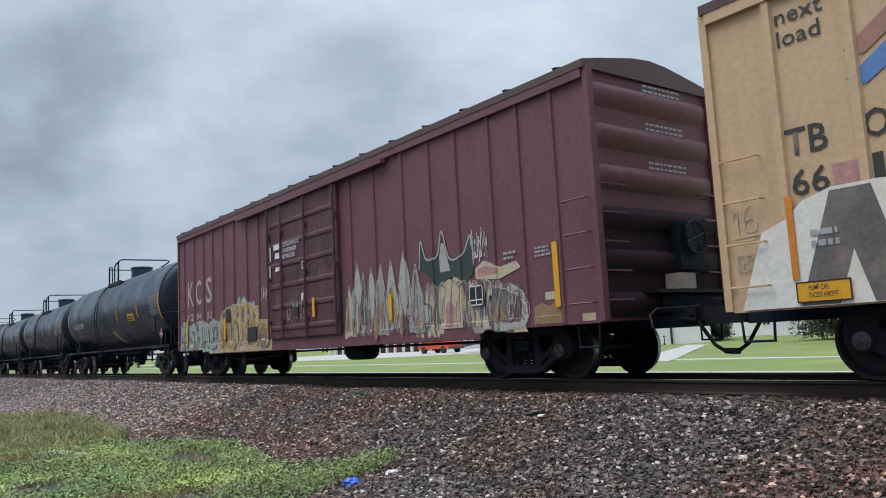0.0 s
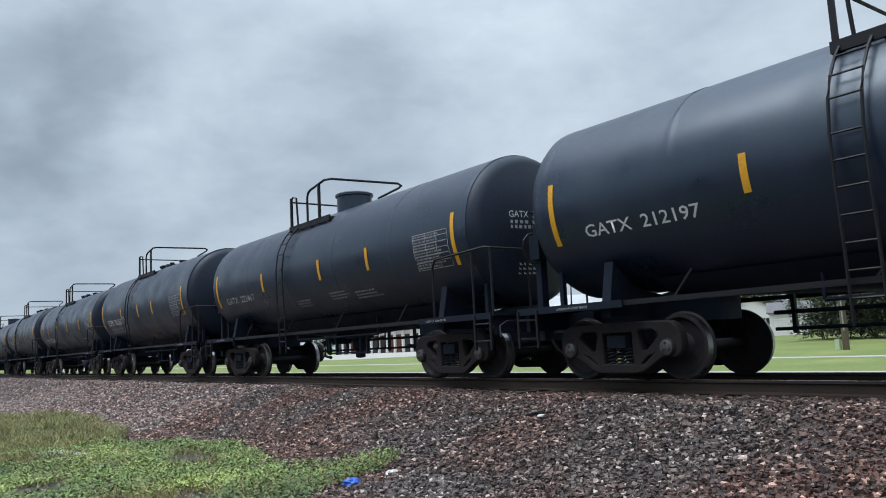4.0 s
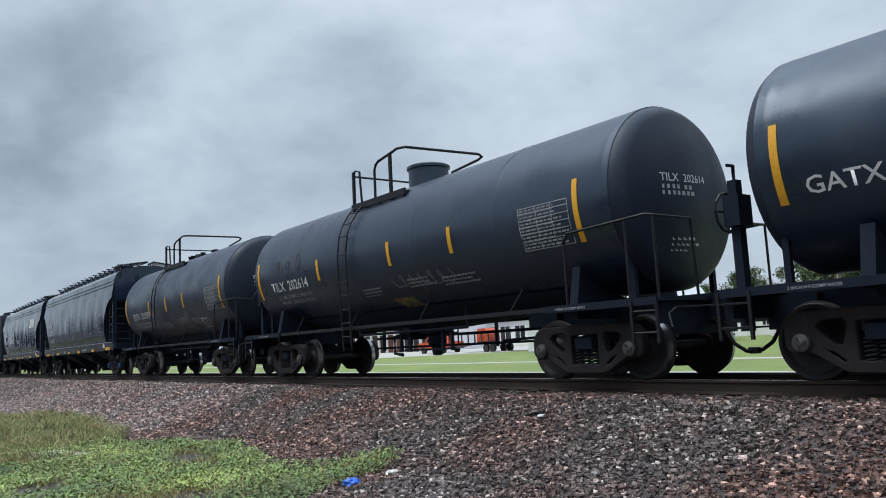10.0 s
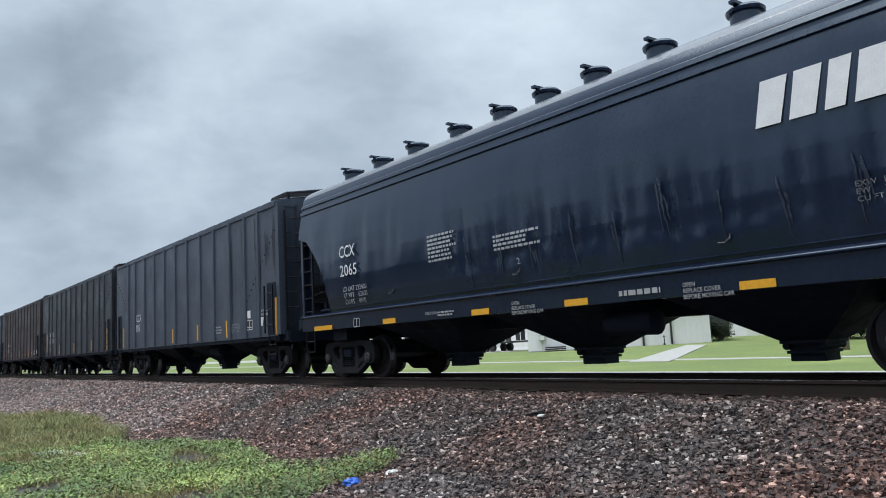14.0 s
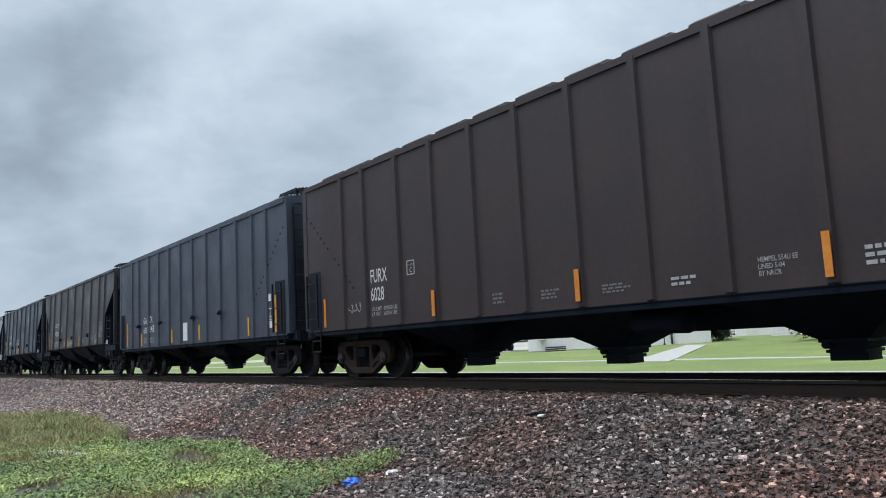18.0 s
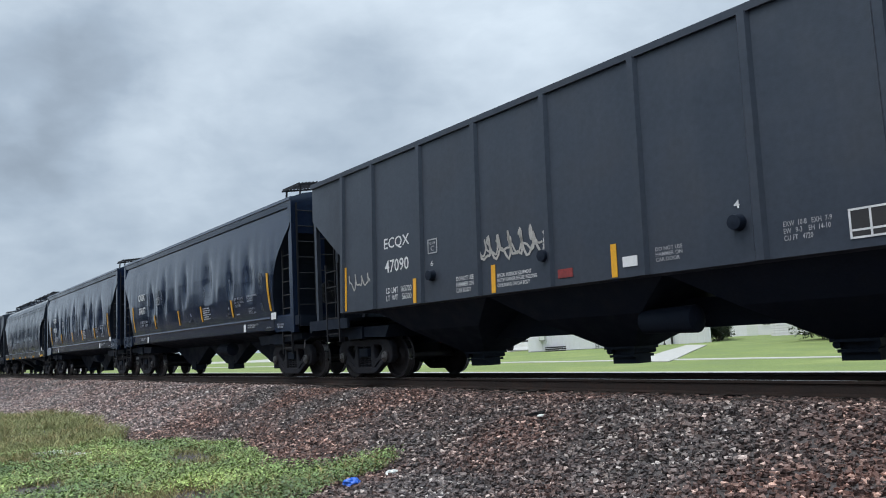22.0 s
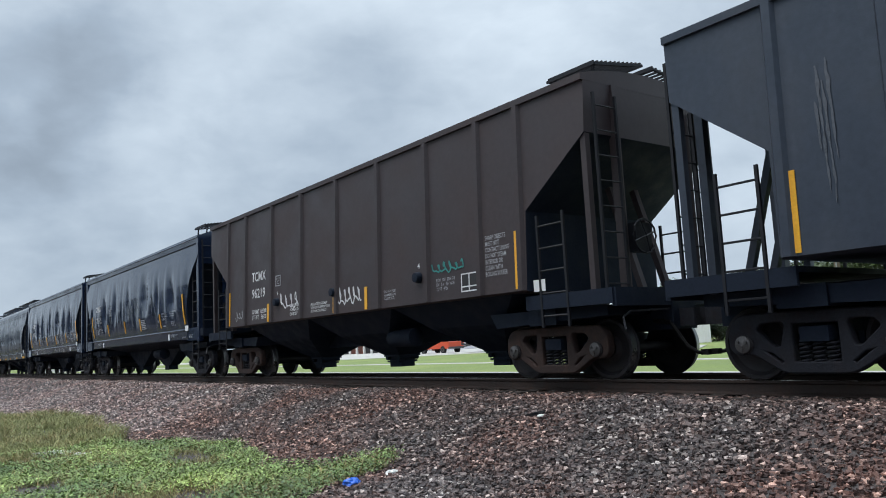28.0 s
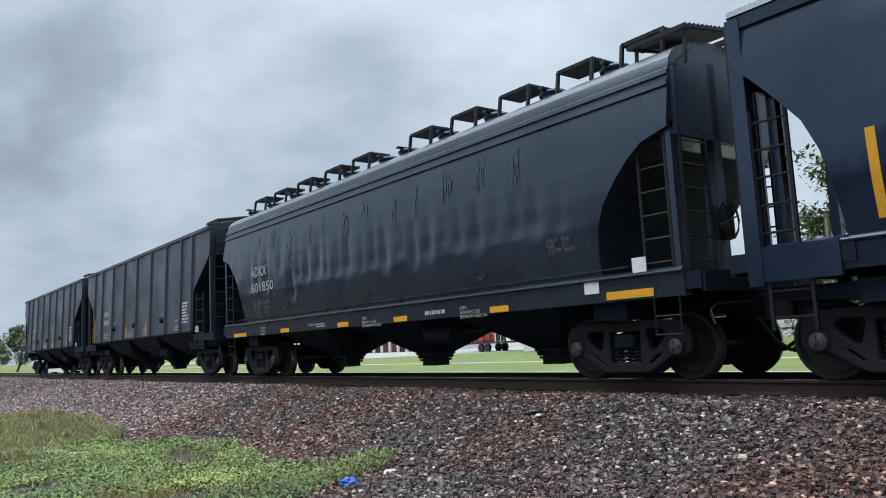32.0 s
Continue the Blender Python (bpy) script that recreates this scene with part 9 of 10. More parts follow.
DARKPOST = material("dark_painted_post", (0.03, 0.03, 0.033), 0.6, vary=0.15)
BARK = material("grey_bark", (0.085, 0.068, 0.055), 0.9, vary=0.3, scale=3, fine=25, bump=0.5)
LEAF = material("tree_leaves", (0.055, 0.085, 0.028), 0.55, vary=0.2, scale=0.5, fine=4, bump=0, tint=(0.075, 0.10, 0.035), tint_amount=0.6, rand=0.5)
LEAF_PALE = material("pale_tree_leaves", (0.085, 0.115, 0.042), 0.55, vary=0.2, scale=0.5, fine=4, bump=0, tint=(0.06, 0.09, 0.035), tint_amount=0.6, rand=0.45)
LEAF_DARK = material("dark_shrub_leaves", (0.022, 0.036, 0.016), 0.5, vary=0.2, scale=0.8, fine=6, bump=0, rand=0.5)


def strip(name, mat, corners, lift, label, category, cuts=24):
    """A paved strip lying on the ground between two edges."""
    (a, b), (c, d) = corners
    s = Shape()
    top, low = [], []
    for i in range(cuts + 1):
        t = i / cuts
        for p, q in ((a, b), (c, d)):
            x, y = p[0] + (q[0] - p[0]) * t, p[1] + (q[1] - p[1]) * t
            top.append((x, y, ground_z(x, y) + lift))
            low.append((x, y, ground_z(x, y) - 0.10))
    n = len(top)
    f = []
    for i in range(cuts):
        k = 2 * i
        f += [(k, k + 2, k + 3, k + 1), (k, n + k, n + k + 2, k + 2), (k + 1, k + 3, n + k + 3, n + k + 1), (n + k, n + k + 1, n + k + 3, n + k + 2)]
    f += [(0, 1, n + 1, n), (n - 2, 2 * n - 2, 2 * n - 1, n - 1)]
    s.add(top + low, f)
    ob = put(name, s.mesh(name, mat, smooth=0))
    tagged(ob, label, category, kind="structure")
    return ob


strip("pavement", CONCRETE, (((-120, 26.2), (12, 26.2)), ((-120, 27.1), (12, 27.1))), 0.02, "pale concrete footway strip across the lawn", "pavement", 60)
strip("pavement", CONCRETE, (((-20.9, 25.0), (-31.2, 43.3)), ((-18.9, 25.0), (-29.0, 42.3))), 0.035, "pale concrete path from the footway to the hall", "path")
strip("road", CONCRETE, (((-260, 15.0), (60, 15.0)), ((-260, 18.9), (60, 18.9))), 0.02, "pale worn concrete lane beside the track", "road", 80)
strip("parking_lot", CONCRETE, (((-100, 41.5), (-47.5, 42.2)), ((-100, 60), (-49, 60))), 0.03, "pale concrete parking lot", "parking lot")
strip("road", CONCRETE, (((-130, 34.5), (-61, 36.0)), ((-130, 41), (-49, 42.0))), 0.025, "pale concrete drive", "road")


def turned(x, y, yaw, name, label, category):
    ob = new(name)
    ob.matrix_basis = pose(x, y, ground_z(x, y) - 0.02, 0, 0, yaw)
    tagged(ob, label, category)
    return ob


def window_part(parent, x, y, z, w, h, panes=2, mat=None):
    """A window in a wall that faces -y: frame, panes and sill."""
    frame = Shape()
    t = 0.06
    for a, b, c, d in ((x - w / 2 - t, x + w / 2 + t, z - t, z), (x - w / 2 - t, x + w / 2 + t, z + h, z + h + t), (x - w / 2 - t, x - w / 2, z, z + h), (x + w / 2, x + w / 2 + t, z, z + h)):
        frame.box(a, b, y - 0.05, y + 0.05, c, d)
    for i in range(1, panes):
        q = x - w / 2 + w * i / panes
        frame.box(q - 0.03, q + 0.03, y - 0.045, y + 0.03, z, z + h)
    ob = put("window", frame.mesh("window", mat or TRIMW, smooth=0), parent)
    for i in range(panes):
        a, b = x - w / 2 + w * i / panes, x - w / 2 + w * (i + 1) / panes
        put("pane", Shape().box(a, b, y - 0.01, y + 0.01, z, z + h).mesh("pane", GLASS, smooth=0), ob)
    return ob


def gable(parent, x0, x1, y0, y1, z, rise, mat, over=0.25, along="x"):
    """A gable roof with a ridge along x or y, as a solid of some thickness."""
    s = Shape()
    if along == "x":
        m = (y0 + y1) / 2
        s.prism([(y0 - over, z - over * rise / (m - y0)), (m, z + rise), (y1 + over, z - over * rise / (m - y0)), (y1 + over, z + 0.10 - over * rise / (m - y0)), (m, z + rise + 0.12), (y0 - over, z + 0.10 - over * rise / (m - y0))], x0 - over, x1 + over, "x")
    else:
        m = (x0 + x1) / 2
        k = over * rise / (m - x0)
        s.prism([(x0 - over, z - k), (m, z + rise), (x1 + over, z - k), (x1 + over, z + 0.10 - k), (m, z + rise + 0.12), (x0 - over, z + 0.10 - k)], y0 - over, y1 + over, "y")
    return put("roof", s.mesh("roof", mat, smooth=0), parent)


# the long white hall
hall = turned(-44.2, 38.1, 42.8, "metal_hall", "long low white hall with metal siding and pale sheet roof", "building")
put("wall", Shape().box(2.3, 15.4, 0, 9.0, -0.1, 2.95).mesh("wall", SIDING, smooth=0), hall)
rib = Shape().loft([[(-0.05, 0.0, z), (0.05, 0.0, z), (0.025, -0.012, z), (-0.025, -0.012, z)] for z in (0.0, 2.9)]).mesh("siding_rib", SIDING, smooth=0)
for i in range(32):
    put("siding_rib", rib, hall, "", (2.5 + 0.4 * i, 0.002, 0))
gable(hall, 2.3, 15.4, 0, 9.0, 2.95, 1.3, SHEETROOF)
put("gutter", Shape().box(2.1, 15.6, -0.38, -0.26, 2.76, 2.90).mesh("gutter", TRIMW, smooth=0), hall)
put("base_trim", Shape().box(2.29, 15.41, -0.05, -0.002, -0.08, 0.10).mesh("base_trim", CLAP, smooth=0), hall)
for x in (10.68, 12.67):
    put("downspout", Shape().box(x - 0.07, x + 0.07, -0.15, -0.04, 0.0, 2.8).mesh("downspout", DARKPOST, smooth=0), hall, "dark rainwater pipe")
unit = put("wall_cooler", Shape().box(3.15, 3.6, -0.42, -0.014, 0.85, 1.25).mesh("wall_cooler", CLAP, smooth=0), hall, "grey cooling unit through the wall")
put("grille", Shape().box(3.19, 3.56, -0.44, -0.42, 0.89, 1.21).mesh("grille", TRIMW, smooth=0), unit)
mast = put("service_mast", Shape().tube([(7.25, -0.14, 0.0), (7.25, -0.14, 2.75)], 0.03, 6).tube([(7.45, -0.14, 0.0), (7.45, -0.14, 2.75)], 0.03, 6).mesh("service_mast", CLAP), hall, "two grey pipes up the wall")
for i in range(9):
    put("rung", kept("mastrung", lambda: Shape().box(7.22, 7.48, -0.16, -0.12, 0.0, 0.04).mesh("rung", CLAP, smooth=0)), mast, "", (0, 0, 0.2 + 0.3 * i))
post = turned(-44.2 + 0.734 * 12.07 + 0.55, 38.1 + 0.679 * 12.07 - 0.6, 42.8, "tap_post", "thin dark standpipe beside the hall wall", "standpipe")
put("shaft", Shape().lathe([(-0.05, 0.09), (0.12, 0.09), (0.14, 0.04), (0.75, 0.03)], "z", 10).mesh("shaft", DARKPOST), post)
put("handle", Shape().box(-0.10, 0.10, -0.02, 0.02, 0.6, 0.64).mesh("handle", DARKPOST, smooth=0), post)
for x, w in ((4.1, 0.5), (4.75, 0.35)):
    pile = turned(-44.2 + 0.734 * x + 0.45, 38.1 + 0.679 * x - 0.5, 42.8, "pallet_stack", "low dark stack of pallets by the hall wall", "pallets")
    for k in range(3):
        put("pallet", Shape().box(-w, w, -0.3, 0.3, 0.13 * k, 0.13 * k + 0.09).mesh("pallet", DARKPOST, smooth=0), pile)


# the small white gable house and the grey shed
house = turned(-39.8, 65.3, 33.0, "garden_shed", "small white gabled shed with grey roof", "shed")
put("wall", Shape().prism([(-2.0, -0.1), (2.0, -0.1), (2.0, 2.4), (0, 3.45), (-2.0, 2.4)], 0, 5, "y").mesh("wall", SIDING, smooth=0), house)
gable(house, -2.0, 2.0, 0, 5, 2.4, 1.1, SHINGLE, 0.2, "y")
put("door", Shape().box(-0.5, 0.45, -0.05, -0.002, 0.0, 1.9).mesh("door", TRIMW, smooth=0), house, "white plank door")
window_part(house, 1.2, -0.012, 0.95, 0.6, 0.6)
shed = turned(-34.6, 59.4, 28.0, "storage_building", "small white clapboard outbuilding", "shed")
put("wall", Shape().box(0, 2.9, 0, 3, -0.1, 1.9).mesh("wall", SIDING, smooth=0), shed)
for i in range(9):
    put("board", kept("clapboard", lambda: Shape().loft([[(x, -0.002, 0), (x, -0.035, 0.01), (x, -0.008, 0.20)] for x in (0.0, 2.9)]).mesh("board", SIDING, smooth=0)), shed, "", (0, 0, 0.02 + i * 0.205))
gable(shed, 0, 2.9, 0, 3, 1.9, 0.75, SHINGLE, 0.2)
put("vent_box", Shape().box(1.5, 1.8, -0.16, -0.036, 1.0, 1.25).mesh("vent_box", CLAP, smooth=0), shed, "small grey vent box")

# the row of low shop units across the parking lot
shops = turned(-97.5, 52.5, 1.0, "shop_row", "long low white building with dark open bays and rust-red doors", "building")
put("wall", Shape().box(0, 26, 1.2, 8, -0.1, 3.3).mesh("wall", SIDING, smooth=0), shops, "white wall behind the bays")
put("fascia", Shape().box(-0.3, 26.3, -0.25, 1.2, 2.75, 3.3).mesh("fascia", TRIMW, smooth=0), shops)
gable(shops, 0, 26, 0, 8, 3.3, 1.1, SHEETROOF, 0.3)
for i in range(15):
    put("post", kept("shoppost", lambda: Shape().box(-0.12, 0.12, 0.0, 0.24, -0.1, 2.75).mesh("post", TRIMW, smooth=0)), shops, "", (0.2 + i * 1.83, 0, 0))
for i in range(14):
    put("door", kept(("shopdoor", i % 5 in (2, 3)), lambda: Shape().box(-0.75, 0.75, 1.12, 1.198, 0.0, 2.3).mesh("door", RUSTDOOR if i % 5 in (2, 3) else DARKPOST, smooth=0)), shops, "rust-red door" if i % 5 in (2, 3) else "dark shop door", (1.12 + i * 1.83, 0, 0))
back = turned(-73.0, 60.5, 6.0, "long_building", "long low white building with many dark windows", "building")
put("wall", Shape().box(0, 22, 0, 8, -0.1, 3.2).mesh("wall", SIDING, smooth=0), back)
gable(back, 0, 22, 0, 8, 3.2, 1.6, SHINGLE, 0.4)
put("fascia", Shape().box(-0.4, 22.4, -0.44, -0.40, 2.95, 3.2).mesh("fascia", TRIMW, smooth=0), back)
for i in range(9):
    window_part(back, 1.6 + i * 2.35, -0.012, 0.7, 1.5, 1.7, 2)

# the dark trailer behind the pickup, with a red machine on it
trailer = turned(-55.2, 44.4, -3.0, "flat_trailer", "dark steel flat trailer with side stakes", "trailer")
put("deck", Shape().box(0, 7.2, -1.1, 1.1, 0.72, 0.88).mesh("deck", DARKPOST, smooth=0), trailer)
put("drawbar", Shape().bar((-1.6, 0, 0.55), (0.3, 0, 0.75), 0.12).mesh("drawbar", DARKPOST, smooth=0), trailer)
put("top_rail", Shape().box(0, 7.2, -1.12, -1.04, 1.62, 1.72).mesh("top_rail", DARKPOST, smooth=0), trailer)
for i in range(8):
    put("stake", kept("stake", lambda: Shape().box(-0.05, 0.05, -1.12, -1.02, 0.8, 1.7).mesh("stake", DARKPOST, smooth=0)), trailer, "", (0.1 + i * 1.0, 0, 0))
for x in (3.6, 4.5):
    for d in (-1, 1):
        put("wheel", kept(("trailerwheel", d), lambda: Shape().lathe([(d * 0.82, 0.16), (d * 0.82, 0.36), (d * 1.06, 0.36), (d * 1.07, 0.2)], "y", 18).mesh("wheel", RUBBER)), trailer, "", (x, 0, 0.38))
load = turned(-52.6, 44.3, -3.0, "red_machine", "small red machine standing on the trailer", "machine")
put("hood", Shape().prism(rounded([(-0.9, 0.95), (0.9, 0.95), (0.9, 1.6), (0.3, 2.1), (-0.7, 2.1), (-0.9, 1.7)], 0.08), -0.6, 0.6, "y").mesh("hood", TRUCK_RED, smooth=30), load)
put("skid", Shape().box(-0.9, 0.9, -0.6, 0.6, 0.88, 0.96).mesh("skid", DARKPOST, smooth=0), load)


# the red pickup on the lot
def pickup(x, y, yaw):
    car = turned(x, y, yaw, "pickup_truck", "orange-red pickup truck parked on the lot", "truck")
    s = Shape()
    s.prism(rounded([(-2.55, 0.45), (2.5, 0.45), (2.55, 0.75), (2.45, 1.02), (1.35, 1.14), (0.55, 1.80), (-0.55, 1.82), (-0.85, 1.15), (-2.55, 1.12)], 0.08), -0.92, 0.92, "y")
    put("body", s.mesh("body", TRUCK_RED, smooth=30), car)
    for d in (-1, 1):
        put("window", Shape().prism([(0.45, 1.16), (1.1, 1.16), (0.48, 1.70), (-0.48, 1.72), (-0.62, 1.16)][::1], d * 0.925, d * 0.935, "y").mesh("window", GLASS, smooth=0), car)
        for q in (-1.6, 1.6):
            w = put("wheel", kept(("pickup_wheel", d), lambda: Shape().lathe([(d * 0.72, 0.20), (d * 0.72, 0.36), (d * 0.94, 0.36), (d * 0.95, 0.22)], "y", 20).mesh("wheel", RUBBER)), car, "", (q, 0, 0.36))
            put("rim", kept(("pickup_rim", d), lambda: Shape().lathe([(d * 0.93, 0.21), (d * 0.96, 0.19), (d * 0.94, 0.06)], "y", 16).mesh("rim", CAP)), w)
        put("headlight", Shape().box(2.44, 2.54, min(d * 0.6, d * 0.88), max(d * 0.6, d * 0.88), 0.76, 0.92).mesh("headlight", TRIMW, smooth=0), car)
        put("mirror", Shape().box(0.72, 0.84, min(d * 0.93, d * 1.10), max(d * 0.93, d * 1.10), 1.18, 1.32).mesh("mirror", DARKPOST, smooth=0), car)
    put("windscreen", Shape().add([(1.25, -0.8, 1.20), (1.25, 0.8, 1.20), (0.62, 0.7, 1.74), (0.62, -0.7, 1.74), (1.28, -0.8, 1.21), (1.28, 0.8, 1.21), (0.65, 0.7, 1.75), (0.65, -0.7, 1.75)],
        [(0, 1, 2, 3), (7, 6, 5, 4), (0, 4, 5, 1), (1, 5, 6, 2), (2, 6, 7, 3), (3, 7, 4, 0)]).mesh("windscreen", GLASS, smooth=0), car)
    for q in (-2.6, 2.52):
        put("bumper", Shape().box(q, q + 0.1, -0.92, 0.92, 0.42, 0.62).mesh("bumper", CAP, smooth=0), car)


pickup(-61.0, 45.2, 180)


def small_car(x, y, yaw, mat, label):
    car = turned(x, y, yaw, "parked_car", label, "car")
    put("body", Shape().prism(rounded([(-2.2, 0.3), (2.15, 0.3), (2.2, 0.62), (1.95, 0.82), (1.05, 0.92), (0.4, 1.42), (-0.9, 1.44), (-1.7, 0.98), (-2.2, 0.9)], 0.08), -0.86, 0.86, "y").mesh("body", mat, smooth=30), car)
    for d in (-1, 1):
        put("window", Shape().prism([(0.85, 0.95), (0.34, 1.34), (-0.85, 1.36), (-1.4, 1.0)], d * 0.865, d * 0.875, "y").mesh("window", GLASS, smooth=0), car)
        for q in (-1.35, 1.35):
            put("wheel", kept(("car_wheel", d), lambda: Shape().lathe([(d * 0.68, 0.18), (d * 0.68, 0.31), (d * 0.87, 0.31), (d * 0.88, 0.18)], "y", 18).mesh("wheel", RUBBER)), car, "", (q, 0, 0.31))


small_car(-86.0, 16.5, 40, TRIMW, "white car parked far along the line")

# the service pole with its meter box
pole = turned(-15.25, 31.6, 0, "utility_pole", "weathered wooden service pole with pale green meter box", "pole")
put("shaft", Shape().lathe([(-0.1, 0.13), (5.6, 0.10), (5.62, 0.02)], "z", 12).mesh("shaft", POLE), pole)
put("meter_box", Shape().box(-0.30, -0.12, -0.30, -0.10, 0.02, 0.46).mesh("meter_box", PALEGREEN, smooth=0), pole, "pale green metal meter box")
put("conduit", Shape().tube([(0.05, -0.15, 0.8), (0.05, -0.15, 5.2), (0.1, -0.22, 5.35)], 0.03, 6).mesh("conduit", CLAP), pole)


# ---------------------------------------------------------------- trees and shrubs
def leaf_mesh(name, mat, centres, radii, per, size, seed):
    """Leaves in clumps; each leaf a small bent diamond."""
    rng = np.random.default_rng(seed)
    c = np.repeat(np.array(centres), per, 0)
    r = np.repeat(np.array(radii), per)
    n = len(c)
    d = rng.normal(0, 1, (n, 3))
    d /= np.linalg.norm(d, axis=1)[:, None]
    d[:, 2] *= 0.75
    p = c + d * (r * rng.random(n) ** 0.45)[:, None]
    a = rng.uniform(0, 6.283, n)
    w = rng.uniform(0.6, 1.3, n) * size
    u = np.stack([np.cos(a), np.sin(a), rng.normal(-0.2, 0.5, n)], 1) * w[:, None]
    v = np.stack([-np.sin(a), np.cos(a), rng.normal(0, 0.5, n)], 1) * (w * 0.6)[:, None]
    lift = np.array([0, 0, 1.0]) * (w * 0.18)[:, None]
    pts = np.stack([p - u, p + v + lift, p + u, p - v + lift], 1)
    f = (np.array([(0, 1, 3), (1, 2, 3)])[None] + 4 * np.arange(n)[:, None, None]).reshape(-1)
    me = bpy.data.meshes.new(name)
    me.vertices.add(n * 4)
    me.vertices.foreach_set("co", pts.ravel())
    me.loops.add(len(f))
    me.loops.foreach_set("vertex_index", f.astype(np.int32))
    me.polygons.add(len(f) // 3)
    me.polygons.foreach_set("loop_start", np.arange(0, len(f), 3, dtype=np.int32))
    me.materials.append(mat)
    me.update(calc_edges=True)
    return me


def tree_meshes(h, spread, seed, mat, leaf=0.11, clumps=70, per=130, low=0.28):
    """Trunk with limbs, and a crown of leaf clumps about the limb ends."""
    rnd = random.Random(seed)
    s = Shape()

    def limb(p, q, r0, r1, n=6):
        p, q = Vector(p), Vector(q)
        bend = Vector((rnd.uniform(-1, 1), rnd.uniform(-1, 1), rnd.uniform(0, 0.5))) * (q - p).length * 0.12
        pts = [p.lerp(q, t) + bend * 4 * t * (1 - t) for t in (0, 0.35, 0.7, 1)]
        rings = []
        for t, o in zip((0, 0.35, 0.7, 1), pts):
            r = r0 + (r1 - r0) * t
            d = (q - p).normalized()
            a = d.cross((0, 1, 0.1)).normalized()
            b = d.cross(a)
            rings.append([tuple(o + r * (math.cos(k * 6.283 / n) * a + math.sin(k * 6.283 / n) * b)) for k in range(n)])
        s.loft(rings)
    top = h * 0.62
    limb((0, 0, -0.2), (rnd.uniform(-0.3, 0.3), rnd.uniform(-0.3, 0.3), top), 0.026 * h, 0.012 * h, 9)
    ends = []
    for i in range(11):
        z = top * (0.42 + 0.58 * i / 10)
        a = i * 2.4 + rnd.uniform(-0.4, 0.4)
        reach = spread * rnd.uniform(0.45, 0.85) * (1.1 - 0.45 * i / 10)
        e = (reach * math.cos(a), reach * math.sin(a), z + rnd.uniform(0.12, 0.30) * h)
        limb((0, 0, z), e, 0.009 * h, 0.003 * h, 5)
        ends.append(e)
    trunk = s.mesh("trunk", BARK)
    cs, rs = [], []
    for i in range(clumps):
        if i < len(ends):
            c = ends[i]
        else:
            a, k = rnd.uniform(0, 6.283), rnd.random() ** 0.5
            zz = low + (1 - low) * rnd.random()
            wide = math.sin(min(1.0, (zz - low) / (1 - low) * 0.86 + 0.12) * 3.1416) ** 0.6
            c = (spread * k * wide * math.cos(a) * rnd.uniform(0.7, 1.15), spread * k * wide * math.sin(a), zz * h * 0.95)
        cs.append(c)
        rs.append(rnd.uniform(0.07, 0.13) * h)
    return trunk, leaf_mesh("crown", mat, cs, rs, per, leaf, seed)


def tree(name, meshes, label, at, turn=0.0, size=1.0, group=""):
    ob = new(name)
    ob.matrix_basis = pose(at[0], at[1], ground_z(*at), 0, 0, turn) @ Matrix.Diagonal((size, size, size, 1))
    tagged(ob, label, "tree", group)
    put("trunk", meshes[0], ob)
    crown = put("crown", meshes[1], ob)
    crown["kind"] = "stuff"
    return ob


BIG = tree_meshes(14.5, 5.2, 3, LEAF, 0.15, 110, 150, 0.22)
BIG_PALE = tree_meshes(12.5, 4.6, 4, LEAF_PALE, 0.15, 95, 140, 0.2)
MID = tree_meshes(8.0, 3.2, 5, LEAF_PALE, 0.145, 70, 80, 0.16)
MID_DARK = tree_meshes(8.5, 3.6, 6, LEAF, 0.145, 70, 80, 0.12)
for m, at, turn, size in ((BIG, (-18.6, 47.0), 0, 1.0), (BIG_PALE, (-13.0, 50.0), 70, 1.05), (BIG, (-24.5, 58.0), 140, 0.82), (BIG, (-8.5, 46.0), 200, 0.95), (BIG_PALE, (-2.0, 49.0), 20, 1.0)):
    tree("shade_tree", m, "tall dense green shade tree behind the lawn", at, turn, size, "trees behind the lawn")
for m, at, turn, size in ((MID, (-46.5, 77), 0, 0.9), (MID_DARK, (-42.0, 79), 60, 0.95), (MID, (-37.5, 74), 120, 0.85), (MID_DARK, (-51.5, 82), 10, 0.85), (MID_DARK, (-33.0, 70), 200, 0.9), (MID, (-57, 84), 100, 0.8), (MID_DARK, (-64, 86), 80, 0.9), (MID, (-29.0, 66), 260, 0.9)):
    tree("garden_tree", m, "mid-sized leafy tree among the houses", at, turn, size, "trees among the houses")
rnd = random.Random(77)
for i in range(15):
    m = (MID, MID_DARK)[i % 2]
    tree("garden_tree", m, "mid-sized leafy tree in the distance", (-74 - 11 * i + rnd.uniform(-3, 3), 74 + rnd.uniform(0, 40)), 47 * i, rnd.uniform(0.8, 1.25), "trees in the distance")
for at, size in (((-101, 26), 0.62), ((-110, 30), 0.75), ((-122, 24), 0.8), ((-135, 30), 0.9), ((-128, 15.5), 0.7), ((-150, 22), 1.0), ((-165, 17), 0.85), ((-185, 22), 0.9), ((-210, 19), 1.1)):
    tree("line_side_tree", MID_DARK if at[0] % 2 else MID, "leafy tree beside the railway line", at, at[0] * 7 % 360, size, "trees along the line")
WOOD = tree_meshes(13.5, 5.0, 13, LEAF_DARK, 0.28, 90, 50, 0.1)
WOOD_LOW = tree_meshes(11.0, 4.6, 14, LEAF_DARK, 0.28, 80, 48, 0.05)
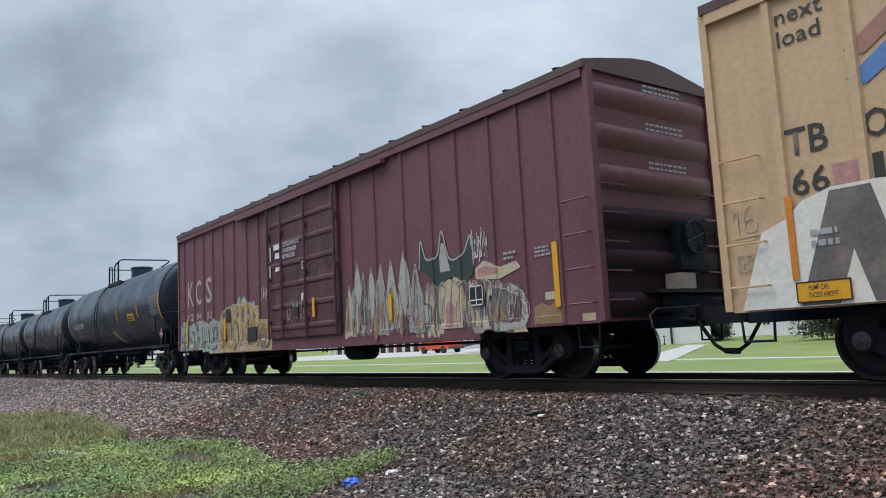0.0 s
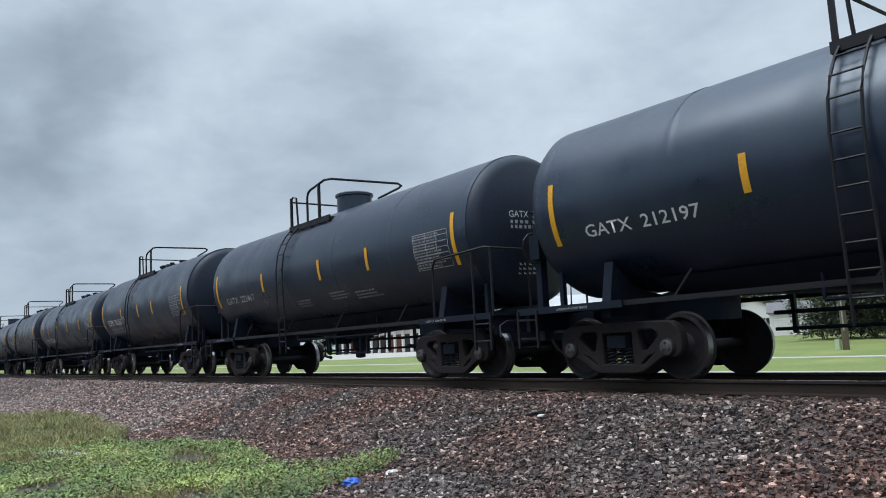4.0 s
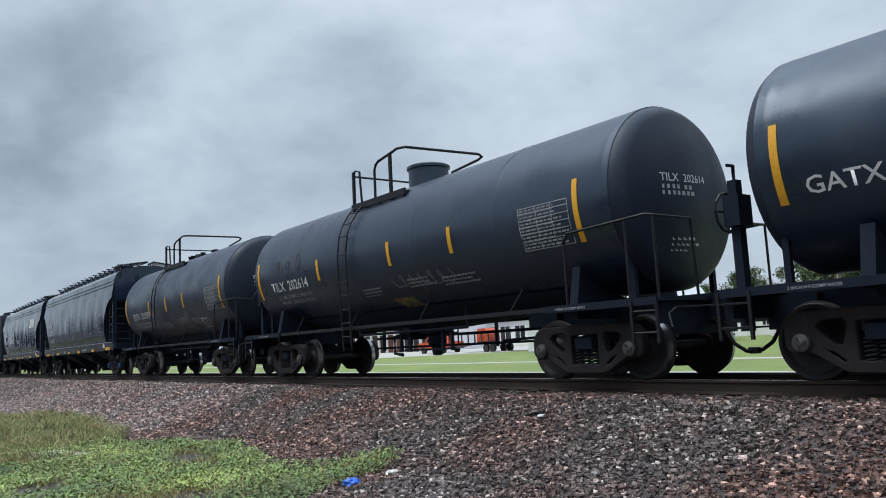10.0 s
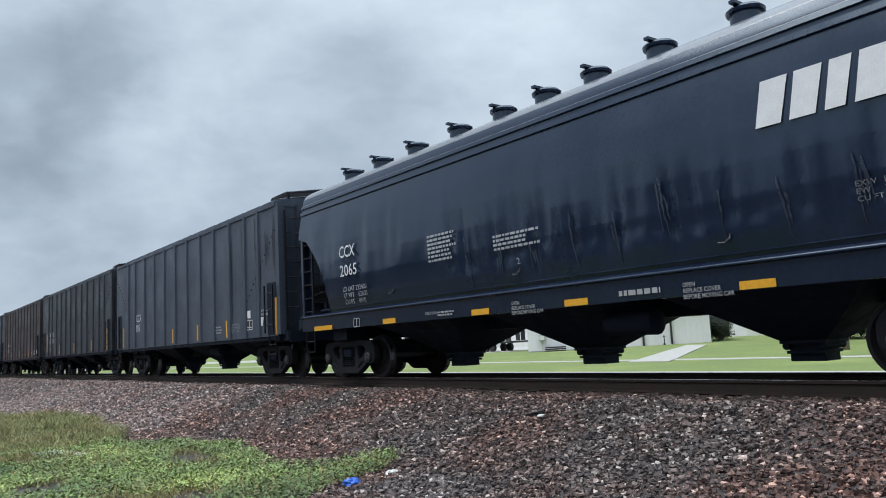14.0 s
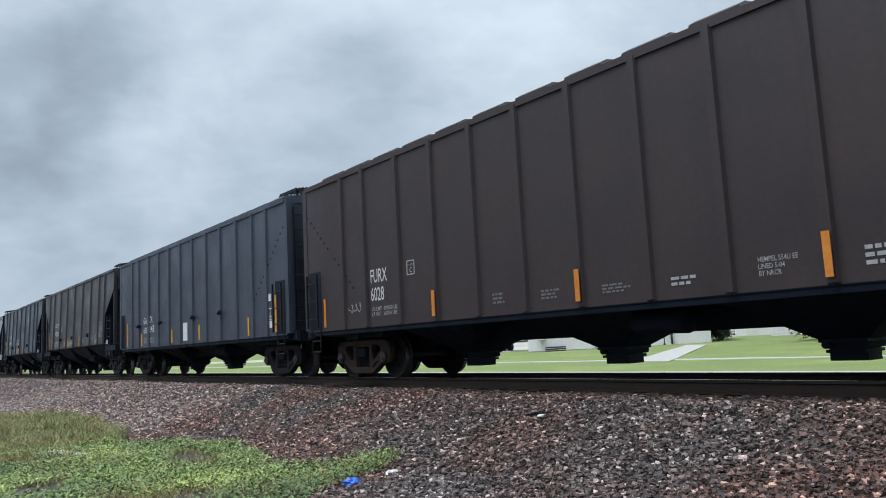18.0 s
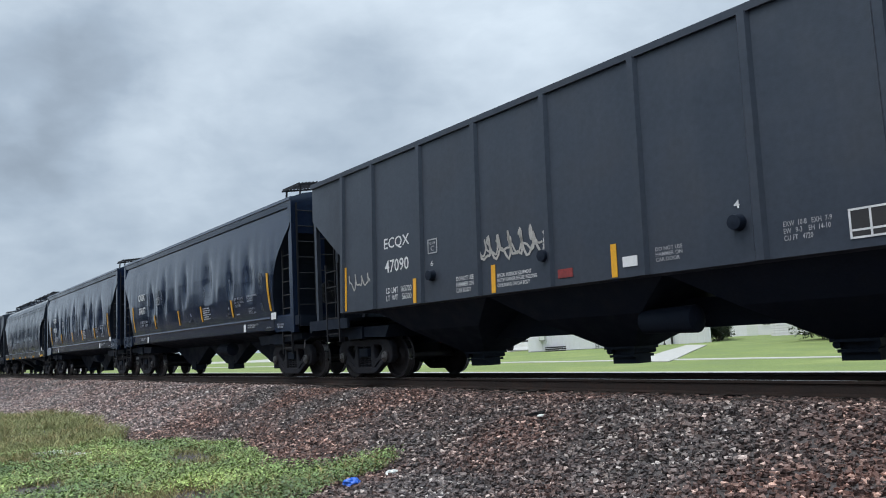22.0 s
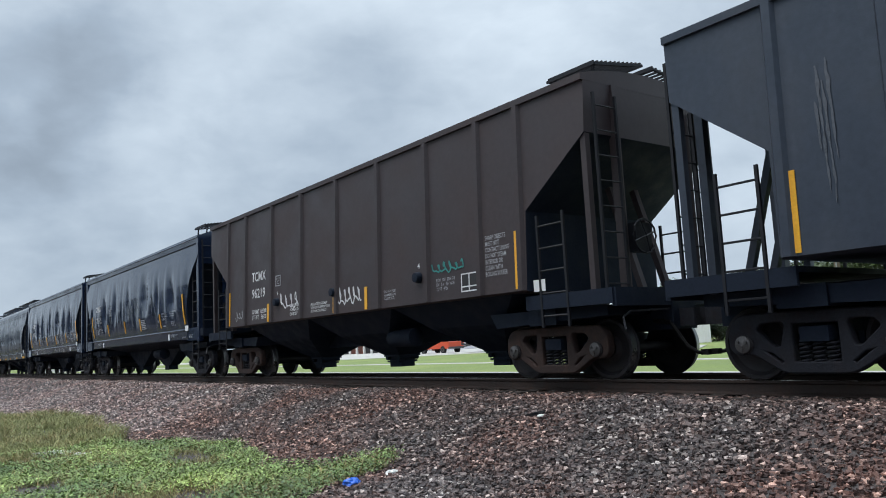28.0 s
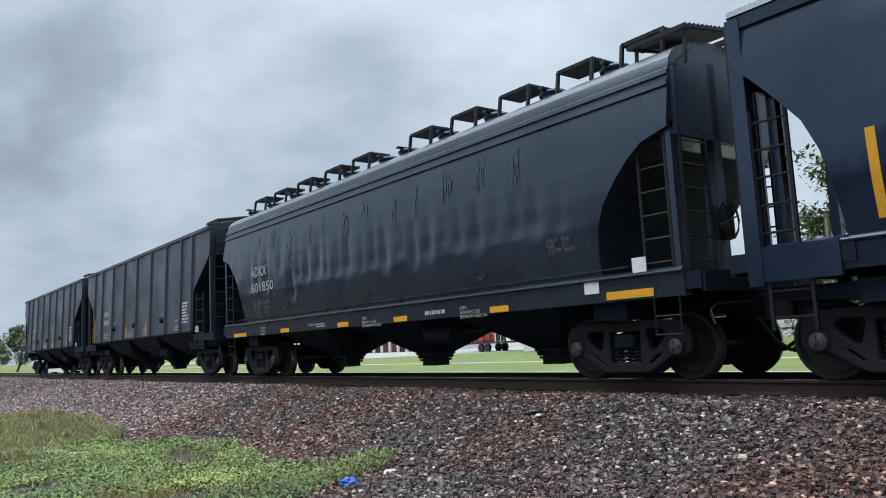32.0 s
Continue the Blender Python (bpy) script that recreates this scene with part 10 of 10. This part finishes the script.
# the wood across the road from the train, behind the camera
for i in range(44):
    tree("roadside_tree", (WOOD, WOOD_LOW)[i % 2], "tall dark tree in the wood facing the line", (34 - 4.6 * i + rnd.uniform(-1.5, 1.5), -21 + rnd.uniform(-5, 2.5)), 71 * i, rnd.uniform(0.72, 0.95) * (1.0 if i < 9 else 0.86), "trees of the wood facing the line")


def shrub_mesh(seed, w, d, h, mat):
    r = random.Random(seed)
    cs = [(r.uniform(-w, w), r.uniform(-d, d), r.uniform(0.15, 0.8) * h) for _ in range(26)]
    return leaf_mesh("leaves", mat, cs, [h * r.uniform(0.18, 0.32) for _ in cs], 210, 0.045, seed)


SHRUBS = [shrub_mesh(9, 1.2, 0.7, 1.9, LEAF_DARK), shrub_mesh(10, 0.7, 0.7, 1.7, LEAF_DARK)]
stem = Shape()
for a in range(5):
    stem.tube([(0.05 * a, 0, -0.1), (0.3 * math.cos(a * 1.3), 0.3 * math.sin(a * 1.3), 0.9)], 0.02, 5)
stem = stem.mesh("stem", BARK)
for x, y, k, size in ((-23.6, 46.0, 0, 1.6), (-21.9, 45.4, 0, 1.75), (-20.0, 44.8, 0, 1.7), (-18.0, 44.0, 0, 1.8), (-16.0, 43.4, 0, 1.7), (-14.0, 42.8, 0, 1.6), (-33.6, 50.6, 1, 1.3), (-34.9, 53.0, 1, 1.5), (-36.4, 55.2, 1, 1.6)):
    ob = new("shrub")
    ob.matrix_basis = pose(x, y, ground_z(x, y), 0, 0, 13 * x) @ Matrix.Diagonal((size, size, size, 1))
    tagged(ob, "dense dark green shrub on the lawn", "shrub", "shrubs on the lawn")
    put("stem", stem, ob)
    q = put("leaves", SHRUBS[k], ob)
    q["kind"] = "stuff"


# ---------------------------------------------------------------- what moves
def motions():
    for car, u in CARS:
        walk(car, [(t, pose(u + s, DY, 0)) for t, s in zip(TIMES, WAY)])
    rows = {1: [], -1: []}
    for i in range(961):
        t = i / 30
        turn = math.degrees(float(np.interp(t, TIMES, WAY)) / 0.457) % 360
        for k in rows:
            rows[k].append((t, pose(0.889 * k, 0, 0.457, 0, turn, 0)))
    first = {}
    for w, k in WHEELSETS:
        if k not in first:
            walk(w, rows[k])
            first[k] = w.animation_data
        else:
            w.rotation_mode = "QUATERNION"
            keys = w.animation_data_create()
            keys.action, keys.action_slot = first[k].action, first[k].action_slot


motions()
